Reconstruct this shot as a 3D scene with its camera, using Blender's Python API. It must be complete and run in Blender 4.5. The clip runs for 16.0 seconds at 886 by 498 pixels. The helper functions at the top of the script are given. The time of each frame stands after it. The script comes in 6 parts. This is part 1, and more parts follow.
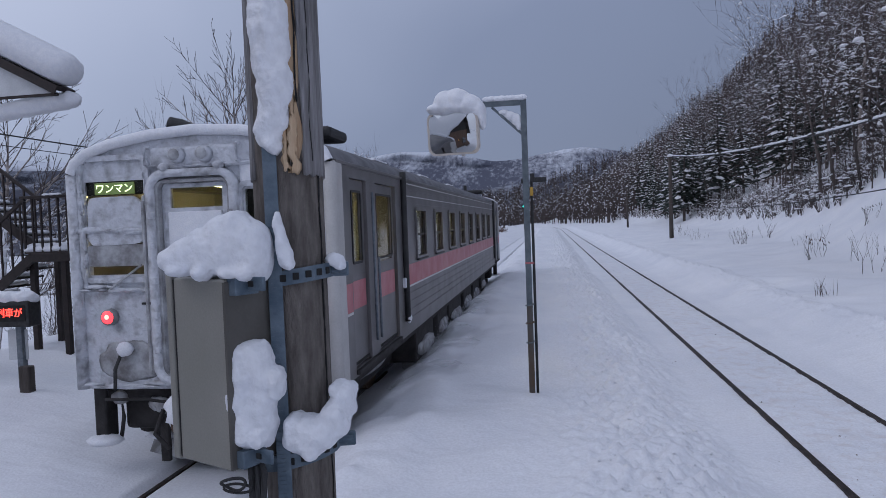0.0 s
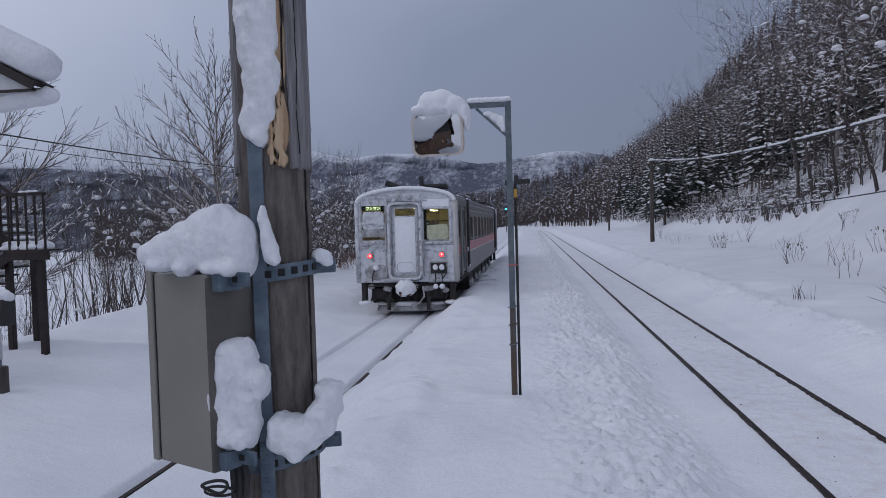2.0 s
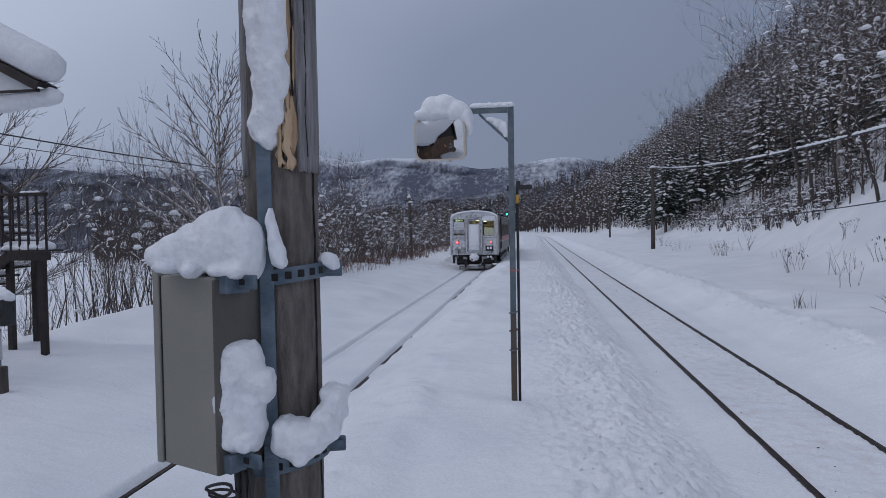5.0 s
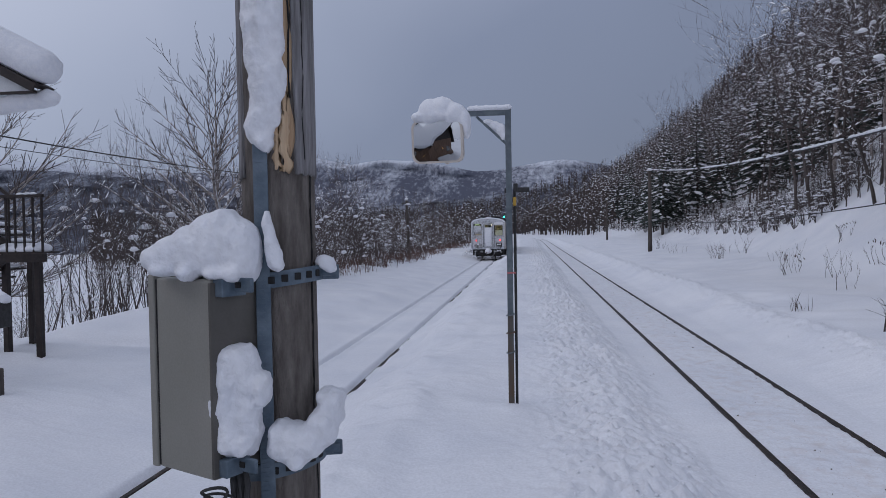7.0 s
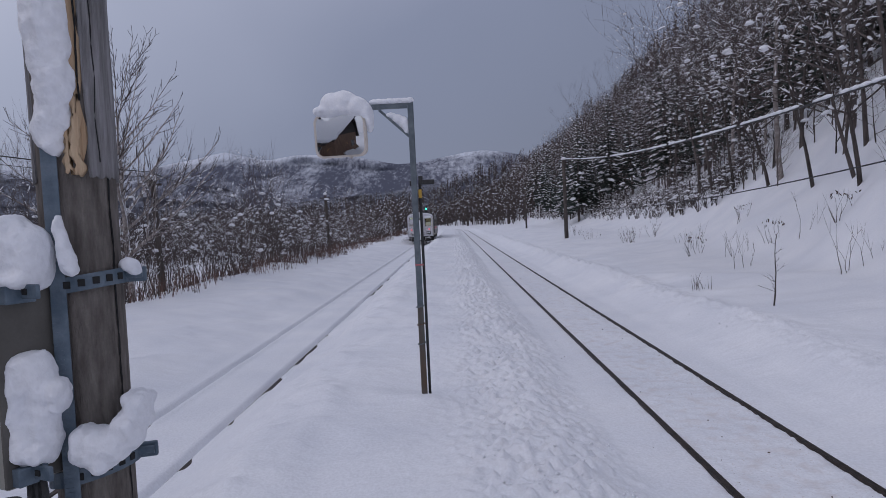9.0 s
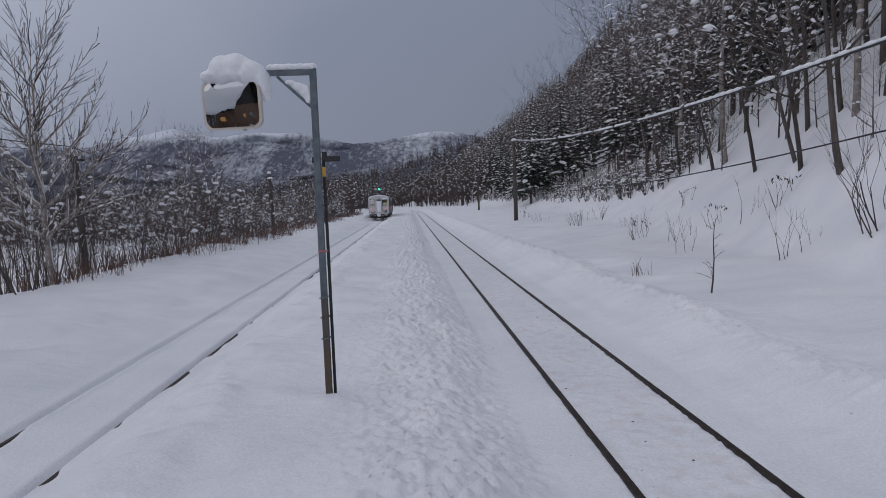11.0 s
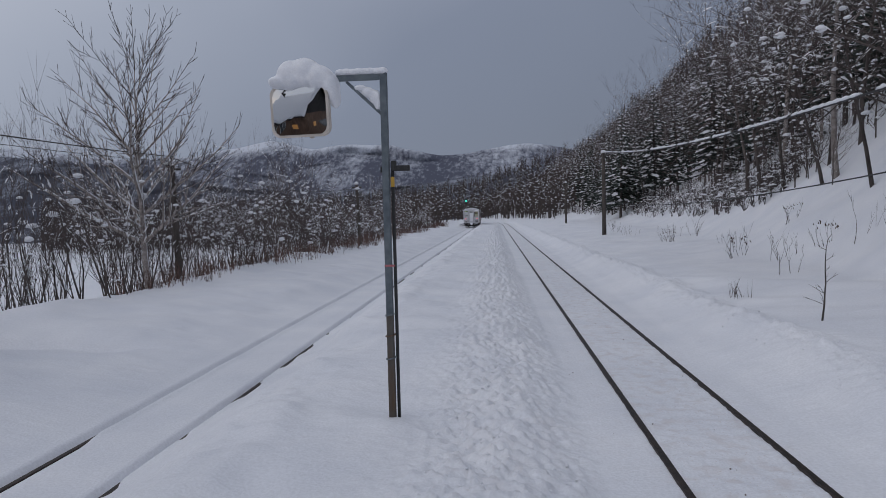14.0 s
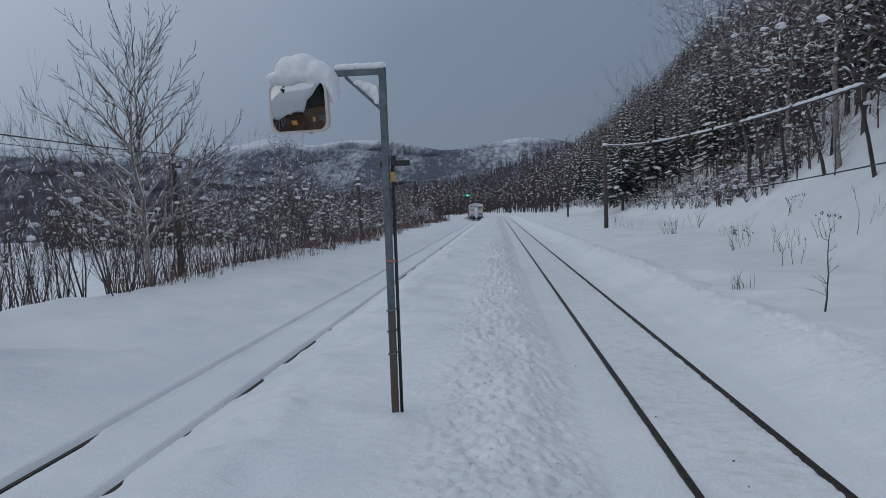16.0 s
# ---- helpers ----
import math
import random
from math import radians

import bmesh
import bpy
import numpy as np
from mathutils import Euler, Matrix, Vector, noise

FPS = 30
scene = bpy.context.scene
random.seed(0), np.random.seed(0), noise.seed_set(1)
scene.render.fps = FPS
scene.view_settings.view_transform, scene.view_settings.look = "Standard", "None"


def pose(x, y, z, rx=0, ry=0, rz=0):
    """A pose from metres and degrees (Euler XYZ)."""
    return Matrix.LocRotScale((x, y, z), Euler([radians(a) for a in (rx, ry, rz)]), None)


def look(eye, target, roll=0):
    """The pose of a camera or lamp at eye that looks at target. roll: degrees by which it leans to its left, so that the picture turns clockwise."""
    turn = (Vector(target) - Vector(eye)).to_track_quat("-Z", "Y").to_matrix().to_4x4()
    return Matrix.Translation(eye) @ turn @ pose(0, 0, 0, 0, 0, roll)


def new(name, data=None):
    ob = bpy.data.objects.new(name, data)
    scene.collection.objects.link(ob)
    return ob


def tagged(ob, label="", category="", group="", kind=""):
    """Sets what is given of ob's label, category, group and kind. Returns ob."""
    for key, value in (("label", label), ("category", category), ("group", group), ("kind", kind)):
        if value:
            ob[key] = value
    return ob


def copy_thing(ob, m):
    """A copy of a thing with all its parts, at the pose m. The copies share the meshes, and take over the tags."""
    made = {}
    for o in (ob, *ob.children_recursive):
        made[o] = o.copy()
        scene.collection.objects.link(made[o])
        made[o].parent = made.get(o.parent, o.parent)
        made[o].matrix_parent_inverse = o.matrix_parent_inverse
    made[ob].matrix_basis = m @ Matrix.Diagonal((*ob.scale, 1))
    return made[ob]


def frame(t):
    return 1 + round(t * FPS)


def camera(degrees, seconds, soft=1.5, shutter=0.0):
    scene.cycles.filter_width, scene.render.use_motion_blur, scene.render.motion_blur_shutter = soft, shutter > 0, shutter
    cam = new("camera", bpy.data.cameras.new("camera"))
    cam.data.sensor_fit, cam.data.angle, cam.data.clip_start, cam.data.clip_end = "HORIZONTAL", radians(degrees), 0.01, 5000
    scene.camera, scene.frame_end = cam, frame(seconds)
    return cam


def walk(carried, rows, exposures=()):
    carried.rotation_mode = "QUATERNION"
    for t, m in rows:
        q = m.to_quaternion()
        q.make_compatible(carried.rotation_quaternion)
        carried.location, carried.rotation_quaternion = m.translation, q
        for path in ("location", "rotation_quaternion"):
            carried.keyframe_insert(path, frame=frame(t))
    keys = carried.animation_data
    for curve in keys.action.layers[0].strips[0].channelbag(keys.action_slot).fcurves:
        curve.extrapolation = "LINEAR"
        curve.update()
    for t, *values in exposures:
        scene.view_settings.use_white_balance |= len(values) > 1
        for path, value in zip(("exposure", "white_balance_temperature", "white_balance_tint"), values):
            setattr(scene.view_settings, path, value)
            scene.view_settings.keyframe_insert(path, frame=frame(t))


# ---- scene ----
cam = camera(66.5, 16.0, soft=0.8)
PATH = [
    (0, (-0.671, 0.041, 2.274), (-0.985, 2.015, 2.196), -2.1),
    (0.5, (-0.682, 0.056, 2.267), (-0.974, 2.033, 2.192), -1.9),
    (1, (-0.685, 0.06, 2.265), (-0.962, 2.039, 2.191), -1.7),
    (1.5, (-0.685, 0.058, 2.266), (-0.952, 2.039, 2.191), -1.7),
    (2, (-0.687, 0.063, 2.265), (-0.949, 2.044, 2.191), -1.6),
    (2.5, (-0.694, 0.071, 2.263), (-0.952, 2.053, 2.192), -1.5),
    (3, (-0.694, 0.066, 2.266), (-0.953, 2.048, 2.197), -1.3),
    (3.5, (-0.695, 0.062, 2.267), (-0.955, 2.044, 2.2), -1.1),
    (4, (-0.698, 0.066, 2.264), (-0.962, 2.048, 2.2), -1.0),
    (6.5, (-0.697, 0.057, 2.267), (-0.955, 2.04, 2.212), -0.9),
    (7, (-0.698, 0.066, 2.266), (-0.953, 2.049, 2.213), -0.9),
    (7.5, (-0.694, 0.06, 2.269), (-0.938, 2.044, 2.217), -1.2),
    (8, (-0.667, 0.017, 2.279), (-0.814, 2.01, 2.217), -1.9),
    (8.5, (-0.636, -0.023, 2.273), (-0.709, 1.974, 2.199), -2.6),
    (9, (-0.503, 0.045, 2.264), (-0.535, 2.043, 2.182), -2.8),
    (9.5, (-0.3, 0.159, 2.247), (-0.255, 2.157, 2.156), -2.8),
    (9.7, (-0.251, 0.217, 2.233), (-0.133, 2.212, 2.149), -2.5),
    (11.8, (0.076, 1.147, 2.261), (0.108, 3.14, 2.09), -1.5),
    (12, (0.079, 1.207, 2.256), (0.076, 3.201, 2.108), -1.2),
    (12.5, (0.117, 1.279, 2.27), (0.049, 3.274, 2.156), -1.1),
    (13, (0.127, 1.302, 2.269), (0.017, 3.297, 2.169), -1.1),
    (13.5, (0.135, 1.304, 2.265), (-0.004, 3.297, 2.167), -1.3),
    (14, (0.144, 1.321, 2.26), (-0.012, 3.312, 2.159), -1.4),
    (14.5, (0.15, 1.319, 2.256), (-0.016, 3.309, 2.149), -1.4),
    (15, (0.157, 1.326, 2.26), (-0.013, 3.316, 2.149), -1.7),
    (15.5, (0.161, 1.331, 2.263), (-0.007, 3.321, 2.148), -1.9),
    (16, (0.157, 1.334, 2.257), (-0.006, 3.324, 2.141), -2.0),
]
walk(cam, [(t, look(eye, target, roll)) for t, eye, target, roll in PATH],
     exposures=((0.0, -0.13, 5930, 17), (1.5, -0.18, 6130, 17), (3.5, -0.20, 6100, 13), (7.0, -0.20, 6140, 16), (8.5, -0.21, 6230, 18), (9.7, -0.19, 6440, 21), (12.0, -0.29, 6600, 9), (13.0, -0.30, 6390, 8), (13.5, -0.30, 6370, 5), (14.0, -0.30, 6510, 13), (14.5, -0.30, 6440, 10), (15.0, -0.31, 6340, 10), (16.0, -0.31, 6170, 6)))

# ---- world, sun, exposure ----
world = bpy.data.worlds.new("dusk_sky")
scene.world = world
world.use_nodes = True
wn, wl = world.node_tree.nodes, world.node_tree.links
bg = wn["Background"]
sky = wn.new("ShaderNodeTexSky")
sky.sky_type = "NISHITA"
sky.sun_disc = False
sky.sun_elevation, sky.sun_rotation = radians(9), radians(-115)
geo = wn.new("ShaderNodeTexCoord")
# thick cloud: light towards the left and overhead, slate grey ahead
dotp = wn.new("ShaderNodeVectorMath")
dotp.operation = "DOT_PRODUCT"
dotp.inputs[1].default_value = Vector((-0.62, -0.25, 0.74)).normalized()
wl.new(geo.outputs["Generated"], dotp.inputs[0])
cloud = wn.new("ShaderNodeTexNoise")
cloud.inputs["Scale"].default_value = 1.6
cloud.inputs["Detail"].default_value = 4
wl.new(geo.outputs["Generated"], cloud.inputs["Vector"])
addn = wn.new("ShaderNodeMath")
addn.operation = "MULTIPLY_ADD"
addn.inputs[1].default_value = 0.30
wl.new(cloud.outputs["Fac"], addn.inputs[0])
lift = wn.new("ShaderNodeMath")
lift.inputs[1].default_value = 0.36
wl.new(dotp.outputs["Value"], lift.inputs[0])
wl.new(lift.outputs[0], addn.inputs[2])
ramp = wn.new("ShaderNodeValToRGB")
els = ramp.color_ramp.elements
els[0].position, els[0].color = 0.0, (0.185, 0.222, 0.300, 1)
els[1].position, els[1].color = 1.0, (0.60, 0.655, 0.755, 1)
for pos_, col_ in ((0.27, (0.215, 0.253, 0.335, 1)), (0.52, (0.262, 0.308, 0.405, 1)), (0.80, (0.43, 0.485, 0.59, 1))):
    e_ = els.new(pos_)
    e_.color = col_
wl.new(addn.outputs[0], ramp.inputs["Fac"])
mixs = wn.new("ShaderNodeMix")
mixs.data_type = "RGBA"
mixs.inputs["Factor"].default_value = 0.93
skyd = wn.new("ShaderNodeVectorMath")
skyd.operation = "SCALE"
skyd.inputs["Scale"].default_value = 0.10
wl.new(sky.outputs["Color"], skyd.inputs[0])
wl.new(skyd.outputs["Vector"], mixs.inputs[6])
wl.new(ramp.outputs["Color"], mixs.inputs[7])
wl.new(mixs.outputs[2], bg.inputs["Color"])
bg.inputs["Strength"].default_value = 1.0
sun = new("sun", bpy.data.lights.new("sun", "SUN"))
sun.data.energy, sun.data.angle, sun.data.color = 0.5, radians(40), (1.0, 0.96, 0.93)
sun.matrix_world = look((0, 0, 50), (40, 30, 0))


# ---- materials ----
def mat(name, col, col2=None, rough=0.7, metal=0.0, scale=6.0, bump=0.15, bscale=60.0, emit=None, estr=0.0,
        stretch=(1, 1, 1), dist=0.02, spread=(0.35, 0.65), spec=0.5, rand=0.0):
    m = bpy.data.materials.new(name)
    m.use_nodes = True
    n, l = m.node_tree.nodes, m.node_tree.links
    b = n["Principled BSDF"]
    b.inputs["Roughness"].default_value, b.inputs["Metallic"].default_value = rough, metal
    b.inputs["Specular IOR Level"].default_value = spec
    tc, mp = n.new("ShaderNodeTexCoord"), n.new("ShaderNodeMapping")
    mp.inputs["Scale"].default_value = stretch
    l.new(tc.outputs["Object"], mp.inputs["Vector"])
    na, nb = n.new("ShaderNodeTexNoise"), n.new("ShaderNodeTexNoise")
    na.inputs["Scale"].default_value, na.inputs["Detail"].default_value = scale, 6
    nb.inputs["Scale"].default_value, nb.inputs["Detail"].default_value = bscale, 4
    l.new(mp.outputs["Vector"], na.inputs["Vector"])
    l.new(mp.outputs["Vector"], nb.inputs["Vector"])
    r = n.new("ShaderNodeValToRGB")
    r.color_ramp.elements[0].position, r.color_ramp.elements[1].position = spread
    r.color_ramp.elements[0].color = (*col, 1)
    r.color_ramp.elements[1].color = (*(col2 or [min(1, c * 1.15) for c in col]), 1)
    l.new(na.outputs["Fac"], r.inputs["Fac"])
    mx = n.new("ShaderNodeMix")
    mx.data_type, mx.blend_type = "RGBA", "MULTIPLY"
    mx.inputs["Factor"].default_value = 0.25
    l.new(r.outputs["Color"], mx.inputs[6])
    l.new(nb.outputs["Fac"], mx.inputs[7])
    out = mx.outputs[2]
    if rand:
        oi, hs = n.new("ShaderNodeObjectInfo"), n.new("ShaderNodeHueSaturation")
        mr = n.new("ShaderNodeMapRange")
        mr.inputs["To Min"].default_value, mr.inputs["To Max"].default_value = 1 - rand, 1 + rand
        l.new(oi.outputs["Random"], mr.inputs["Value"])
        l.new(mr.outputs["Result"], hs.inputs["Value"])
        l.new(out, hs.inputs["Color"])
        out = hs.outputs["Color"]
    l.new(out, b.inputs["Base Color"])
    if bump:
        bn = n.new("ShaderNodeBump")
        bn.inputs["Strength"].default_value, bn.inputs["Distance"].default_value = bump, dist
        l.new(nb.outputs["Fac"], bn.inputs["Height"])
        l.new(bn.outputs["Normal"], b.inputs["Normal"])
    if emit:
        b.inputs["Emission Color"].default_value, b.inputs["Emission Strength"].default_value = (*emit, 1), estr
    return m


SNOW = mat("snow", (0.82, 0.84, 0.89), (0.90, 0.91, 0.94), 0.65, 0, 14.0, 0.55, 70, dist=0.010, spec=0.25)
GROUND = mat("ground_snow", (0.80, 0.82, 0.87), (0.90, 0.91, 0.94), 0.62, 0, 0.7, 0.45, 34, dist=0.016, spec=0.25, spread=(0.3, 0.7))


def trodden(m):
    """Brown grit and thawed spots caught in the snow of the cleared track and the ploughed edge."""
    n, l = m.node_tree.nodes, m.node_tree.links
    b = n["Principled BSDF"]
    clean = b.inputs["Base Color"].links[0].from_socket
    tc, sep, curve = n.new("ShaderNodeTexCoord"), n.new("ShaderNodeSeparateXYZ"), n.new("ShaderNodeValToRGB")
    l.new(tc.outputs["Object"], sep.inputs[0])
    mr = n.new("ShaderNodeMapRange")
    mr.inputs["From Min"].default_value, mr.inputs["From Max"].default_value = -1.0, 4.0
    l.new(sep.outputs["X"], mr.inputs["Value"])
    l.new(mr.outputs["Result"], curve.inputs["Fac"])
    e = curve.color_ramp.elements
    e[0].position, e[0].color = 0.02, (0, 0, 0, 1)
    e[1].position, e[1].color = 0.80, (0, 0, 0, 1)
    for p, v in ((0.16, 0.38), (0.34, 0.38), (0.40, 0.12), (0.50, 0.3), (0.54, 1.0), (0.73, 1.0)):
        q = e.new(p)
        q.color = (v, v, v, 1)
    fac = None
    for sc, lo, hi, amount in ((5.0, 0.50, 0.72, 0.55), (38.0, 0.60, 0.72, 0.8)):
        t, r = n.new("ShaderNodeTexNoise"), n.new("ShaderNodeMapRange")
        t.inputs["Scale"].default_value, t.inputs["Detail"].default_value = sc, 5
        l.new(tc.outputs["Object"], t.inputs["Vector"])
        r.inputs["From Min"].default_value, r.inputs["From Max"].default_value, r.inputs["To Max"].default_value = lo, hi, amount
        l.new(t.outputs["Fac"], r.inputs["Value"])
        if fac:
            a = n.new("ShaderNodeMath")
            a.operation = "MAXIMUM"
            l.new(fac, a.inputs[0])
            l.new(r.outputs["Result"], a.inputs[1])
            fac = a.outputs[0]
        else:
            fac = r.outputs["Result"]
    mu, mx = n.new("ShaderNodeMath"), n.new("ShaderNodeMix")
    mu.operation, mx.data_type = "MULTIPLY", "RGBA"
    l.new(fac, mu.inputs[0])
    l.new(curve.outputs["Color"], mu.inputs[1])
    l.new(mu.outputs[0], mx.inputs["Factor"])
    l.new(clean, mx.inputs[6])
    mx.inputs[7].default_value = (0.60, 0.55, 0.535, 1)
    l.new(mx.outputs[2], b.inputs["Base Color"])


trodden(GROUND)
RAIL = mat("rail_steel", (0.03, 0.026, 0.024), (0.07, 0.05, 0.04), 0.55, 0.7, 12, 0.2, 90)
WOODPOST = mat("weathered_pole_wood", (0.095, 0.083, 0.075), (0.22, 0.197, 0.18), 0.9, 0, 70, 0.9, 420,
               stretch=(1, 1, 0.22), dist=0.004, spec=0.2, spread=(0.3, 0.7))
GREYWOOD = mat("grey_outer_wood", (0.17, 0.165, 0.165), (0.33, 0.32, 0.33), 0.9, 0, 110, 0.9, 300,
               stretch=(1, 1, 0.07), dist=0.005, spec=0.2)
FRESHWOOD = mat("split_fresh_wood", (0.50, 0.34, 0.21), (0.64, 0.48, 0.32), 0.8, 0, 90, 0.7, 300,
                stretch=(1, 1, 0.08), dist=0.004, spec=0.2)
BOXPAINT = mat("beige_cabinet_paint", (0.27, 0.265, 0.235), (0.31, 0.30, 0.27), 0.5, 0, 5, 0.08, 300, dist=0.001)
GALV = mat("galvanised_steel", (0.13, 0.155, 0.185), (0.22, 0.25, 0.28), 0.55, 0.35, 22, 0.2, 160, dist=0.002)
GALVBLUE = mat("blue_grey_steel_strap", (0.085, 0.125, 0.165), (0.16, 0.205, 0.25), 0.6, 0.25, 30, 0.4, 220, dist=0.002)
POLEPAINT = mat("worn_grey_pole_paint", (0.10, 0.125, 0.145), (0.17, 0.20, 0.22), 0.6, 0.3, 9, 0.2, 150, dist=0.002)
RUST = mat("rusted_steel", (0.10, 0.055, 0.035), (0.17, 0.12, 0.09), 0.85, 0.2, 25, 0.5, 160, dist=0.002)
BLACK = mat("black_rubber", (0.012, 0.012, 0.013), (0.03, 0.03, 0.032), 0.6, 0, 20, 0.2, 120)
DARKGAP = mat("dark_recess", (0.01, 0.01, 0.011), (0.02, 0.02, 0.02), 0.9, 0, 20, 0.1, 90)
BROWNSTEEL = mat("brown_stair_paint", (0.014, 0.009, 0.009), (0.03, 0.02, 0.018), 0.6, 0.2, 12, 0.2, 120)
BARK = mat("tree_bark", (0.052, 0.042, 0.039), (0.115, 0.096, 0.088), 0.9, 0, 6, 0.5, 40, stretch=(1, 1, 0.3), rand=0.3)
BIRCH = mat("pale_birch_bark", (0.20, 0.17, 0.155), (0.42, 0.38, 0.36), 0.85, 0, 5, 0.4, 40, stretch=(1, 1, 1.6), rand=0.2)
TWIG = mat("twig_bark", (0.070, 0.056, 0.053), (0.130, 0.104, 0.098), 0.9, 0, 4, 0, 30, rand=0.3)
REDTWIG = mat("dry_reddish_stems", (0.10, 0.060, 0.050), (0.165, 0.102, 0.085), 0.9, 0, 4, 0, 30, rand=0.3)
NEEDLE = mat("conifer_needles", (0.024, 0.035, 0.030), (0.055, 0.070, 0.058), 0.85, 0, 3, 0, 30, rand=0.3)
DRYLEAF = mat("dry_leaves", (0.035, 0.022, 0.018), (0.09, 0.055, 0.04), 0.85, 0, 8, 0, 30, rand=0.3)
WIRE = mat("black_cable", (0.015, 0.015, 0.017), (0.03, 0.03, 0.032), 0.6, 0, 20, 0, 60)
OLDPOLE = mat("utility_pole_wood", (0.055, 0.045, 0.04), (0.11, 0.095, 0.085), 0.9, 0, 8, 0.4, 60, stretch=(1, 1, 0.15))


def mountain_mat(name, tree, snow, grain, patch, lean, bald=None):
    """Bare woods over snow: fine speckle of trees, open white slopes between; lean shifts it from woods to snow. The
    tree and snow colours carry the haze.
    """
    m = bpy.data.materials.new(name)
    m.use_nodes = True
    n, l = m.node_tree.nodes, m.node_tree.links
    b = n["Principled BSDF"]
    b.inputs["Roughness"].default_value, b.inputs["Specular IOR Level"].default_value = 1.0, 0.0
    tc = n.new("ShaderNodeTexCoord")
    fac = []
    for sc, det in ((grain, 8), (patch, 5)):
        mp = n.new("ShaderNodeMapping")
        mp.inputs["Scale"].default_value = (1, 0.35, 0.7)
        l.new(tc.outputs["Object"], mp.inputs["Vector"])
        t = n.new("ShaderNodeTexNoise")
        t.inputs["Scale"].default_value, t.inputs["Detail"].default_value, t.inputs["Roughness"].default_value = sc, det, 0.68
        l.new(mp.outputs["Vector"], t.inputs["Vector"])
        fac.append(t)
    mu = n.new("ShaderNodeMath")
    mu.operation = "MULTIPLY_ADD"
    mu.inputs[1].default_value = 1.2
    l.new(fac[1].outputs["Fac"], mu.inputs[0])
    l.new(fac[0].outputs["Fac"], mu.inputs[2])
    r = n.new("ShaderNodeValToRGB")
    r.color_ramp.elements[0].position, r.color_ramp.elements[1].position = 0.0, 1.0
    mr = n.new("ShaderNodeMapRange")
    mr.inputs["From Min"].default_value, mr.inputs["From Max"].default_value = lean - 0.16, lean + 0.30
    out = mu.outputs[0]
    if bald:
        sep, up, ad = n.new("ShaderNodeSeparateXYZ"), n.new("ShaderNodeMapRange"), n.new("ShaderNodeMath")
        l.new(tc.outputs["Object"], sep.inputs[0])
        l.new(sep.outputs["Z"], up.inputs["Value"])
        up.inputs["From Min"].default_value, up.inputs["From Max"].default_value, up.inputs["To Max"].default_value = bald[0], bald[1], bald[2]
        l.new(up.outputs["Result"], ad.inputs[0])
        l.new(out, ad.inputs[1])
        out = ad.outputs[0]
    l.new(out, mr.inputs["Value"])
    l.new(mr.outputs["Result"], r.inputs["Fac"])
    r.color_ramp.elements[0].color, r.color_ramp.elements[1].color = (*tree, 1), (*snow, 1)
    l.new(r.outputs["Color"], b.inputs["Base Color"])
    return m


# ---- helpers for meshes ----
def mesh_ob(name, verts, faces, material, parent=None, smooth=False, label=""):
    me = bpy.data.meshes.new(name)
    me.from_pydata([tuple(v) for v in verts], [], faces)
    me.materials.append(material)
    if smooth:
        me.polygons.foreach_set("use_smooth", [True] * len(me.polygons))
    me.update()
    ob = new(name, me)
    if parent:
        ob.parent = parent
    return tagged(ob, label) if label else ob


def part(name, bm, material, parent=None, label="", smooth=False):
    me = bpy.data.meshes.new(name)
    bmesh.ops.recalc_face_normals(bm, faces=bm.faces)
    bm.to_mesh(me)
    bm.free()
    me.materials.append(material)
    if smooth:
        me.polygons.foreach_set("use_smooth", [True] * len(me.polygons))
    ob = new(name, me)
    if parent:
        ob.parent = parent
    return tagged(ob, label) if label else ob


def thing(name, label, category, group="", m=None, kind=""):
    ob = new(name)
    ob.empty_display_size = 0.2
    if m is not None:
        ob.matrix_basis = m
    return tagged(ob, label, category, group, kind)


def add_box(bm, c, s, bevel=0.0, rot=None):
    r = bmesh.ops.create_cube(bm, size=1)["verts"]
    m = Matrix.Translation(c) @ (rot or Matrix.Identity(4)) @ Matrix.Diagonal((*s, 1))
    bmesh.ops.transform(bm, matrix=m, verts=r)
    if bevel:
        ed = list({e for v in r for e in v.link_edges})
        bmesh.ops.bevel(bm, geom=ed, offset=bevel, segments=2, affect="EDGES", profile=0.5)
    return bm


def box(c, s, bevel=0.0, rot=None):
    return add_box(bmesh.new(), c, s, bevel, rot)


def add_rod(bm, a, b, r, r2=None, seg=10, caps=True):
    a, b = Vector(a), Vector(b)
    d = b - a
    m = Matrix.Translation((a + b) / 2) @ d.to_track_quat("Z", "Y").to_matrix().to_4x4()
    bmesh.ops.create_cone(bm, cap_ends=caps, segments=seg, radius1=r, radius2=r if r2 is None else r2, depth=d.length, matrix=m)
    return bm


def rod(a, b, r, r2=None, seg=10):
    return add_rod(bmesh.new(), a, b, r, r2, seg)


def tube(points, r, seg=8):
    """A bent round tube along points."""
    bm = bmesh.new()
    ring0 = None
    pts = [Vector(p) for p in points]
    for i, p in enumerate(pts):
        d = (pts[min(i + 1, len(pts) - 1)] - pts[max(i - 1, 0)]).normalized()
        q = d.to_track_quat("Z", "Y").to_matrix()
        ring = [bm.verts.new(p + q @ Vector((r * math.cos(2 * math.pi * k / seg), r * math.sin(2 * math.pi * k / seg), 0))) for k in range(seg)]
        if ring0:
            for k in range(seg):
                bm.faces.new((ring0[k], ring0[(k + 1) % seg], ring[(k + 1) % seg], ring[k]))
        ring0 = ring
    return bm


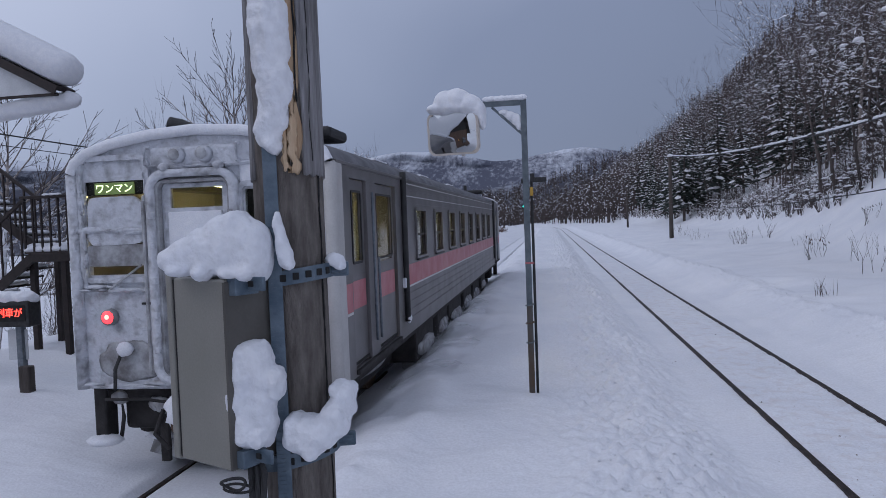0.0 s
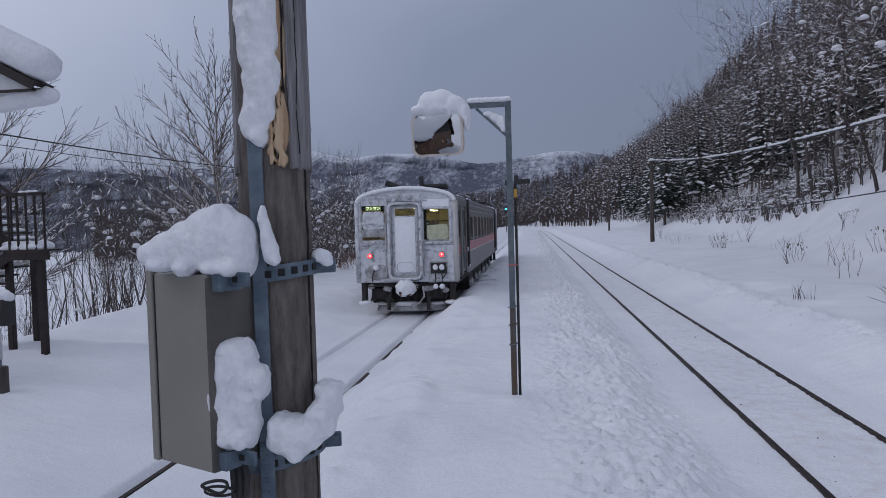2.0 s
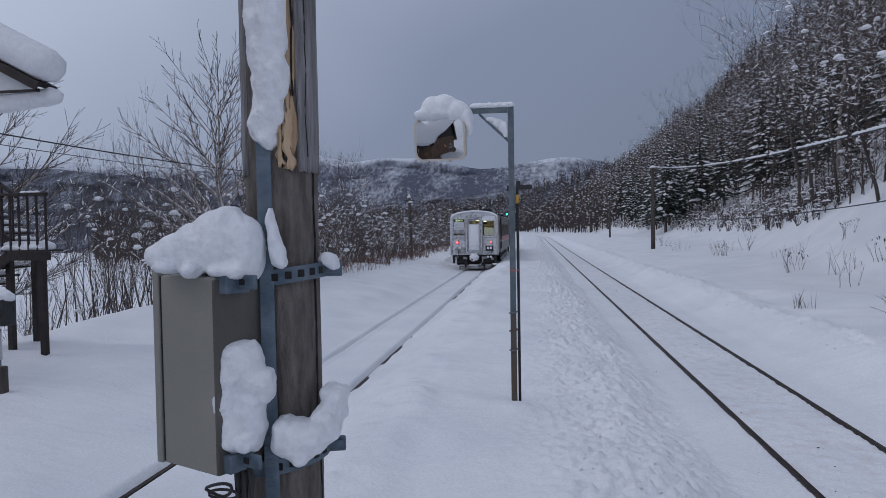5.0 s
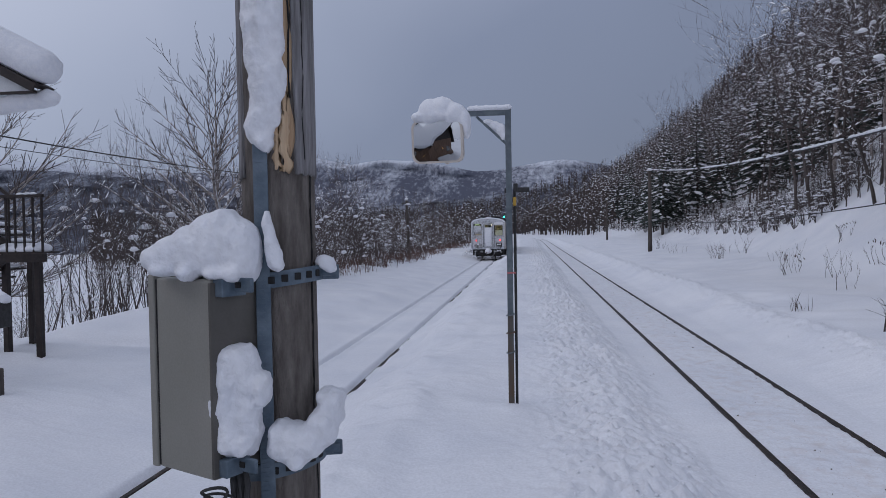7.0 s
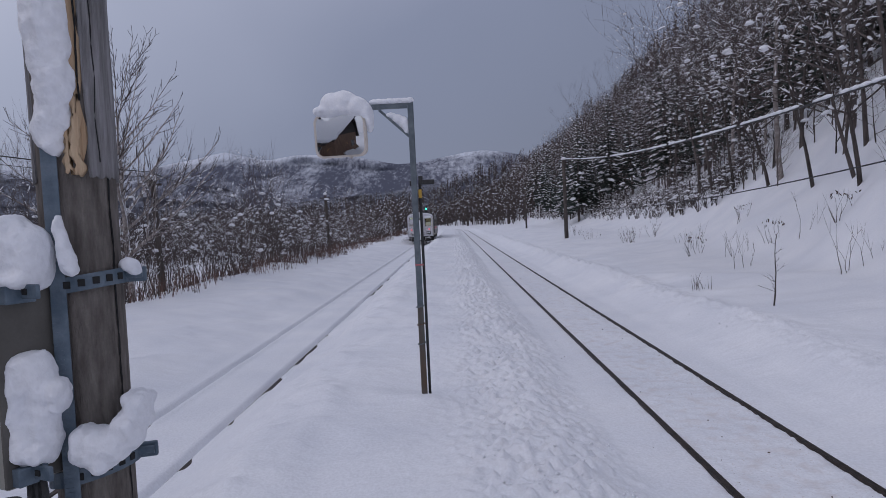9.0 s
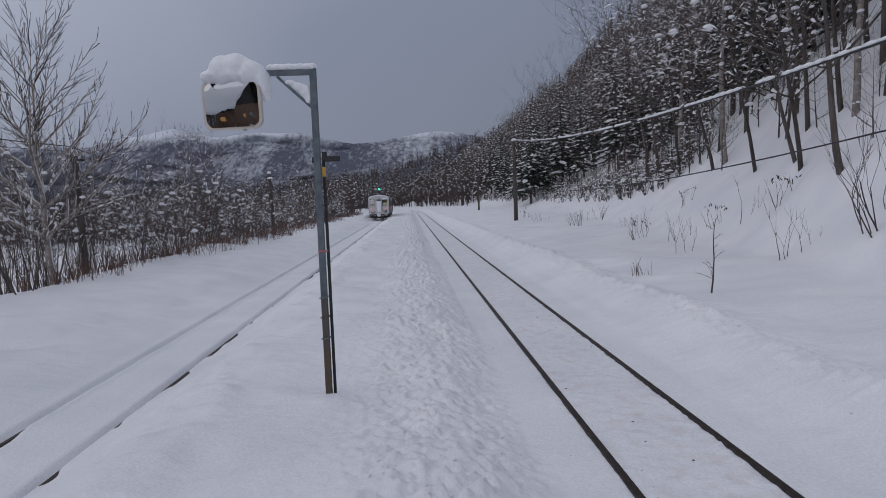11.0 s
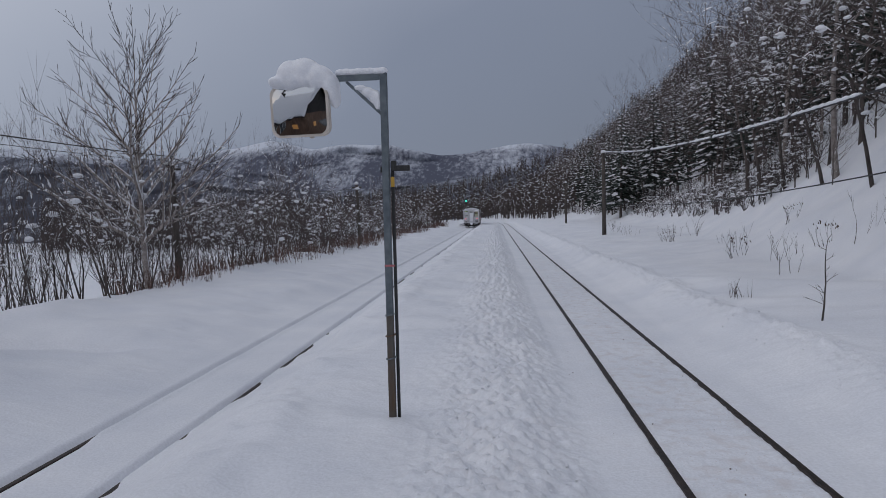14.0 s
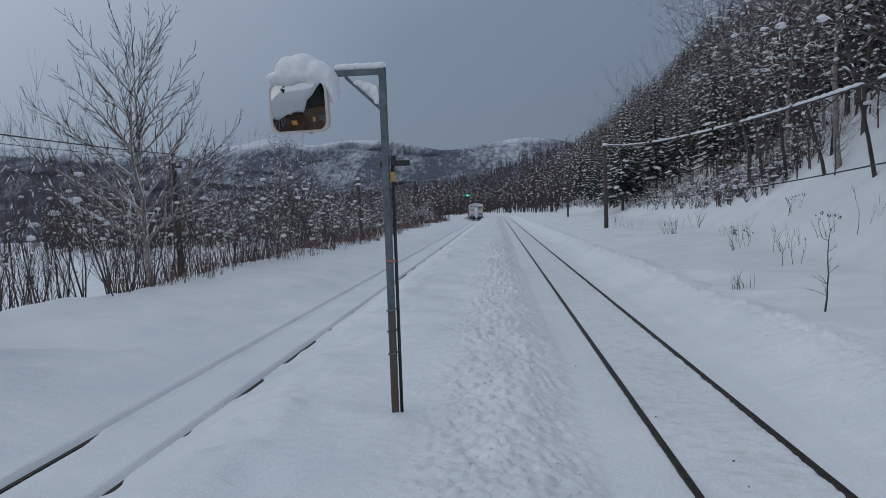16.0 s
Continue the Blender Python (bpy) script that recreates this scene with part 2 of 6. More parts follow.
def extrude_poly(pts, depth, axis="y"):
    """A flat outline (pairs) given depth along an axis, centred on it."""
    bm = bmesh.new()
    put = {"y": lambda a, b, d: (a, d, b), "x": lambda a, b, d: (d, a, b), "z": lambda a, b, d: (a, b, d)}[axis]
    f = [bm.verts.new(put(a, b, -depth / 2)) for a, b in pts]
    g = [bm.verts.new(put(a, b, depth / 2)) for a, b in pts]
    bm.faces.new(f)
    bm.faces.new(g[::-1])
    for i in range(len(pts)):
        j = (i + 1) % len(pts)
        bm.faces.new((f[i], f[j], g[j], g[i]))
    return bm


def rounded(w, h, r, n=5, cx=0.0, cz=0.0):
    """Outline of a rounded rectangle."""
    out = []
    for k, (sx, sz) in enumerate(((1, 1), (-1, 1), (-1, -1), (1, -1))):
        for i in range(n + 1):
            a = math.pi / 2 * (k + i / n)
            out.append((cx + sx * (w / 2 - r) + r * math.cos(a), cz + sz * (h / 2 - r) + r * math.sin(a)))
    return out


def frame_ring(w, h, r, t, depth, n=5):
    """A rounded rectangular frame of bar width t, open in the middle; lies in x-z."""
    bm = bmesh.new()
    a, b = rounded(w, h, r, n), rounded(w - 2 * t, h - 2 * t, max(r - t, 0.004), n)
    loops = [[bm.verts.new((x, y, z)) for x, z in o] for o, y in ((a, -depth / 2), (b, -depth / 2), (b, depth / 2), (a, depth / 2))]
    k = len(a)
    for p in range(4):
        q = (p + 1) % 4
        for i in range(k):
            j = (i + 1) % k
            bm.faces.new((loops[p][i], loops[p][j], loops[q][j], loops[q][i]))
    return bm


def lump(c, s, seed=0, rough=0.18, sub=3, freq=2.2, flat=None, square=2.0):
    """A settled lump of snow: an uneven, rounded mass; flat cuts its underside at that height (in its own half-sizes)."""
    bm = bmesh.new()
    bmesh.ops.create_icosphere(bm, subdivisions=sub, radius=1)
    off = Vector((seed * 7.3, seed * 3.1, seed * 1.7))
    for v in bm.verts:
        n = noise.noise(v.co * freq + off) + 0.45 * noise.noise(v.co * freq * 2.7 + off)
        v.co *= (1 + rough * n) / (abs(v.co.x) ** square + abs(v.co.y) ** square + abs(v.co.z) ** square) ** (1 / square)
        if flat is not None and v.co.z < flat:
            v.co.z = flat + 0.15 * (v.co.z - flat)
        v.co = Vector((v.co.x * s[0], v.co.y * s[1], v.co.z * s[2])) + Vector(c)
    return bm


def join(bms):
    out = bmesh.new()
    for b in bms:
        me = bpy.data.meshes.new("tmp")
        b.to_mesh(me)
        b.free()
        out.from_mesh(me)
        bpy.data.meshes.remove(me)
    return out


# ---- ground: one sheet with the two tracks, the platform drift, the bank and the hill ----
TABLE = np.random.RandomState(5).rand(256, 256)


def vnoise(x, y, seed=0):
    """Smooth value noise, 0 to 1, for arrays."""
    x, y = np.asarray(x, float) + seed * 17.3, np.asarray(y, float) + seed * 9.1
    xi, yi = np.floor(x).astype(int), np.floor(y).astype(int)
    u, v = x - xi, y - yi
    u, v = u * u * (3 - 2 * u), v * v * (3 - 2 * v)
    t = lambda a, b: TABLE[a % 256, b % 256]
    return (t(xi, yi) * (1 - u) + t(xi + 1, yi) * u) * (1 - v) + (t(xi, yi + 1) * (1 - u) + t(xi + 1, yi + 1) * u) * v


def bend(y):
    """The tracks run straight and then curve off to the left."""
    return -np.clip(np.asarray(y, float) - 135, 0, 110) ** 2 / 700.0


RAILS_R, RAILS_L = (1.64, 2.76), (-4.70, -3.58)
KX = [-300, -80, -40, -25, -16, -13, -11, -9.5, -8, -6.8, -6.0, -5.4, -5.05, -4.88, -4.80, -4.735, -4.665, -4.60, -4.14, -3.75, -3.66, -3.62, -3.54, -3.45, -3.2, -2.9, -2.62, -2.4, -2.0,
      -1.0, 0.1, 0.45, 0.75, 1.05, 1.55, 2.2, 2.85, 3.3, 3.75, 4.1, 4.4, 4.9, 5.6, 6.5, 8.0, 11.0, 300]
KZ = [-7, -5, -4.5, -3.2, -1.3, -0.35, 0.08, 0.17, 0.16, 0.05, -0.08, -0.20, -0.262, -0.278, -0.375, -0.36, -0.315, -0.29, -0.28, -0.29, -0.415, -0.355, -0.303, -0.25, -0.18, -0.05, 0.14, 0.22, 0.26,
      0.24, 0.22, 0.17, 0.06, -0.022, -0.020, -0.022, -0.020, -0.005, 0.12, 0.31, 0.41, 0.36, 0.42, 0.50, 0.62, 0.80, 0.90]


def ground_z(x, y):
    x, y = np.asarray(x, float), np.asarray(y, float)
    u = x - bend(y)
    wob = (vnoise(u * 0 + 3.3, y * 0.35, 2) - 0.5) * 0.30 + (vnoise(u * 0 + 8.3, y * 1.1, 3) - 0.5) * 0.12
    edge = np.exp(-((u + 2.75) / 0.5) ** 2) + np.exp(-((u - 4.3) / 0.6) ** 2) + 0.4 * np.exp(-((u - 0.7) / 0.35) ** 2)
    z = np.interp(u + wob * edge, KX, KZ)
    # broad drifts
    soft = np.clip(np.abs(u + 4.14) - 0.9, 0, 1) * np.clip(np.abs(u - 2.2) - 0.9, 0, 1)
    z = z + soft * ((vnoise(x * 0.5, y * 0.3, 4) - 0.5) * 0.20 + (vnoise(x * 1.5, y * 1.1, 5) - 0.5) * 0.09 + (vnoise(x * 3.1, y * 2.3, 15) - 0.5) * 0.035)
    # soft slumped lumps along the platform's edge above the left track
    brow = np.exp(-((u + 2.55) / 0.62) ** 4) * np.clip(y - 2, 0, 1)
    e1, e2 = 0.87 * x + 0.5 * y, 0.87 * y - 0.5 * x
    z = z + brow * (0.30 * np.clip(vnoise(e1 * 0.9, e2 * 1.0, 23) - 0.45, 0, 1) + 0.16 * np.clip(vnoise(e2 * 2.3, e1 * 2.1, 24) - 0.4, 0, 1) + 0.10 * np.clip(vnoise(e1 * 4.6, e2 * 4.2, 28) - 0.5, 0, 1) - 0.06)
    # old slumps and hollows in the drift beyond the left track
    bank = np.exp(-((u + 8.3) / 1.6) ** 2) * np.clip((y - 4) / 4, 0, 1)
    z = z + bank * (0.16 * (vnoise(e1 * 0.7, e2 * 0.8, 29) - 0.5) + 0.10 * np.clip(vnoise(e2 * 1.9, e1 * 2.2, 30) - 0.55, 0, 1))
    # ploughed crumbs beside the cleared track: clods of several sizes standing out of the surface
    crumb = np.exp(-((u - 0.18) / 0.72) ** 4) + 0.8 * np.exp(-((u - 4.45) / 0.32) ** 2)
    inner = np.clip(6 - np.abs(u - 2.2) * 9, 0, 1)
    p, q = 0.83 * x + 0.56 * y, 0.83 * y - 0.56 * x
    p2, q2 = 0.94 * x - 0.34 * y, 0.94 * y + 0.34 * x
    lumps = 0.6 * np.clip(vnoise(p * 5.2, q * 4.6, 6) - 0.45, 0, 1) + 0.65 * np.clip(vnoise(p2 * 10.5, q2 * 9.6, 7) - 0.40, 0, 1) + 0.85 * np.clip(vnoise(p * 18, q * 16, 25) - 0.40, 0, 1)
    hollow = vnoise(x * 2.1, y * 1.7, 19) - 0.5
    z = z + crumb * (0.105 * lumps + 0.025 * hollow) + inner * (0.030 * lumps - 0.012) + (0.022 * lumps + 0.030 * np.clip(vnoise(p2 * 1.6, q2 * 1.5, 27) - 0.55, 0, 1)) * np.clip(soft * 3, 0, 1)
    # snow cover on the little-used rails of the left track
    cover = np.exp(-((u + 4.69) / 0.065) ** 2) * np.clip((y - 8.6) * 2, 0, 1) * (0.050 + 0.02 * vnoise(y * 1.7, y * 0, 9))
    cover = cover + np.exp(-((u + 3.58) / 0.06) ** 2) * np.clip((vnoise(y * 1.3, y * 0, 8) - 0.27) * 8, 0, 1) * 0.050
    z = z + cover
    # heap round the mirror post
    z = z + 0.035 * np.exp(-((x + 0.93) ** 2 + (y - 7.75) ** 2) / 0.10) - 0.03 * np.exp(-((x + 0.55) ** 2 + (y - 8.6) ** 2) / 0.10)
    # left bank: raised lip with hollows
    z = z + 0.22 * np.exp(-((u + 10.2) / 1.1) ** 2) * (0.3 + vnoise(x * 0.3, y * 0.25, 11)) * (y > 0)
    # a scooped hollow in the left bank, with a broken lip above it
    lip = 13.0 + 0.5 * (vnoise(x * 0.9, y * 0, 17) - 0.5) + 0.16 * (x + 8.2)
    drop = np.where(y < lip, np.exp(-np.clip(lip - y, 0, 9) / 1.3), np.exp(-np.clip(y - lip, 0, 9) * 7))
    z = z - 0.24 * drop * np.exp(-((x + 8.4) / 1.7) ** 4) * (0.55 + 0.9 * vnoise(x * 1.2, y * 1.0, 18))
    # wooded hill on the right
    foot = 7.4 + 0.11 * np.clip(y - 10, -20, 60)
    steep = np.interp(y, [-50, 18, 30, 50, 120, 400], [0.85, 0.85, 0.68, 0.48, 0.42, 0.35])
    rise = np.clip(u - foot, 0, 60)
    hill = np.sqrt((steep * rise * (1 + rise / 62.0)) ** 2 + 0.09) - 0.3
    hill = hill * np.interp(y, [-400, 210, 420], [1, 1, 0.0])
    z = z + hill * (0.9 + 0.25 * vnoise(x * 0.12, y * 0.1, 12)) + np.clip(rise, 0, 1) * (vnoise(x * 0.6, y * 0.5, 13) - 0.5) * 0.5
    # rising ground at the head of the valley
    z = z + 0.006 * np.clip(y - 300, 0, 700)
    return z


def gz(x, y):
    return float(ground_z(np.array([x]), np.array([y]))[0])


def spaced(*runs):
    out = []
    for a, b, s in runs:
        out += list(np.arange(a, b, s))
    return np.array(out)


def grid_mesh(name, xs, ys, zf, material, label, skip=None):
    gx, gy = np.meshgrid(xs, ys)
    gzv = zf(gx, gy)
    v = np.stack([gx, gy, gzv], -1).reshape(-1, 3)
    nx, ny = len(xs), len(ys)
    i = (np.arange(ny - 1)[:, None] * nx + np.arange(nx - 1)[None, :]).reshape(-1)
    f = np.stack([i, i + 1, i + nx + 1, i + nx], -1)
    me = bpy.data.meshes.new(name)
    me.vertices.add(len(v))
    me.vertices.foreach_set("co", v.reshape(-1))
    me.loops.add(len(f) * 4)
    me.loops.foreach_set("vertex_index", f.reshape(-1).astype(np.int32))
    me.polygons.add(len(f))
    me.polygons.foreach_set("loop_start", np.arange(0, len(f) * 4, 4, dtype=np.int32))
    me.polygons.foreach_set("use_smooth", np.ones(len(f), bool))
    me.update(calc_edges=True)
    me.materials.append(material)
    return tagged(new(name, me), label, kind="structure")


XS = spaced((-3000, -300, 150), (-300, -60, 20), (-60, -16, 2), (-16, -7.2, 0.25), (-7.2, -5.1, 0.12), (-5.1, -3.4, 0.034), (-3.4, -0.9, 0.06), (-0.9, 1.0, 0.028), (1.0, 1.6, 0.06),
            (1.6, 2.8, 0.045), (2.8, 4.1, 0.08), (4.1, 4.9, 0.045), (4.9, 5.6, 0.1), (5.6, 12, 0.3), (12, 60, 1.5), (60, 300, 20), (300, 3001, 150))
YS = spaced((-300, -40, 20), (-40, 0, 1.0), (0, 3.5, 0.1), (3.5, 12, 0.036), (12, 20, 0.075), (20, 45, 0.22), (45, 160, 1.0), (160, 400, 8), (400, 3001, 100))
grid_mesh("ground", XS, YS, ground_z, GROUND, "deep snow over railway land, platform, bank and hillside")


# ---- rails ----
def rail(name, x0, z0, label):
    prof = [(-0.062, -0.15), (0.062, -0.15), (0.062, -0.138), (0.009, -0.122), (0.009, -0.04), (0.0325, -0.03), (0.0325, -0.004), (0.026, 0),
            (-0.026, 0), (-0.0325, -0.004), (-0.0325, -0.03), (-0.009, -0.04), (-0.009, -0.122), (-0.062, -0.138)]
    ys = [-60, 0, 60, 135] + list(range(140, 300, 6))
    verts, faces, k = [], [], len(prof)
    for i, y in enumerate(ys):
        b = float(bend(y))
        verts += [(x0 + b + px, y, z0 + pz) for px, pz in prof]
        if i:
            faces += [((i - 1) * k + j, (i - 1) * k + (j + 1) % k, i * k + (j + 1) % k, i * k + j) for j in range(k)]
    return tagged(mesh_ob(name, verts, faces, RAIL), label, "rail", "running rails", "structure")


for x0 in RAILS_R:
    rail("rail", x0, 0.0, "dark steel rail standing clear of the packed snow")
for x0 in RAILS_L:
    rail("rail", x0, -0.30, "steel rail mostly buried in the snow")


# ---- mountains round the valley ----
def range_mesh(name, dist, thick, heights, material, label, seed, rough, tall=1.25, wander=60):
    """A ridge seen across the valley: heights are (x at the crest, crest height)."""
    hx, hz = [h[0] for h in heights], [h[1] for h in heights]
    xs = np.linspace(hx[0], hx[-1], 220)
    rows = np.linspace(0, 1, 26)
    gx, gr = np.meshgrid(xs, rows)
    crest = np.interp(gx, hx, hz) * tall
    n = (vnoise(gx / 130.0, gr * 5, seed) - 0.5) + 0.5 * (vnoise(gx / 45.0, gr * 12, seed + 1) - 0.5)
    z = crest * gr ** 0.85 + n * rough * np.sin(np.pi * np.clip(gr, 0, 1)) * 2 + (vnoise(gx / 30.0, gr * 0, seed + 3) - 0.5) * rough * 0.35 * gr
    y = dist + thick * gr + n * wander
    v = np.stack([gx, y, z - 6], -1).reshape(-1, 3)
    back = np.stack([xs, np.full_like(xs, dist + 2.2 * thick), np.full_like(xs, -6.0)], -1)
    nx, ny = len(xs), len(rows)
    i = (np.arange(ny)[:, None] * nx + np.arange(nx - 1)[None, :]).reshape(-1)
    f = np.stack([i, i + 1, i + nx + 1, i + nx], -1)
    return tagged(mesh_ob(name, np.concatenate([v, back]), f.tolist(), material, smooth=True), label, "mountain", kind="structure")


# distance haze is painted in: woods paled towards blue, snow greyed
MOUNT = mountain_mat("hazed_distant_slope", (0.105, 0.112, 0.145), (0.60, 0.63, 0.69), 0.13, 0.010, 1.20, (126, 156, 0.46))
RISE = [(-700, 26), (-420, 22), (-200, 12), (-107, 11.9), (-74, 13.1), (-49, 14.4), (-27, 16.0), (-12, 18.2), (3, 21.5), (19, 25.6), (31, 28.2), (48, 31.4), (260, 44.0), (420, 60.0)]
# thinner haze in these colours: woods lifted to blue-grey, snow dulled
MOUNT2 = mountain_mat("hazed_nearer_slope", (0.085, 0.090, 0.112), (0.42, 0.45, 0.51), 0.4, 0.03, 1.22)
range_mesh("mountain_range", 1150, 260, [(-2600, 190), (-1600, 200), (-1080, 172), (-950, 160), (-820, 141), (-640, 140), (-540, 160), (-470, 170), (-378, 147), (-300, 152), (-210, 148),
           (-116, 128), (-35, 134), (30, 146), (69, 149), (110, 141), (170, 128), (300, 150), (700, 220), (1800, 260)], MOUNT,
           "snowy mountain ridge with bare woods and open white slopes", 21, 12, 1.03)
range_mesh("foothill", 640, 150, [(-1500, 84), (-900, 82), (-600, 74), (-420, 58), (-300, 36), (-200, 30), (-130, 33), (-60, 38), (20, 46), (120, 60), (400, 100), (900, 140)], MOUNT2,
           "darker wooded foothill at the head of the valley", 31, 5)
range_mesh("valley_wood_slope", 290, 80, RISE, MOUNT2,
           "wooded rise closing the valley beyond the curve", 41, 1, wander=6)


# ---- trees ----
class Wood:
    """Gathers tapered segments, snow caps and leaves, and turns them into meshes."""

    def __init__(self, seed):
        self.r = random.Random(seed)
        self.least = 0.005
        self.seg, self.snow, self.fine, self.tips = [], [], [], []

    def grow(self, p, d, length, rad, depth, spread=0.6, up=0.15, kids=3, snow=0.5, steps=3):
        r = self.r
        q = Vector(p)
        d = Vector(d).normalized()
        nodes = []
        if depth == 0 and rad < 0.018:
            steps = 1
        for i in range(steps):
            d = (d + Vector((r.gauss(0, 0.10), r.gauss(0, 0.10), r.gauss(0, 0.06) + up * 0.25))).normalized()
            e = q + d * length / steps
            r0, r1 = rad * (1 - 0.5 * i / steps), rad * (1 - 0.5 * (i + 1) / steps)
            (self.seg if rad > 0.018 else self.fine if depth else self.tips).append((q, e, r0, r1))
            if r.random() < snow * (1 if depth else 0.6) and abs(d.z) < 0.86:
                self.snow.append((q, e, r0))
            nodes.append((e, d, r1))
            q = e
        if depth > 0:
            for k in range(kids):
                e, dd, rr = nodes[min(len(nodes) - 1, int(r.random() * len(nodes) + 0.4))] if k else nodes[-1]
                side = Vector((r.gauss(0, 1), r.gauss(0, 1), r.gauss(0, 0.35))).normalized()
                nd = (dd * (1 - spread * 0.5) + side * spread + Vector((0, 0, up))).normalized()
                self.grow(e, nd, length * r.uniform(0.58, 0.82), max(rr * 0.68, self.least), depth - 1, spread, up, kids, snow, max(2, steps - 1))

    def tubes(self, segs, sides):
        V, F = [], []
        for a, b, r0, r1 in segs:
            d = (b - a).normalized()
            u = d.orthogonal().normalized()
            w = d.cross(u)
            n = len(V)
            for c, rr in ((a, r0), (b, r1)):
                for k in range(sides):
                    t = 2 * math.pi * k / sides
                    V.append(c + (u * math.cos(t) + w * math.sin(t)) * rr)
            for k in range(sides):
                F.append((n + k, n + (k + 1) % sides, n + sides + (k + 1) % sides, n + sides + k))
        return V, F

    def spikes(self, V, F):
        """Last twigs: three-sided spikes."""
        for a, b, r0, _ in self.tips:
            d = (b - a).normalized()
            u = d.orthogonal().normalized() * r0
            w = d.cross(u)
            n = len(V)
            V += [a + u, a - u * 0.5 + w * 0.87, a - u * 0.5 - w * 0.87, b]
            F += [(n, n + 1, n + 3), (n + 1, n + 2, n + 3), (n + 2, n, n + 3)]
        return V, F

    def caps(self, scale=1.0, blobs=0.35):
        """Snow that lies on the branches: ridges along them and lumps in the forks."""
        V, F = [], []
        r = self.r
        for a, b, rad in self.snow:
            lump_ = r.random() < blobs
            w = (rad * 0.8 + 0.014 if lump_ else rad * 0.9 + 0.005) * scale * r.uniform(0.6, 1.3)
            m = (a + b) / 2
            if lump_:
                s = w * (0.55 + 2.9 * r.random() ** 3.2)
                m = m + Vector((0, 0, rad * 0.4))
                n = len(V)
                ex, ey, tw = r.uniform(0.75, 1.35), r.uniform(0.75, 1.35), r.uniform(0, 6.28)
                for k in range(6):
                    t = tw + k * 1.047
                    V.append(m + Vector((s * ex * math.cos(t), s * ey * math.sin(t), s * r.uniform(-0.10, 0.12))))
                for k in range(5):
                    t = tw + k * 1.257
                    V.append(m + Vector((s * ex * 0.68 * math.cos(t), s * ey * 0.68 * math.sin(t), s * r.uniform(0.48, 0.68))))
                V += [m + Vector((0, 0, s * 0.76)), m - Vector((0, 0, s * 0.28))]
                F += [(n, n + 1, n + 6), (n + 1, n + 7, n + 6), (n + 1, n + 2, n + 7), (n + 2, n + 3, n + 8), (n + 2, n + 8, n + 7), (n + 3, n + 4, n + 9), (n + 3, n + 9, n + 8), (n + 4, n + 5, n + 10),
                      (n + 4, n + 10, n + 9), (n + 5, n, n + 6), (n + 5, n + 6, n + 10)]
                for k in range(6):
                    F.append((n + (k + 1) % 6, n + k, n + 12))
                for k in range(5):
                    F.append((n + 6 + k, n + 6 + (k + 1) % 5, n + 11))
            else:
                d = b - a
                if d.length > 0.4:
                    k = r.uniform(0.22, 0.42) / d.length
                    f = r.uniform(0, 1 - k)
                    a, b = a + d * f, a + d * (f + k)
                    m = (a + b) / 2
                d = d.normalized()
                s = d.cross(Vector((0, 0, 1)))
                s = s.normalized() * w if s.length > 1e-3 else Vector((w, 0, 0))
                up = Vector((0, 0, rad + w * r.uniform(0.8, 1.5)))
                lo = Vector((0, 0, rad * 0.2))
                n = len(V)
                V += [a, m - s + lo, m + up, m + s + lo, b]
                F += [(n, n + 1, n + 2), (n, n + 2, n + 3), (n + 1, n + 4, n + 2), (n + 2, n + 4, n + 3)]
        return V, F


def plant(name, w, label, category, group, bark, twig, cap=1.0, blobs=0.35, sides=5):
    t = thing(name, label, category, group)
    v, f = w.tubes(w.seg, sides)
    if f:
        tagged(mesh_ob("trunk", v, f, bark, t, True), kind="stuff")
    v, f = w.spikes(*w.tubes(w.fine, 3))
    if f:
        tagged(mesh_ob("crown", v, f, twig, t), kind="stuff")
    v, f = w.caps(cap, blobs)
    if f:
        tagged(mesh_ob("snow_load", v, f, SNOW, t, True, "snow caught on the branches"), kind="stuff")
    return t


def bare_tree(seed, height, depth=5, kids=3, snow=0.5, bark=BARK, lean=0.05, label="bare deciduous tree with snow along its branches", group="trees of the hillside", name="bare_tree", cap=1.0,
              blobs=0.35, spread=0.62, stem=0.42, up=0.30, least=0.006):
    w = Wood(seed)
    w.least = least
    r = w.r
    base = Vector((0, 0, -0.4))
    d = Vector((r.gauss(0, lean), r.gauss(0, lean), 1)).normalized()
    rad = height * 0.0085
    q, n = base, 7
    for i in range(n):
        d = (d + Vector((r.gauss(0, 0.05), r.gauss(0, 0.05), 0.05))).normalized()
        e = q + d * height * 0.62 / n
        r0, r1 = rad * (1 - 0.75 * i / n), rad * (1 - 0.75 * (i + 1) / n)
        w.seg.append((q, e, r0, r1))
        if i / n > stem:
            for k in range(2):
                a = r.uniform(0, 6.28)
                w.grow(e, (math.cos(a), math.sin(a), 0.55), height * r.uniform(0.20, 0.30), r1 * 0.55, depth - 2, spread, up, kids, snow)
        q = e
    w.grow(q, d, height * 0.26, rad * 0.3, depth - 1, spread, up, kids, snow)
    return plant(name, w, label, "tree", group, bark, TWIG, cap, blobs)


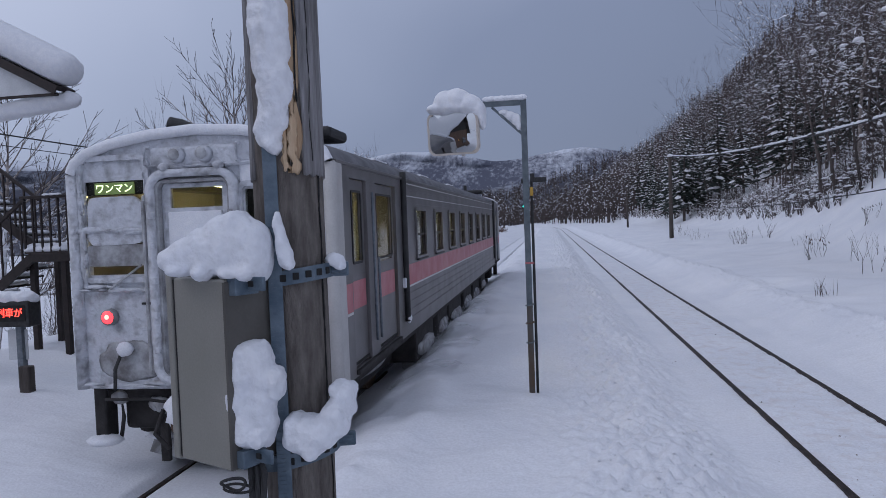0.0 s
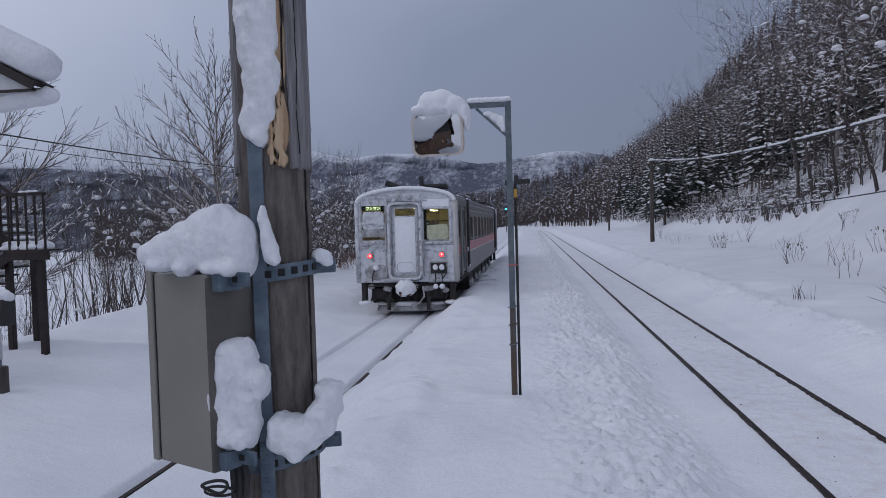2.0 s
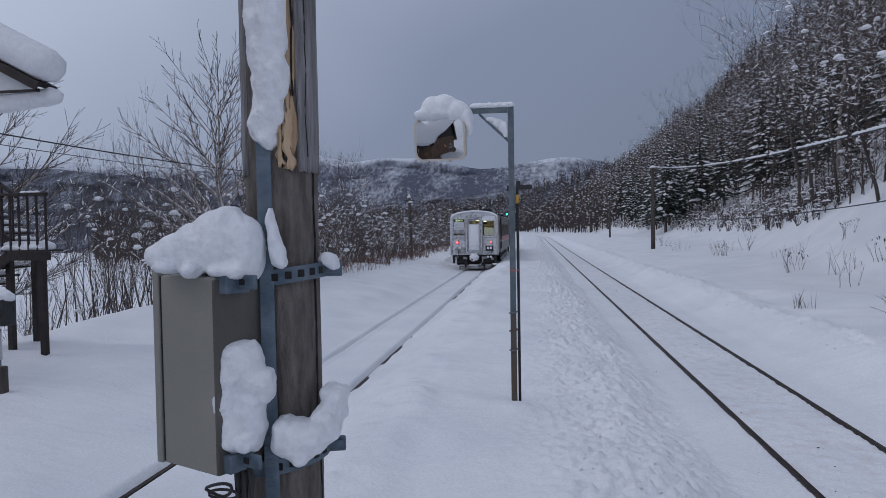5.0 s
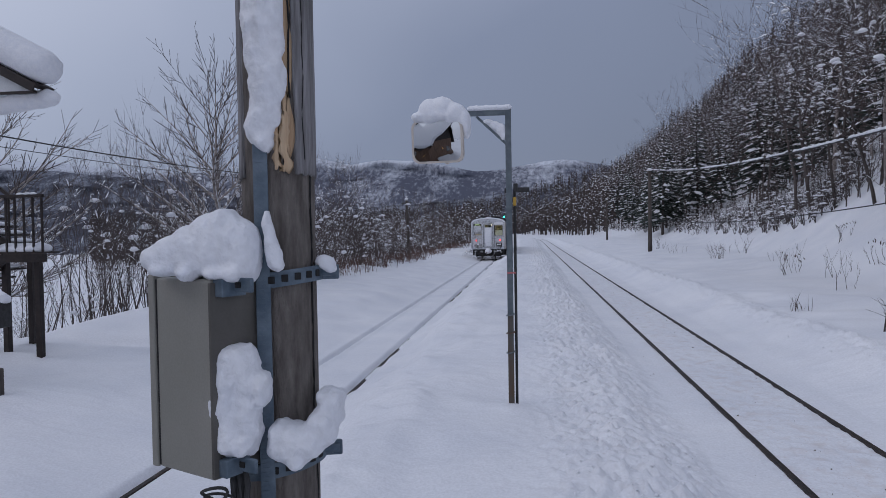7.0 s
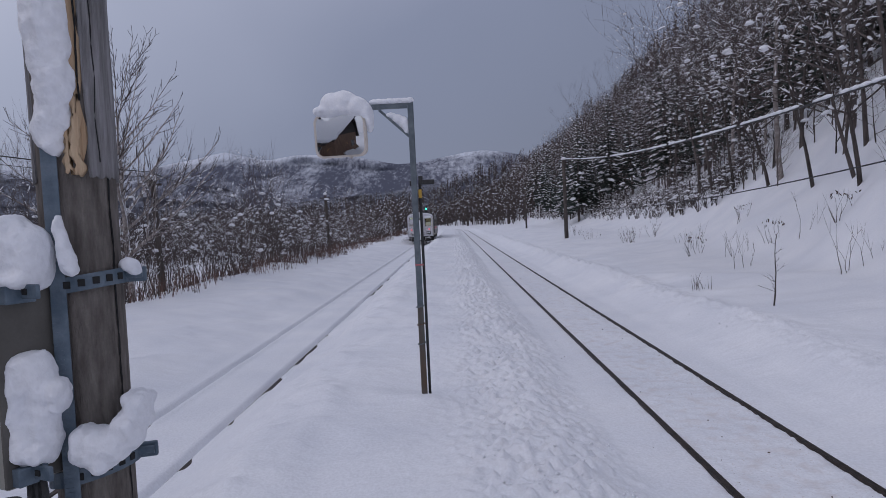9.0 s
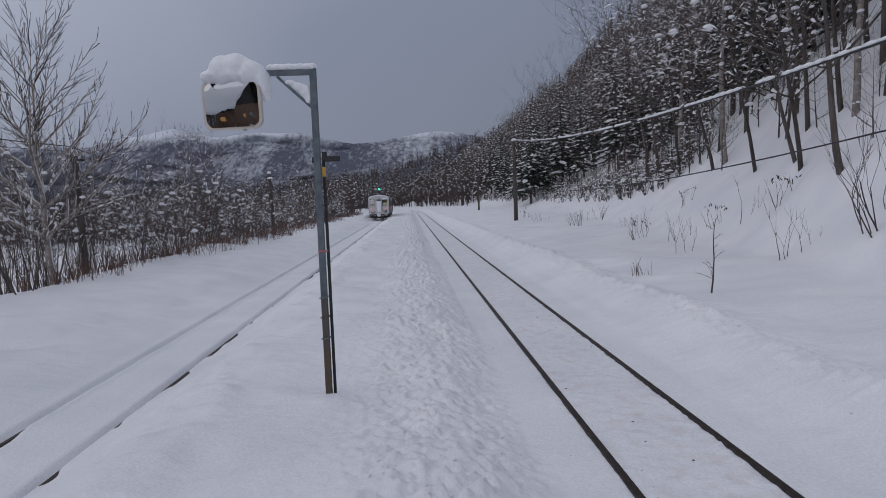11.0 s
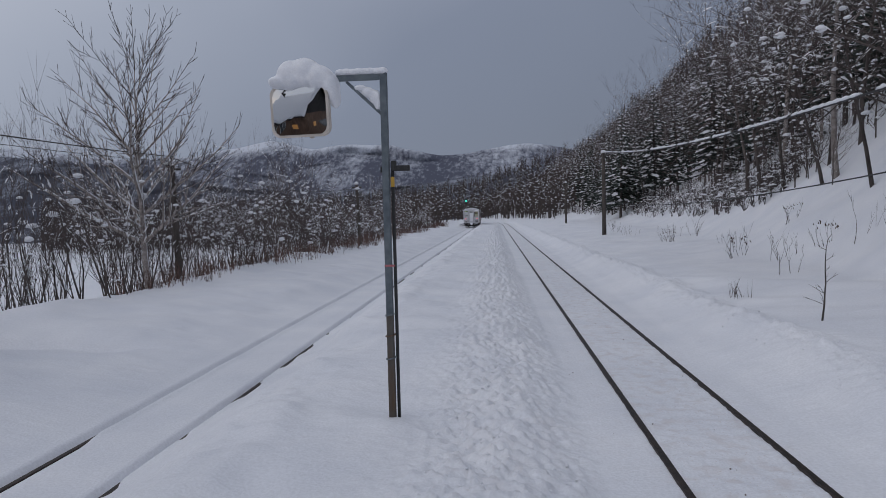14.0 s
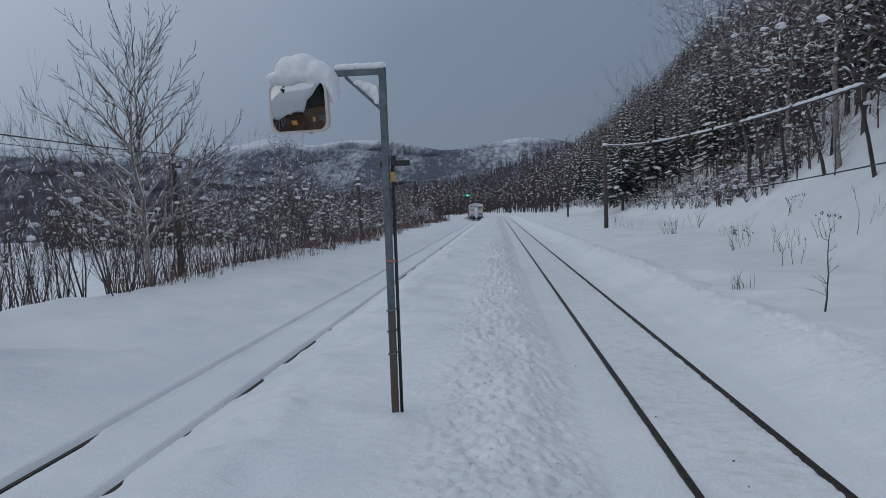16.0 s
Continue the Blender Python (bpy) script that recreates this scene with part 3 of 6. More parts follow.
def thicket(seed, height, stems, label, group, name="shrub", red=0.0, snow=0.5, depth=2, cap=1.3, blobs=0.6, width=1.0, kids=3):
    w = Wood(seed)
    r = w.r
    for _ in range(stems):
        a, rr = r.uniform(0, 6.28), width * math.sqrt(r.random())
        h = height * r.uniform(0.55, 1.0)
        w.grow((rr * math.cos(a), rr * math.sin(a), -0.3), (r.gauss(0, 0.22), r.gauss(0, 0.22), 1), h * 0.5, 0.009 + 0.004 * h, depth, 0.42, 0.34, kids, snow, 4)
    return plant(name, w, label, "shrub", group, REDTWIG if red else BARK, REDTWIG if red else TWIG, cap, blobs, 4)


def conifer(seed, height, label="dark conifer loaded with snow", group="trees of the hillside"):
    r = random.Random(seed)
    t = thing("conifer", label, "tree", group)
    w = Wood(seed)
    w.seg.append((Vector((0, 0, -0.4)), Vector((0, 0, height)), height * 0.013, 0.01))
    v, f = w.tubes(w.seg, 6)
    mesh_ob("trunk", v, f, BARK, t, True)
    NV, NF, SV, SF = [], [], [], []
    levels = int(height * 2.1)
    for i in range(levels):
        k = i / levels
        z = height * (0.16 + 0.83 * k)
        reach = (height * 0.19) * (1 - k) ** 0.9 + 0.10
        for j in range(r.randint(5, 7)):
            a = r.uniform(0, 6.28)
            ln = reach * r.uniform(0.65, 1.15)
            droop = -0.30 * ln - 0.05
            ax = Vector((math.cos(a), math.sin(a), 0))
            sd = Vector((-ax.y, ax.x, 0))
            root, tip = Vector((0, 0, z)), Vector((0, 0, z)) + ax * ln + Vector((0, 0, droop))
            for s in range(4):
                c = root.lerp(tip, 0.2 + 0.25 * s)
                for sg in (-1, 1):
                    wd = ln * 0.30 * (1.1 - s * 0.16) * r.uniform(0.7, 1.2)
                    e = c + ax * wd * 0.6 + sd * wd * sg + Vector((0, 0, -wd * 0.35 + r.gauss(0, 0.03)))
                    n = len(NV)
                    NV += [c, c + ax * ln * 0.16, e, c - Vector((0, 0, 0.05 + 0.05 * ln))]
                    NF += [(n, n + 1, n + 2), (n, n + 2, n + 3)]
            if r.random() < 0.85:
                c = root.lerp(tip, r.uniform(0.45, 0.85)) + Vector((0, 0, 0.03))
                s, wd = ln * r.uniform(0.14, 0.34), ln * r.uniform(0.09, 0.22)
                n = len(SV)
                dz = Vector((0, 0, droop / max(ln, 0.1) * s))
                SV += [c - ax * s - dz, c - sd * wd + Vector((0, 0, -0.04)), c + Vector((0, 0, 0.05 + 0.12 * s)), c + sd * wd + Vector((0, 0, -0.04)), c + ax * s + dz]
                SF += [(n, n + 1, n + 2), (n, n + 2, n + 3), (n + 1, n + 4, n + 2), (n + 2, n + 4, n + 3)]
    tagged(mesh_ob("crown", NV, NF, NEEDLE, t), kind="stuff")
    tagged(mesh_ob("snow_load", SV, SF, SNOW, t, True, "snow lying on the boughs"), kind="stuff")
    return t


def scatter(protos, places, seed, lo=0.8, hi=1.2):
    """Copies of the first-built plants at the given places on the ground; the first-built ones take the first places."""
    r = random.Random(seed)
    for i, (x, y) in enumerate(places):
        s = r.uniform(lo, hi)
        m = pose(x, y, gz(x, y), r.gauss(0, 2), r.gauss(0, 2), r.uniform(0, 360))
        src = protos[i % len(protos)]
        ob = src if i < len(protos) else copy_thing(src, m)
        ob.matrix_basis = m @ Matrix.Diagonal((s, s, s, 1))


def hill_trees():
    r = random.Random(3)
    spots = []
    for _ in range(16000):
        y = 10 + 170 * r.random() ** 1.45
        foot = 7.4 + 0.11 * min(60, y - 10)
        x = foot + 3.4 + (46 if y > 25 else 26) * r.random() ** 1.2 + float(bend(y))
        gap = 1.1 + 0.010 * y + 0.02 * (x - foot)
        if any((x - a) ** 2 + (y - b) ** 2 < gap * gap for a, b in spots):
            continue
        spots.append((x, y))
        if len(spots) >= 340:
            break
    bare = [bare_tree(101, 12, 5, 3, 0.68, blobs=0.30, cap=1.45, stem=0.25), bare_tree(103, 10.5, 5, 3, 0.68, blobs=0.30, cap=1.5, stem=0.2), bare_tree(106, 8.5, 5, 3, 0.68, blobs=0.32, stem=0.25, cap=1.65),
            bare_tree(107, 11, 5, 3, 0.68, blobs=0.30, stem=0.3, cap=1.6), bare_tree(104, 13, 5, 3, 0.45, BIRCH, label="pale-barked birch with snow on its branches", name="birch_tree", cap=0.85, blobs=0.15)]
    cone = [conifer(102, 13), conifer(105, 10.5), conifer(108, 9)]
    dark = [p for p in spots if (p[1] > 60 and r.random() < 0.50) or (p[0] > 16 and p[1] <= 60 and r.random() < 0.45)]
    dark += [(15.9, 88.0), (17.2, 92.5), (16.4, 97.0), (18.4, 99.0), (17.0, 103.5), (19.6, 106.0), (18.2, 110.5), (20.6, 96.0), (21.0, 114.0), (19.2, 84.0)]
    scatter(cone, dark, 6, 0.85, 1.2)
    scatter(bare, [p for p in spots if p not in dark], 4, 0.85, 1.3)
    under = [bare_tree(121 + i, 4.2, 4, 2, 0.6, label="young undergrowth tree bent with snow", group="undergrowth of the hillside", name="sapling", blobs=0.6, stem=0.1, cap=1.3) for i in range(2)]
    spots = []
    for _ in range(120):
        y = 16 + 100 * r.random() ** 1.3
        foot = 7.4 + 0.11 * min(60, y - 10)
        spots.append((foot + 3.2 + 13 * r.random() ** 1.7, y))
    scatter(under, spots, 5, 0.5, 1.2)
    # the leaning trees at the lower edge of the wood, their boughs loaded with snow
    edge = [bare_tree(141 + i, (9.0, 10.5)[i], 5, 3, 0.7, label="leaning dark tree with snow-laden boughs at the wood's edge", group="trees at the wood's edge", name="bare_tree", blobs=0.34, stem=0.28, cap=2.2,
                      spread=0.75, up=0.16, lean=0.10) for i in range(2)]
    for i, (x, y, tilt) in enumerate(((11.75, 23.2, -9), (10.9, 19.2, -12), (11.2, 19.9, -16), (10.1, 16.1, -6), (13.7, 34.2, -5), (13.2, 29.5, -8), (12.6, 21.6, -4))):
        m = pose(x, y, gz(x, y), 0, tilt, 0) @ pose(0, 0, 0, 0, 0, 80 * i) @ Matrix.Scale((1.0, 0.85, 0.9, 1.05, 1.1, 0.95, 1.15)[i], 4)
        ob = edge[i] if i < 2 else copy_thing(edge[i % 2], m)
        ob.matrix_basis = m
    pale = bare_tree(151, 13, 5, 3, 0.4, BIRCH, label="pale-barked birch standing on the snowy slope", name="birch_tree", cap=0.9, blobs=0.4, stem=0.4)
    pale.matrix_basis = pose(12.2, 18.8, gz(12.2, 18.8), 0, -3, 0)


def simple_trees(r, places, V, F, SV, SF, cone_share, lo, hi):
    for x, y in places:
        z = gz(x, y)
        h = r.uniform(lo, hi)
        cone = r.random() < cone_share
        n = len(V)
        w = 0.08
        V += [Vector((x - w, y - w, z - 0.3)), Vector((x + w, y - w, z - 0.3)), Vector((x, y + w, z - 0.3)), Vector((x, y, z + h))]
        F += [(n, n + 1, n + 3), (n + 1, n + 2, n + 3), (n + 2, n, n + 3)]
        for k in range(22):
            t = (0.12 if cone else 0.26) + 0.72 * k / 22
            reach = (h * 0.19 * (1 - t) + 0.2) if cone else h * 0.20 * math.sin(math.pi * min(1, t * 0.95)) + 0.3
            a = r.uniform(0, 6.28)
            c = Vector((x, y, z + h * t))
            e = c + Vector((math.cos(a) * reach, math.sin(a) * reach, (-0.35 if cone else r.uniform(0.3, 1.0)) * reach))
            n = len(V)
            ww = 0.22 if cone else 0.035
            sd = Vector((-math.sin(a), math.cos(a), 0)) * ww
            V += [c - sd, c + sd, c + Vector((0, 0, ww)), e]
            F += [(n, n + 1, n + 3), (n + 1, n + 2, n + 3), (n + 2, n, n + 3)]
            if r.random() < 0.38:
                n = len(SV)
                m = c.lerp(e, r.uniform(0.45, 0.9)) + Vector((0, 0, 0.08))
                s = r.uniform(0.08, 0.24)
                SV += [m + Vector((-s, -s * 0.7, 0)), m + Vector((s, -s, 0.05)), m + Vector((s * 0.8, s, 0)), m + Vector((-s, s, -0.04)), m + Vector((0, 0, s * 0.6))]
                SF += [(n, n + 1, n + 4), (n + 1, n + 2, n + 4), (n + 2, n + 3, n + 4), (n + 3, n, n + 4)]


def hill_woods():
    """The close-grown woods higher up and farther along the hillside, past counting."""
    r = random.Random(19)
    V, F, SV, SF = [], [], [], []
    places = []
    for _ in range(2300):
        y = 22 + 240 * r.random() ** 1.3
        foot = 7.4 + 0.11 * min(60, y - 10)
        x = foot + 5 + 52 * r.random() + float(bend(y))
        if x - foot > 6 + max(0, 12 - 0.2 * y):
            places.append((x, y))
    simple_trees(r, places, V, F, SV, SF, 0.3, 6.5, 12)
    t = thing("hillside_woods", "close-grown snowy woods covering the hillside", "woods", kind="stuff")
    mesh_ob("crown", V, F, TWIG, t)
    mesh_ob("snow_load", SV, SF, SNOW, t)


def far_woods():
    """Woods too far to count: thin stems with a haze of twigs and snow, one object."""
    r = random.Random(9)
    V, F = [], []
    SV, SF = [], []
    for _ in range(9000):
        y = 150 + 225 * r.random() ** 0.8
        x = r.uniform(-0.7 * y, 0.45 * y)
        if y < 240 and abs(x - float(bend(y)) + 1) < 9:
            continue
        if y < 190 and x > -10 and x < 10 + float(bend(y)):
            continue
        z = gz(x, y)
        if y > 290:
            z = max(z, float(np.interp(x, [h[0] for h in RISE], [h[1] for h in RISE])) * 1.25 * min(1, (y - 290) / 80) ** 0.85 - 7.0)
        h = r.uniform(5, 10)
        cone = r.random() < 0.5
        n = len(V)
        w = 0.10
        V += [Vector((x - w, y, z)), Vector((x + w, y, z)), Vector((x, y + w, z + h))]
        F += [(n, n + 1, n + 2)]
        for k in range(12):
            t = 0.22 + 0.75 * k / 12
            reach = (h * 0.20 * (1 - t) + 0.2) if cone else h * 0.22 * math.sin(math.pi * min(1, t * 0.9)) + 0.3
            a = r.uniform(0, 6.28)
            c = Vector((x, y, z + h * t))
            e = c + Vector((math.cos(a) * reach, math.sin(a) * reach, (-0.25 if cone else 0.75) * reach))
            n = len(V)
            ww = 0.45 if cone else 0.10
            V += [c - Vector((0, 0, ww)), c + Vector((0, 0, ww)), e]
            F += [(n, n + 1, n + 2)]
            if r.random() < 0.34:
                n = len(SV)
                m = c.lerp(e, 0.65) + Vector((0, 0, 0.12))
                s = r.uniform(0.10, 0.30)
                SV += [m + Vector((-s, -s, 0)), m + Vector((s, -s, 0)), m + Vector((0, s, 0)), m + Vector((0, 0, s * 0.9))]
                SF += [(n, n + 1, n + 3), (n + 1, n + 2, n + 3), (n + 2, n, n + 3)]
    t = thing("far_woods", "distant mixed woods dusted with snow at the valley head", "woods", kind="stuff")
    mesh_ob("crown", V, F, TWIG, t)
    mesh_ob("snow_load", SV, SF, SNOW, t)


def left_thicket():
    r = random.Random(12)
    tall = [thicket(201 + i, (4.0, 5.2, 6.2, 2.8)[i], (7, 7, 6, 9)[i], "leafless shrub of thin stems with snow clumps", "thicket along the bank", depth=3, kids=3, snow=0.66, blobs=0.46, cap=(2.8, 2.6, 2.5, 2.9)[i],
                    width=(0.8, 1.1, 0.9, 0.9)[i]) for i in range(4)]
    low = [thicket(221 + i, 1.7, 22, "low dry reddish scrub poking out of the snow", "scrub along the bank", "scrub", 1, 0.18, 1, width=1.2) for i in range(2)]
    small = [bare_tree(231 + i, (5.0, 7.0, 6.0)[i], 5, 3, 0.6, label="slender bare sapling with snow clumps", group="saplings beyond the bank", name="sapling", blobs=0.28, stem=0.15, cap=2.1) for i in range(3)]
    spots = []
    while len(spots) < 84:
        y = 14 + 120 * r.random() ** 1.5
        x = -11.1 - 8.5 * r.random() ** 1.3 + 1.4 * min(1, max(0, (y - 18) / 20)) + float(bend(y))
        if float(vnoise(x * 0.33, y * 0.22, 51)) > 0.47:
            spots.append((x, y))
    spots += [(-10.9, 15.5), (-11.6, 17.2), (-10.7, 18.5), (-12.4, 16.0), (-10.5, 20.6), (-13.2, 17.6), (-11.0, 22.4), (-10.4, 30.5), (-10.1, 36.0), (-10.6, 41.0), (-11.8, 33.0), (-12.4, 38.5), (-10.2, 46.0)]
    scatter(tall, spots, 13, 0.55, 1.2)
    spots = []
    for i in range(105):
        y = 21 + 106 * r.random() ** 1.3
        spots.append((-10.6 - 1.0 * r.random() + 1.5 * min(1, max(0, (y - 18) / 20)) + float(bend(y)), y))
    scatter(low, spots, 14, 0.6, 1.15)
    spots = []
    for i in range(40):
        y = 16 + 140 * r.random() ** 1.2
        spots.append((-13.5 - 26 * r.random() ** 1.2 + float(bend(y)), y))
    scatter(small, spots, 15, 0.6, 1.25)
    for i, (x, y) in enumerate(((-11.0, 29.0), (-10.4, 31.5), (-9.6, 40.0))):
        copy_thing(small[i], pose(x, y, gz(x, y), 0, 0, 70 * i) @ Matrix.Scale((0.62, 0.55, 0.6)[i], 4))


def fan_branch(w, p, d, length, rad, order, snow):
    """A limb that arches up to the light, with twigs set off both sides at narrow angles."""
    r = w.r
    n = max(2, int(length / (0.34 if order else 0.40)))
    q, d = Vector(p), Vector(d).normalized()
    for i in range(n):
        f = (i + 1) / n
        d = (d + Vector((r.gauss(0, 0.05), r.gauss(0, 0.05), 0.26 / n + r.gauss(0, 0.03)))).normalized()
        e = q + d * length / n
        r0, r1 = max(rad * (1 - 0.84 * i / n), 0.008), max(rad * (1 - 0.84 * f), 0.007)
        (w.seg if rad > 0.022 else w.fine if order < 3 else w.tips).append((q, e, r0, r1))
        if q.z < 5.2 and r.random() < snow:
            w.snow.append((q, e, r0 * 1.2))
        if order < 3 and f > 0.16:
            for _ in range(2):
                side = d.cross(Vector((r.gauss(0, 1), r.gauss(0, 1), r.gauss(0, 1)))).normalized()
                nd = d * 0.80 + side * r.uniform(0.42, 0.72) + Vector((0, 0, 0.05))
                ln = length * (1.06 - f * 0.78) * (0.44 if order == 0 else 0.40) * r.uniform(0.6, 1.1)
                if ln > 0.18:
                    fan_branch(w, e, nd, ln, max(r1 * 0.60, 0.006), order + 1 if order else (1 if ln > 0.9 else 2), snow * 0.6)
        q = e


def lone_tree():
    w = Wood(311)
    r = w.r
    H = 10.3
    q, d = Vector((0, 0, -0.4)), Vector((0.02, 0, 1))
    fork = 0
    n = 16
    for i in range(n):
        d = (d + Vector((r.gauss(0, 0.03), r.gauss(0, 0.03), 0.10))).normalized()
        e = q + d * H * 0.80 / n
        r0, r1 = 0.135 * (1 - 0.90 * i / n), 0.135 * (1 - 0.90 * (i + 1) / n)
        w.seg.append((q, e, r0, r1))
        if e.z < 5.5:
            w.snow.append((q, e, r0 * 1.25))
            w.snow.append((q.lerp(e, 0.5), e + (e - q) * 0.5, r0 * 1.1))
        f = i / n
        if f >= 0.17:
            for k in range(2):
                a = fork * 2.4 + r.gauss(0, 0.25)
                fork += 1
                tilt = 1.12 - 0.52 * f
                ln = H * (0.58 - 0.33 * f) * r.uniform(0.85, 1.10)
                fan_branch(w, e, (math.cos(a) * math.sin(tilt), math.sin(a) * math.sin(tilt), math.cos(tilt)), max(ln, 0.5), r1 * 0.70, 0, 0.8)
        q = e
    fan_branch(w, q, d, H * 0.22, 0.02, 1, 0)
    plaster = [(a + Vector((-0.03, -0.045, 0.02)), b + Vector((-0.03, -0.045, 0.02)), r0 * 0.86, r1 * 0.86) for a, b, r0, r1 in w.seg if r0 > 0.028 and 0.3 < a.z < 5.0]
    t = plant("fan_tree", w, "tall bare tree with fanned twigs and snowy trunk", "tree", "", BIRCH, TWIG, 1.1, 0.12)
    v, f = w.tubes(plaster, 6)
    tagged(mesh_ob("trunk_snow", v, f, SNOW, t, True, "snow plastered on the windward side"), kind="stuff")
    t.matrix_basis = pose(FAN_X, 25, gz(FAN_X, 25), 0, 0, 200)
    copy_thing(t, pose(-15.6, 16.0, gz(-15.6, 16.0), 0, 6, 60) @ Matrix.Scale(0.86, 4))


FAN_X = -12.55


def right_shrubs():
    a = [thicket(401 + i, 1.3, 8, "small leafless shrub standing in the snow", "shrubs on the open slope", "shrub", 0, 0.25, 2, 1.0, 0.5, 0.6, 2) for i in range(2)]
    scatter(a, [(8.6, 35.5), (9.2, 23), (9.8, 30), (10.5, 38), (8.4, 44), (11, 44), (9, 52), (10, 60)], 16, 0.6, 1.25)
    b = thicket(411, 0.98, 12, "tuft of short twigs poking through the snow", "", "twig_tuft", 0, 0.0, 1, 1, 0, 0.30, 2)
    b.matrix_basis = pose(5.2, 15.7, gz(5.2, 15.7))
    c = Wood(412)
    q, d = Vector((0, 0, -0.3)), Vector((0.02, 0, 1))
    for i in range(9):
        d = (d + Vector((c.r.gauss(0, 0.07), c.r.gauss(0, 0.07), 0.03))).normalized()
        e = q + d * 0.19
        c.seg.append((q, e, 0.020 - 0.0016 * i, 0.0184 - 0.0016 * i))
        if i > 1:
            for _ in range(2 if i < 5 else 1):
                a = c.r.uniform(0, 6.28)
                c.grow(e, (math.cos(a), math.sin(a), 0.5), 0.26 - 0.022 * i, 0.006, 1, 0.5, 0.1, 2, 0.06)
        q = e
    c = plant("sapling", c, "single dark sapling stalk in the snow", "sapling", "", BARK, TWIG)
    c.matrix_basis = pose(5.38, 12.62, gz(5.38, 12.62))
    d = [thicket(413 + i, 1.7, 3, "thin arching saplings with a few dead leaves", "saplings on the slope", "sapling", 0, 0.05, 2, 1, 0.2, 0.3, 2) for i in range(2)]
    scatter(d, [(7.6, 19.1), (8.0, 14.8), (8.5, 14.7), (9.8, 20.0), (8.9, 26.5)], 17, 0.7, 1.1)
    f = thicket(416, 2.6, 9, "spreading leafless bush on the open slope", "", "bush", 0, 0.02, 3, 1, 0.2, 0.5, 2)
    f.matrix_basis = pose(8.9, 13.2, gz(8.9, 13.2))


def leafy_sapling(x, y, h, seed):
    t = thicket(seed, h, 5, "sapling with hanging dead leaves above the snow", "leafy saplings", "sapling", 0, 0.1, 2, 1.0, 0.4, 0.3, 2)
    r = random.Random(seed)
    V, F = [], []
    for _ in range(14):
        a, rr = r.uniform(0, 6.28), 0.35 * math.sqrt(r.random())
        c = Vector((rr * math.cos(a), rr * math.sin(a), h * r.uniform(0.35, 0.6)))
        ax = Vector((r.gauss(0, 0.5), r.gauss(0, 0.5), -1)).normalized()
        sd = ax.orthogonal().normalized() * 0.022
        n = len(V)
        V += [c, c + ax * 0.05 + sd, c + ax * 0.11, c + ax * 0.05 - sd, c + ax * 0.08 + ax.cross(sd).normalized() * 0.02]
        F += [(n, n + 1, n + 4), (n + 1, n + 2, n + 4), (n + 2, n + 3, n + 4), (n + 3, n, n + 4)]
    tagged(mesh_ob("dead_leaves", V, F, DRYLEAF, t, label="dark withered leaves"), kind="stuff")
    t.matrix_basis = pose(x, y, gz(x, y), 0, 0, seed * 40)


for x_, y_, h_, s_ in ((8.6, 35.2, 1.2, 451), (8.35, 24.9, 1.3, 452), (9.8, 21.9, 1.0, 454), (11.0, 27.0, 1.1, 455), (9.9, 18.0, 1.0, 456)):
    leafy_sapling(x_, y_, h_, s_)


def brushwood():
    """Low tangled brush along the foot of the hill, past counting."""
    r = random.Random(77)
    V, F, SV, SF = [], [], [], []
    for _ in range(950):
        y = 34 + 190 * r.random() ** 1.5
        foot = 7.4 + 0.11 * min(60, y - 10)
        x = foot + 2.2 + 4.0 * r.random() + float(bend(y))
        z = gz(x, y)
        h = r.uniform(0.6, 2.4)
        for k in range(r.randint(4, 7)):
            lean = Vector((r.gauss(0, 0.33), r.gauss(0, 0.33), 1)).normalized()
            p, q = Vector((x, y, z - 0.1)), Vector((x, y, z)) + lean * h * r.uniform(0.6, 1.0)
            for a, b, rad in ((p, q, 0.016), (p.lerp(q, 0.5), p.lerp(q, 0.5) + (lean + Vector((r.gauss(0, 0.6), r.gauss(0, 0.6), 0))) * h * 0.4, 0.010)):
                n = len(V)
                V += [a + Vector((rad, 0, 0)), a + Vector((-rad * 0.5, rad * 0.87, 0)), a + Vector((-rad * 0.5, -rad * 0.87, 0)), b]
                F += [(n, n + 1, n + 3), (n + 1, n + 2, n + 3), (n + 2, n, n + 3)]
            if r.random() < 0.35:
                m, s = p.lerp(q, r.uniform(0.5, 0.95)), r.uniform(0.05, 0.15)
                n = len(SV)
                SV += [m + Vector((-s, -s * 0.7, 0)), m + Vector((s, -s, 0.02)), m + Vector((s * 0.8, s, 0)), m + Vector((-s, s, -0.02)), m + Vector((0, 0, s * 0.7))]
                SF += [(n, n + 1, n + 4), (n + 1, n + 2, n + 4), (n + 2, n + 3, n + 4), (n + 3, n, n + 4), (n + 3, n + 2, n + 1, n)]
    t = thing("brushwood", "low leafless brush along the foot of the slope", "brush", kind="stuff")
    mesh_ob("crown", V, F, TWIG, t)
    mesh_ob("snow_load", SV, SF, SNOW, t)


brushwood()
hill_trees()
hill_woods()
far_woods()
left_thicket()
lone_tree()
right_shrubs()


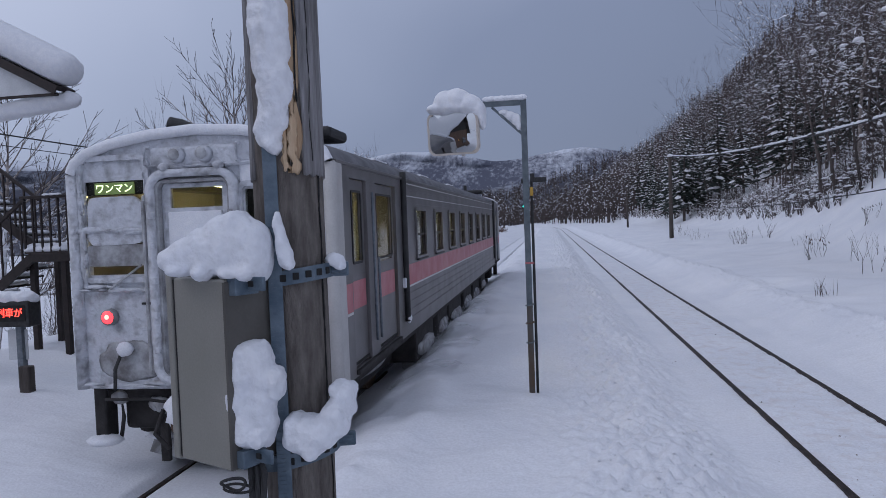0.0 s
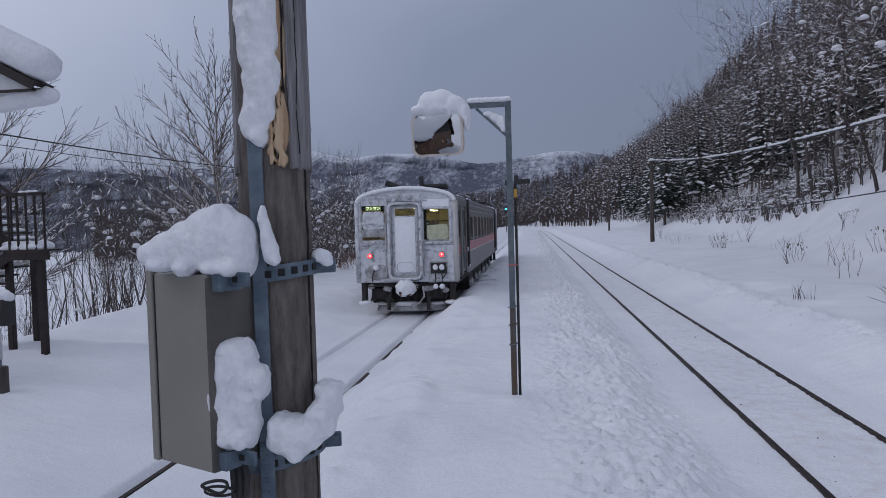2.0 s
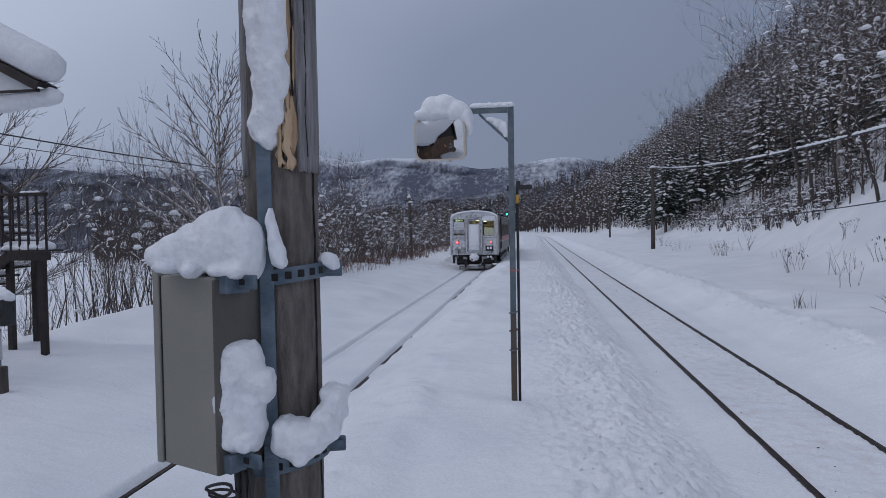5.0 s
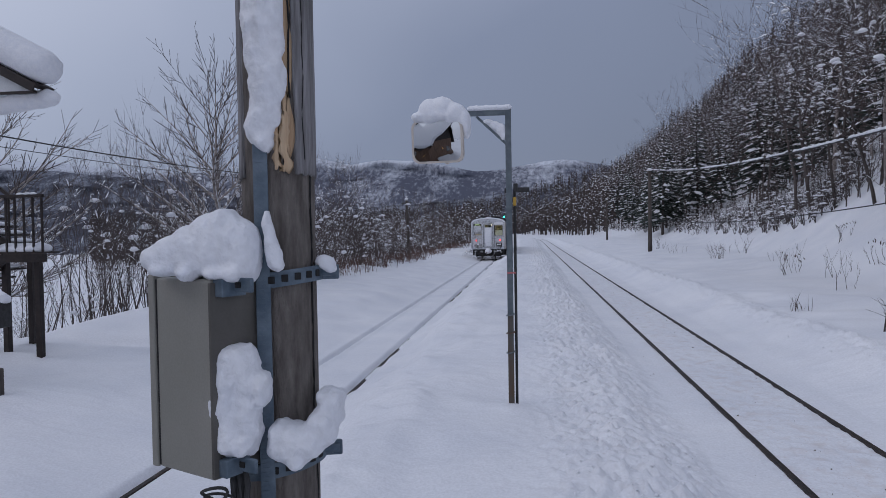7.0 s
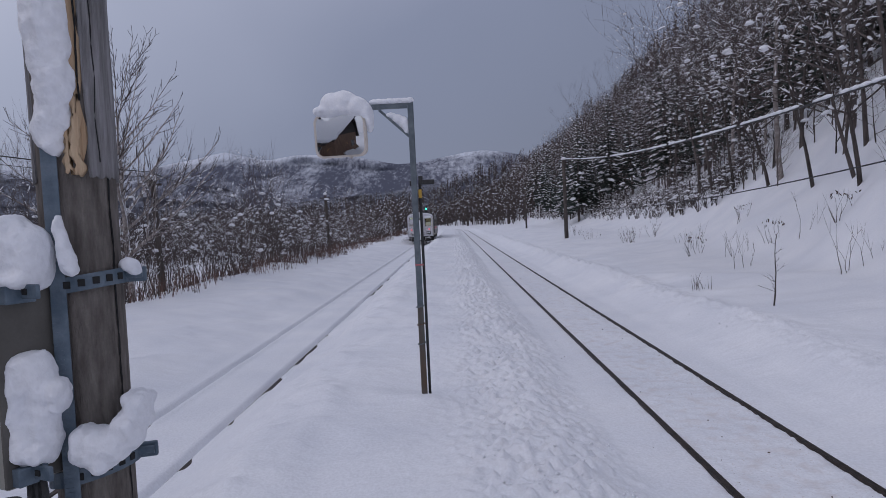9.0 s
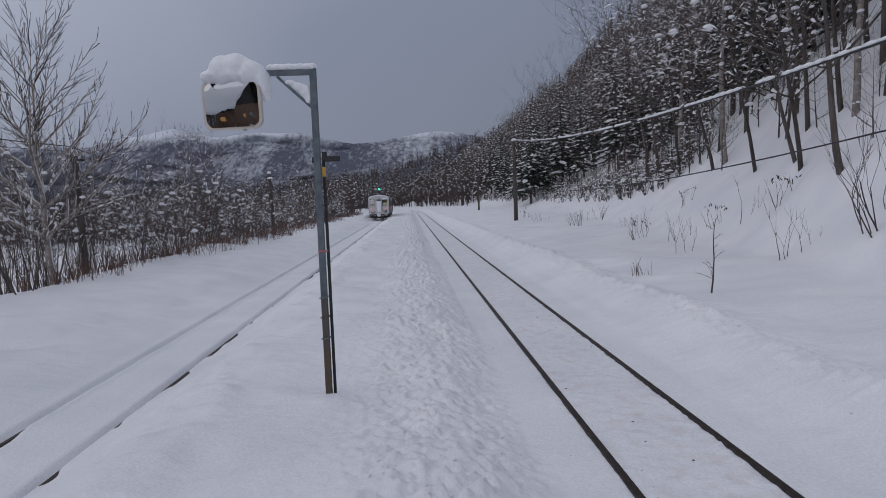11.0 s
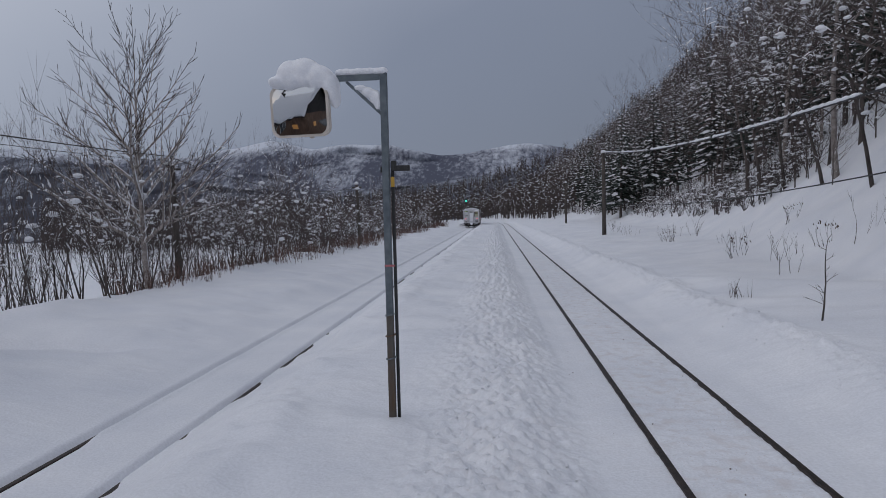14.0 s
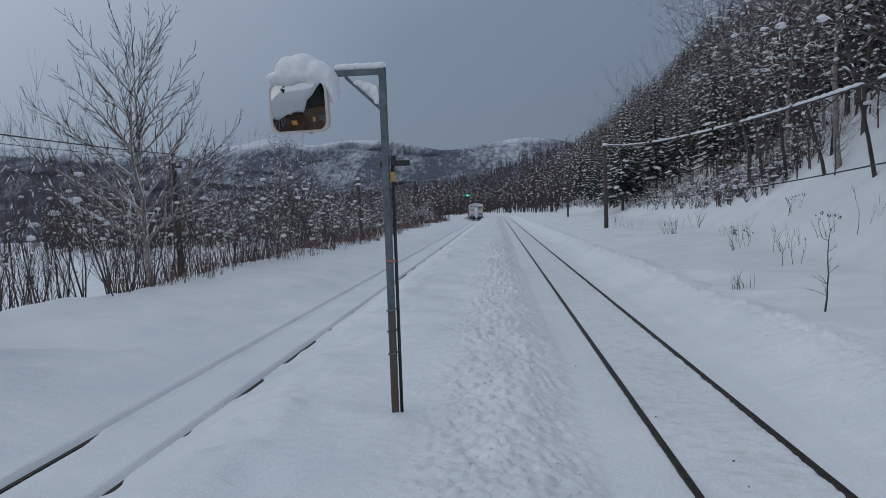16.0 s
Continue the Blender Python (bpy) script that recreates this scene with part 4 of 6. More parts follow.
def clods():
    """Crumbs thrown up by the plough: along the platform's edge, between the rails and on the far bank."""
    r = random.Random(61)
    for name, label, material, n, xs, lo, hi in (("snow_clods", "loose snow crumbs scattered along the ploughed edge", SNOW, 3000, ((-0.5, 0.95), (3.9, 4.9), (-0.2, 0.8)), 0.005, 0.020),
                                                 ("ballast_bits", "small brown grit lying on the packed snow", RUST, 110, ((1.75, 2.65), (0.2, 1.4)), 0.004, 0.013)):
        V, F = [], []
        for _ in range(n):
            a, b_ = xs[min(len(xs) - 1, int(r.random() ** 1.6 * len(xs)))]
            x, y = r.uniform(a, b_), 3.6 + 30 * r.random() ** 1.9
            s = lo + (hi - lo) * r.random() ** 3
            z = gz(x, y) + s * 0.3
            k = len(V)
            for dx, dy, dz in ((1, 0, 0), (0, 1, 0), (-1, 0, 0), (0, -1, 0), (0, 0, 1), (0, 0, -1)):
                V.append((x + s * dx * r.uniform(0.7, 1.4), y + s * dy * r.uniform(0.7, 1.4), z + s * dz * r.uniform(0.5, 1.0)))
            for i in range(4):
                F += [(k + i, k + (i + 1) % 4, k + 4), (k + (i + 1) % 4, k + i, k + 5)]
        tagged(mesh_ob(name, V, F, material, None, True), label, "snow" if material is SNOW else "grit", kind="stuff")


clods()


# ---- poles and wires ----
def utility_pole(x, y, h, r, label, lean=0.0):
    t = thing("utility_pole", label, "utility pole", "poles along the line")
    z = gz(x, y)
    part("pole", rod((x, y, z - 0.5), (x + lean, y, z + h), r, r * 0.75, 12), OLDPOLE, t, smooth=True)
    part("crossarm", box((x + lean, y, z + h - 0.25), (0.7, 0.08, 0.08), 0.01), OLDPOLE, t)
    for s in (-0.28, 0.28):
        part("insulator", rod((x + lean + s, y, z + h - 0.2), (x + lean + s, y, z + h - 0.05), 0.035, 0.025, 8), GALV, t)
    part("snow_cap", lump((x + lean, y, z + h + 0.03), (r * 1.2, r * 1.2, 0.12), 3, 0.1, 2), SNOW, t, smooth=True)
    return t


utility_pole(7.55, 48.2, 5.6, 0.15, "weathered wooden utility pole standing in roadside snow")
utility_pole(9.5, 92, 5.4, 0.13, "thin utility pole far along the line")
utility_pole(-12.11, 26.6, 4.6, 0.13, "leaning wooden utility pole among the shrubs", -0.12)
utility_pole(-9.3, 48.0, 4.25, 0.12, "slim utility pole behind the thicket", -0.15)
utility_pole(-13.4, 3.0, 5.2, 0.14, "wooden utility pole beside the station stairs")


def wire(a, b, sag, r, label, snow=0.0, seed=0):
    a, b = Vector(a), Vector(b)
    pts = []
    for i in range(41):
        k = i / 40
        p = a.lerp(b, k)
        p.z -= 4 * sag * k * (1 - k)
        pts.append(p)
    t = thing("overhead_wire", label, "wire", "overhead wires")
    part("cable", tube(pts, r, 6), WIRE, t)
    if snow:
        rr = random.Random(seed)
        sn = []
        for i in range(200):
            k = (i + 0.5) / 200
            p = a.lerp(b, k)
            p.z += -4 * sag * k * (1 - k) + r + snow * 0.45
            if rr.random() < 0.9:
                d = (b - a).length / 200
                s = snow * rr.uniform(0.6, 1.25)
                sn.append(lump(p, (s * 0.75, d * 0.75, s), i, 0.2, 1))
        tagged(part("snow_load", join(sn), SNOW, t, "snow clinging along the cable", True), kind="stuff")
    return t


wire((7.55, 48.2, 6.25), (7.55, -20, 6.25), 1.80, 0.022, "drooping cable loaded with a thick line of snow", 0.05, 5)
wire((7.55, 48.2, 3.02), (7.55, -20, 6.78), 2.0, 0.016, "thin black cable sagging over the slope")
wire((-12.2, 26.6, 4.75), (-13.4, 3.0, 5.0), 0.25, 0.018, "black cable between wooden poles")
wire((-12.2, 26.6, 4.55), (-13.4, 3.0, 4.7), 0.25, 0.010, "thin black cable between wooden poles")
wire((-12.2, 26.6, 4.7), (-9.45, 48.0, 4.3), 0.7, 0.016, "black cable running on behind the thicket")


# ---- the post in the foreground, with its cabinet and snow ----
def heap(name, spec, parent, thick, seed, label="", voxel=0.004, crumple=0.014, rough=0.30, square=2.0):
    """One mass of clinging snow, grown together from rounded lobes (x, y, z, half-width, half-height)."""
    bms = [lump((x, y, z), (rx * 1.12, thick, rz * 1.12), seed + i, rough, 3, 2.4, square=square) for i, (x, y, z, rx, rz) in enumerate(spec)]
    ob = part(name, join(bms), SNOW, parent, label, True)
    rm = ob.modifiers.new("fuse", "REMESH")
    rm.mode, rm.voxel_size, rm.use_smooth_shade = "VOXEL", voxel, True
    sm = ob.modifiers.new("settle", "SMOOTH")
    sm.factor, sm.iterations = 0.5, 12
    tex = bpy.data.textures.new(name + "_crumple", "CLOUDS")
    tex.noise_scale, tex.noise_depth = crumple * 2.2, 3
    dp = ob.modifiers.new("crumple", "DISPLACE")
    dp.texture, dp.strength, dp.mid_level = tex, crumple * 0.62, 0.5
    if crumple > 0.008:
        crust = bpy.data.textures.new(name + "_crust", "CLOUDS")
        crust.noise_scale, crust.noise_depth = crumple * 0.8, 2
        dq = ob.modifiers.new("crust", "DISPLACE")
        dq.texture, dq.strength, dq.mid_level = crust, crumple * 0.32, 0.5
    return ob


NEAR = Vector((-0.695, 0.062, 2.267))
SET_BACK = Matrix.Translation(NEAR) @ Matrix.Scale(0.934, 4) @ Matrix.Translation(-NEAR)  # the post stands a little closer than it was drawn up
PX, PY, PR = -1.131, 1.2, 0.063
FACE = math.atan2(-1.126, 0.436)  # direction in which the open side of the post looks


def post_shell(a0, a1, z0, z1, r0, r1, seed, nz=60, ragged=0.0):
    """A curved shell of wood on the post between two turns (degrees, to the right of FACE), with thickness and torn ends."""
    bm = bmesh.new()
    rr = random.Random(seed)
    na = max(4, int(abs(a1 - a0) / 5))
    grid = []
    for lay in (r0, r1):
        g = []
        for i in range(nz + 1):
            row = []
            for j in range(na + 1):
                k = j / na
                jit = ragged * (noise.noise(Vector((i * 0.35, lay * 9, seed + (j > na / 2) * 5))) if j in (0, na) else 0)
                a = FACE + radians(a0 + (a1 - a0) * k + jit * 14)
                z = z0 + (z1 - z0) * i / nz
                if i == 0 and ragged:
                    z += 0.02 * ragged * noise.noise(Vector((j * 0.9, seed, 0)))
                r = PR * lay * (1 + 0.02 * noise.noise(Vector((math.cos(a) * 4, math.sin(a) * 4, z * 6 + seed))))
                row.append(bm.verts.new((PX + r * math.cos(a), PY + r * math.sin(a), z)))
            g.append(row)
        grid.append(g)
    g0, g1 = grid
    for g in grid:
        for i in range(nz):
            for j in range(na):
                bm.faces.new((g[i][j], g[i][j + 1], g[i + 1][j + 1], g[i + 1][j]))
    for i in range(nz):
        for j in (0, na):
            bm.faces.new((g0[i][j], g1[i][j], g1[i + 1][j], g0[i + 1][j]))
    for j in range(na):
        for i in (0, nz):
            bm.faces.new((g0[i][j], g0[i][j + 1], g1[i][j + 1], g1[i][j]))
    return bm


def wooden_post():
    t = thing("wooden_post", "old wooden post, splintered and snow-plastered, standing on the platform", "post", m=SET_BACK)
    part("core", post_shell(-180, 180, -0.3, 4.4, 0.2, 0.975, 1, 150), WOODPOST, t, smooth=True)
    part("bark_shell", post_shell(26, 150, 2.365, 4.4, 0.9, 1.04, 2, 90, 0.5), GREYWOOD, t, "weathered grey outer wood", True)
    part("bark_shell", post_shell(-170, -62, 2.36, 4.4, 0.9, 1.03, 3, 90, 0.5), GREYWOOD, t, "weathered grey outer wood", True)
    part("split_wood", post_shell(-6, 24, 2.40, 4.4, 0.9, 1.005, 4, 90, 1.0), FRESHWOOD, t, "freshly split pale wood", True)
    part("splinter", post_shell(6, 15, 2.368, 2.50, 0.98, 1.10, 7, 16, 1.0), FRESHWOOD, t, "hanging pale splinter", True)
    part("splinter", post_shell(-5, 3, 2.372, 2.46, 0.98, 1.06, 9, 14, 1.0), FRESHWOOD, t, "hanging pale splinter", True)
    for a, z0, z1, w in ((56, 1.95, 2.40, 1.3), (40, 2.39, 2.72, 1.0), (62, 1.2, 1.9, 1.0), (18, 2.49, 2.9, 1.4), (9.5, 2.375, 2.47, 1.2)):
        ang = FACE + radians(a)
        pts = [(PX + PR * 1.0 * math.cos(ang + 0.06 * noise.noise(Vector((z * 14, a, 0)))), PY + PR * 1.0 * math.sin(ang + 0.06 * noise.noise(Vector((z * 14, a, 0)))), z)
               for z in np.linspace(z0, z1, 20)]
        if z0 > 2.36:
            pts = [((x - PX) * 1.035 + PX, (y - PY) * 1.035 + PY, z) for x, y, z in pts]
        part("crack", tube(pts, 0.0013 * w, 5), DARKGAP, t, "dark drying crack")
    heap("snow_column", [(-1.123, 1.12, 2.616, 0.0288, 0.056), (-1.125, 1.13, 2.569, 0.0304, 0.052), (-1.121, 1.13, 2.519, 0.028, 0.047), (-1.126, 1.14, 2.476, 0.0248, 0.043), (-1.137, 1.14, 2.444, 0.02, 0.034), (-1.128, 1.14, 2.42, 0.0136, 0.019), (-1.124, 1.12, 2.7, 0.0288, 0.06), (-1.126, 1.12, 2.78, 0.0272, 0.06), (-1.126, 1.12, 2.87, 0.0264, 0.06)],
         t, 0.034, 40, "packed snow blown onto the post")
    return t


wooden_post()


def steel_band(z, tilt, lug, label):
    """A slotted steel strap clamped round the post, with a bolted lug."""
    t = thing("pole_band", label, "bracket", "bands on the post", m=SET_BACK)
    n, rb, h = 40, PR * 1.10, 0.013
    bm = bmesh.new()
    rings = []
    for r, zz in ((rb, -h), (rb + 0.004, -h), (rb + 0.004, h), (rb, h)):
        rings.append([bm.verts.new((PX + r * math.cos(2 * math.pi * k / n), PY + r * math.sin(2 * math.pi * k / n), z + zz + tilt * r * math.cos(2 * math.pi * k / n))) for k in range(n)])
    for q in range(4):
        for k in range(n):
            a, b = rings[q], rings[(q + 1) % 4]
            bm.faces.new((a[k], a[(k + 1) % n], b[(k + 1) % n], b[k]))
    part("strap", bm, GALVBLUE, t)
    for k in range(5):
        a = FACE + radians(-12 + 17 * k)
        r = rb + 0.0045
        rot = Matrix.Rotation(a, 4, "Z")
        part("slot", box((PX + r * math.cos(a), PY + r * math.sin(a), z + tilt * r * math.cos(a)), (0.003, 0.011, 0.012), 0.001, rot), DARKGAP, t)
    a = FACE + radians(84)
    d = Vector((math.cos(a), math.sin(a), 0))
    c = Vector((PX, PY, z + tilt * rb)) + d * (rb + 0.014)
    part("lug", box(c, (0.036, 0.012, 0.026), 0.003, Matrix.Rotation(a, 4, "Z")), GALVBLUE, t)
    part("bolt", rod(c + Vector((0.004, -0.012, 0)) , c + Vector((0.004, 0.02, 0)), 0.007, seg=6), GALV, t)
    part("bolt", rod(c - d * 0.016 + Vector((0, -0.010, 0.001)), c + d * 0.016 + Vector((0, -0.010, 0.001)), 0.0075, seg=10), GALVBLUE, t)
    return t


steel_band(2.188, 0.14, True, "slotted blue-grey steel band clamped round the post")
steel_band(1.872, 0.20, True, "slotted steel band with snow heaped on it")


# dark brown that paints the shade between cabinet and post
SHADEPAINT = mat("shaded_back_brown", (0.075, 0.070, 0.062), (0.125, 0.117, 0.105), 0.7, 0, 8, 0.15, 200, dist=0.001)


def cabinet():
    t = thing("equipment_cabinet", "beige steel cabinet strapped to the post under a snow cap", "electrical box", m=Matrix.Translation((-0.007, 0, 0)) @ Matrix.Translation(NEAR) @ Matrix.Scale(0.875, 4) @ Matrix.Translation(-NEAR))
    cx, cy = -1.213, 1.118
    ux, uy = -0.155, 0.074
    ln = math.hypot(ux, uy)
    ang = math.atan2(uy, ux)
    rot = Matrix.Rotation(ang, 4, "Z")
    ax, sd = Vector((ux / ln, uy / ln, 0)), Vector((-uy / ln, ux / ln, 0)) * -1
    sd = Vector((uy / ln, -ux / ln, 0))
    if sd.y < 0:
        sd = -sd
    depth, zc, zh = 0.115, 2.024, 0.335
    body = Vector((cx, cy, zc)) + ax * 0.073 + sd * depth / 2
    part("body", box(body, (0.146, depth, zh), 0.004, rot), BOXPAINT, t)
    gap = Vector((cx, cy, zc)) + ax * 0.149 + sd * depth / 2
    part("seal", box(gap, (0.007, depth - 0.006, zh - 0.006), 0, rot), BLACK, t)
    door = Vector((cx, cy, zc + 0.002)) + ax * 0.160 + sd * depth / 2
    part("door", box(door, (0.016, depth + 0.004, zh + 0.008), 0.003, rot), BOXPAINT, t)
    # added plate; its colour darkens the cabinet's back face as shade would
    plate = Vector((cx, cy, zc)) - ax * 0.003 + sd * depth / 2
    part("shade_plate", box(plate, (0.006, depth + 0.01, zh - 0.01), 0.001, rot), SHADEPAINT, t, "added back plate in a painted shade brown")
    for z in (2.178, 1.878):
        c = Vector((cx, cy, z)) - ax * 0.012 + sd * 0.030
        part("bracket", box(c, (0.024, 0.050, 0.030), 0.002, rot), GALVBLUE, t)
        part("bracket", box(c - ax * 0.026 + sd * 0.004 + Vector((0, 0, 0.004)), (0.050, 0.008, 0.024), 0.002, rot), GALVBLUE, t)
        part("bracket_slot", box(c - ax * 0.022 - sd * 0.001 + Vector((0, 0, 0.004)), (0.012, 0.003, 0.010), 0.001, rot), DARKGAP, t)
    for k in range(3):
        pts = [(-1.196 + 0.01 * k, 1.15, 1.87), (-1.190 + 0.012 * k, 1.14, 1.845), (-1.185 + 0.010 * k, 1.13, 1.81), (-1.17 + 0.012 * k, 1.15, 1.70), (-1.165 + 0.01 * k, 1.17, 1.3), (-1.165 + 0.01 * k, 1.17, 0.2)]
        part("cable", tube(pts, 0.006, 8), BLACK, t)
    loop = [(-1.215 + 0.022 * math.cos(a), 1.12 + 0.006 * math.sin(2 * a), 1.835 + 0.010 * math.sin(a)) for a in np.linspace(0, 2 * math.pi, 24)]
    part("cable_loop", tube(loop, 0.0028, 6), BLACK, t)
    loop = [(-1.210 + 0.026 * math.cos(a), 1.125, 1.826 + 0.008 * math.sin(a)) for a in np.linspace(0, 2 * math.pi, 24)]
    part("cable_loop", tube(loop, 0.0024, 6), BLACK, t)
    heap("snow_cap", [(-1.315, 1.150, 2.227, 0.025, 0.021), (-1.288, 1.150, 2.232, 0.031, 0.031), (-1.257, 1.150, 2.239, 0.031, 0.040), (-1.229, 1.155, 2.250, 0.027, 0.048), (-1.207, 1.160, 2.267, 0.019, 0.039), (-1.191, 1.165, 2.251, 0.023, 0.045), (-1.171, 1.170, 2.235, 0.019, 0.050), (-1.202, 1.165, 2.283, 0.014, 0.025), (-1.298, 1.140, 2.209, 0.021, 0.012), (-1.257, 1.140, 2.203, 0.014, 0.014), (-1.182, 1.155, 2.200, 0.019, 0.015), (-1.208, 1.150, 2.202, 0.023, 0.011)],
         t, 0.046, 60, "thick soft cap of snow", crumple=0.007, rough=0.06, square=2.3)
    heap("snow_clump", [(-1.203, 1.150, 2.036, 0.020, 0.035), (-1.188, 1.150, 2.061, 0.023, 0.017), (-1.207, 1.150, 1.985, 0.019, 0.042), (-1.204, 1.150, 1.935, 0.020, 0.037), (-1.187, 1.150, 1.910, 0.027, 0.017), (-1.173, 1.160, 2.030, 0.019, 0.045), (-1.176, 1.160, 1.944, 0.023, 0.052), (-1.144, 1.165, 2.002, 0.009, 0.027)],
         t, 0.032, 70, "snow wedged between cabinet and post", crumple=0.015, rough=0.2, square=2.8)
    return t


cabinet()


def steel_strap():
    t = thing("steel_strap", "blue-grey notched steel bar fixed upright on the post", "steel bar", m=SET_BACK)
    a, b = Vector((-1.1275, 1.118, 1.60)), Vector((-1.134, 1.127, 2.425))
    zax = (b - a).normalized()
    yax = Vector((-math.cos(FACE), -math.sin(FACE), 0))
    xax = yax.cross(zax).normalized()
    m = Matrix((xax, yax, zax)).transposed().to_4x4()
    part("bar", box((a + b) / 2, (0.0235, 0.004, (b - a).length), 0.001, m), GALVBLUE, t)
    teeth = bmesh.new()
    for i in range(110):
        cc = a.lerp(b, (i + 0.5) / 110) - yax * 0.0024 - xax * 0.004
        add_box(teeth, cc, (0.013, 0.0014, 0.0028), 0, m)
    ob = part("teeth", teeth, GALVBLUE, t, "fine row of notches")
    ob["kind"] = "stuff"
    heap("snow_clump", [(-1.121, 1.118, 2.283, 0.006, 0.022), (-1.116, 1.120, 2.250, 0.010, 0.028), (-1.110, 1.120, 2.227, 0.013, 0.020), (-1.104, 1.120, 2.214, 0.010, 0.010)], t, 0.016, 80, "snow caught behind the bar", crumple=0.008)
    return t


steel_strap()
tt = thing("snow_collar", "drooping collar of snow on the lower post band", "snow", m=SET_BACK)
heap("snow_mass", [(-1.110, 1.130, 1.927, 0.015, 0.030), (-1.086, 1.130, 1.922, 0.022, 0.031), (-1.063, 1.135, 1.925, 0.023, 0.026), (-1.042, 1.145, 1.946, 0.021, 0.030), (-1.031, 1.160, 1.970, 0.015, 0.032), (-1.023, 1.170, 1.989, 0.009, 0.013), (-1.078, 1.130, 1.896, 0.012, 0.013), (-1.045, 1.170, 1.994, 0.010, 0.010)],
     tt, 0.036, 90, crumple=0.013, rough=0.18, square=2.6)
tt = thing("snow_pad", "small pad of snow lying on a steel band", "snow", m=SET_BACK)
heap("snow_mass", [(-1.05, 1.2, 2.215, 0.018, 0.013), (-1.04, 1.2, 2.206, 0.012, 0.009)], tt, 0.014, 95)


# ---- convex mirror on its post ----
MIRROR = bpy.data.materials.new("mirror_silver")
MIRROR.use_nodes = True
MIRROR.node_tree.nodes["Principled BSDF"].inputs["Metallic"].default_value = 1
MIRROR.node_tree.nodes["Principled BSDF"].inputs["Roughness"].default_value = 0.015
MIRROR.node_tree.nodes["Principled BSDF"].inputs["Base Color"].default_value = (0.64, 0.65, 0.66, 1)
CREAM = mat("cream_plastic_rim", (0.50, 0.45, 0.40), (0.62, 0.57, 0.52), 0.5, 0, 6, 0.05, 80)
REDTAPE = mat("faded_red_tape", (0.38, 0.10, 0.11), (0.50, 0.16, 0.17), 0.6, 0, 10, 0.1, 90)
YELLOW = mat("yellow_label", (0.45, 0.27, 0.03), (0.55, 0.34, 0.05), 0.6, 0, 10, 0.1, 90)


def platform_mirror():
    t = thing("convex_mirror", "square convex mirror on a grey steel post, capped with snow", "mirror", m=pose(-1.752, 7.93, 3.315, 4.9, 0.5, -12.6))
    w, h, r, R = 0.585, 0.455, 0.075, 2.0
    bm = bmesh.new()
    ol = rounded(w, h, r, 6)
    c = bm.verts.new((0, -0.052, 0))
    prev, first = None, None
    for f in (0.2, 0.4, 0.6, 0.8, 1.0):
        ring = []
        for x, z in ol:
            x, z = x * f, z * f
            ring.append(bm.verts.new((x, -0.052 + (R - math.sqrt(R * R - x * x - z * z)), z)))
        k = len(ring)
        for i in range(k):
            j = (i + 1) % k
            bm.faces.new((prev[i], prev[j], ring[j], ring[i]) if prev else (c, ring[j], ring[i]))
        prev = ring
    part("mirror_glass", bm, MIRROR, t, "silvered convex mirror face", True)
    part("rim", frame_ring(w + 0.05, h + 0.05, r + 0.02, 0.032, 0.05, 6), CREAM, t, "cream moulded rim")
    part("back_shell", extrude_poly(rounded(w + 0.03, h + 0.03, r + 0.01, 6), 0.03), CREAM, t).location = (0, 0.03, 0)
    part("drain_nub", box((0.11, 0, -0.262), (0.04, 0.03, 0.015), 0.004), CREAM, t)
    return t


platform_mirror()


def mirror_post():
    t = thing("mirror_post", "grey angle-steel post with a bracket arm, rusting near the snow", "post")
    for z0, z1, m in ((1.27, 3.675, POLEPAINT), (0.10, 1.27, None)):
        mm = m or RUSTPOLE
        part("upright", box((-0.934, 8.0, (z0 + z1) / 2), (0.064, 0.012, z1 - z0), 0.002), mm, t, "" if m else "rust-streaked lower section")
        part("upright", box((-0.903, 8.03, (z0 + z1) / 2), (0.010, 0.060, z1 - z0), 0.002), mm, t)
    part("arm", box((-1.195, 7.996, 3.633), (0.455, 0.012, 0.062), 0.002), POLEPAINT, t)
    part("arm", box((-1.19, 8.036, 3.661), (0.46, 0.06, 0.008), 0.002), POLEPAINT, t)
    a, b = Vector((-1.30, 8.005, 3.60)), Vector((-0.955, 8.005, 3.27))
    part("brace", box((a + b) / 2, (0.030, 0.010, (b - a).length), 0.002, (b - a).to_track_quat("Z", "Y").to_matrix().to_4x4() @ Matrix.Rotation(radians(90), 4, "Z")), POLEPAINT, t)
    for z in (1.06, 1.27, 0.83):
        part("band", tube([(-0.93 + 0.050 * math.cos(q), 8.02 + 0.055 * math.sin(q), z + 0.01 * math.cos(q)) for q in np.linspace(0, 6.283, 20)], 0.007, 6), RUST if z == 1.06 else POLEPAINT, t, "wire binding")
    part("tape", box((-0.915, 7.99, 1.765), (0.105, 0.010, 0.020), 0.002), REDTAPE, t, "faded red tape")
    part("conduit", rod((-0.868, 8.04, 0.05), (-0.868, 8.04, 2.74), 0.017, seg=10), BLACK, t, "black cable conduit", True)
    part("sensor_head", box((-0.855, 8.04, 2.76), (0.05, 0.06, 0.10), 0.006), BLACK, t)
    part("sensor_arm", box((-0.77, 8.04, 2.735), (0.15, 0.05, 0.055), 0.006), BLACK, t)
    part("clip", box((-0.975, 8.02, 2.725), (0.018, 0.05, 0.06), 0.004), BLACK, t)
    part("label_patch", box((-0.868, 8.02, 2.60), (0.038, 0.010, 0.10), 0.003), YELLOW, t)
    return t


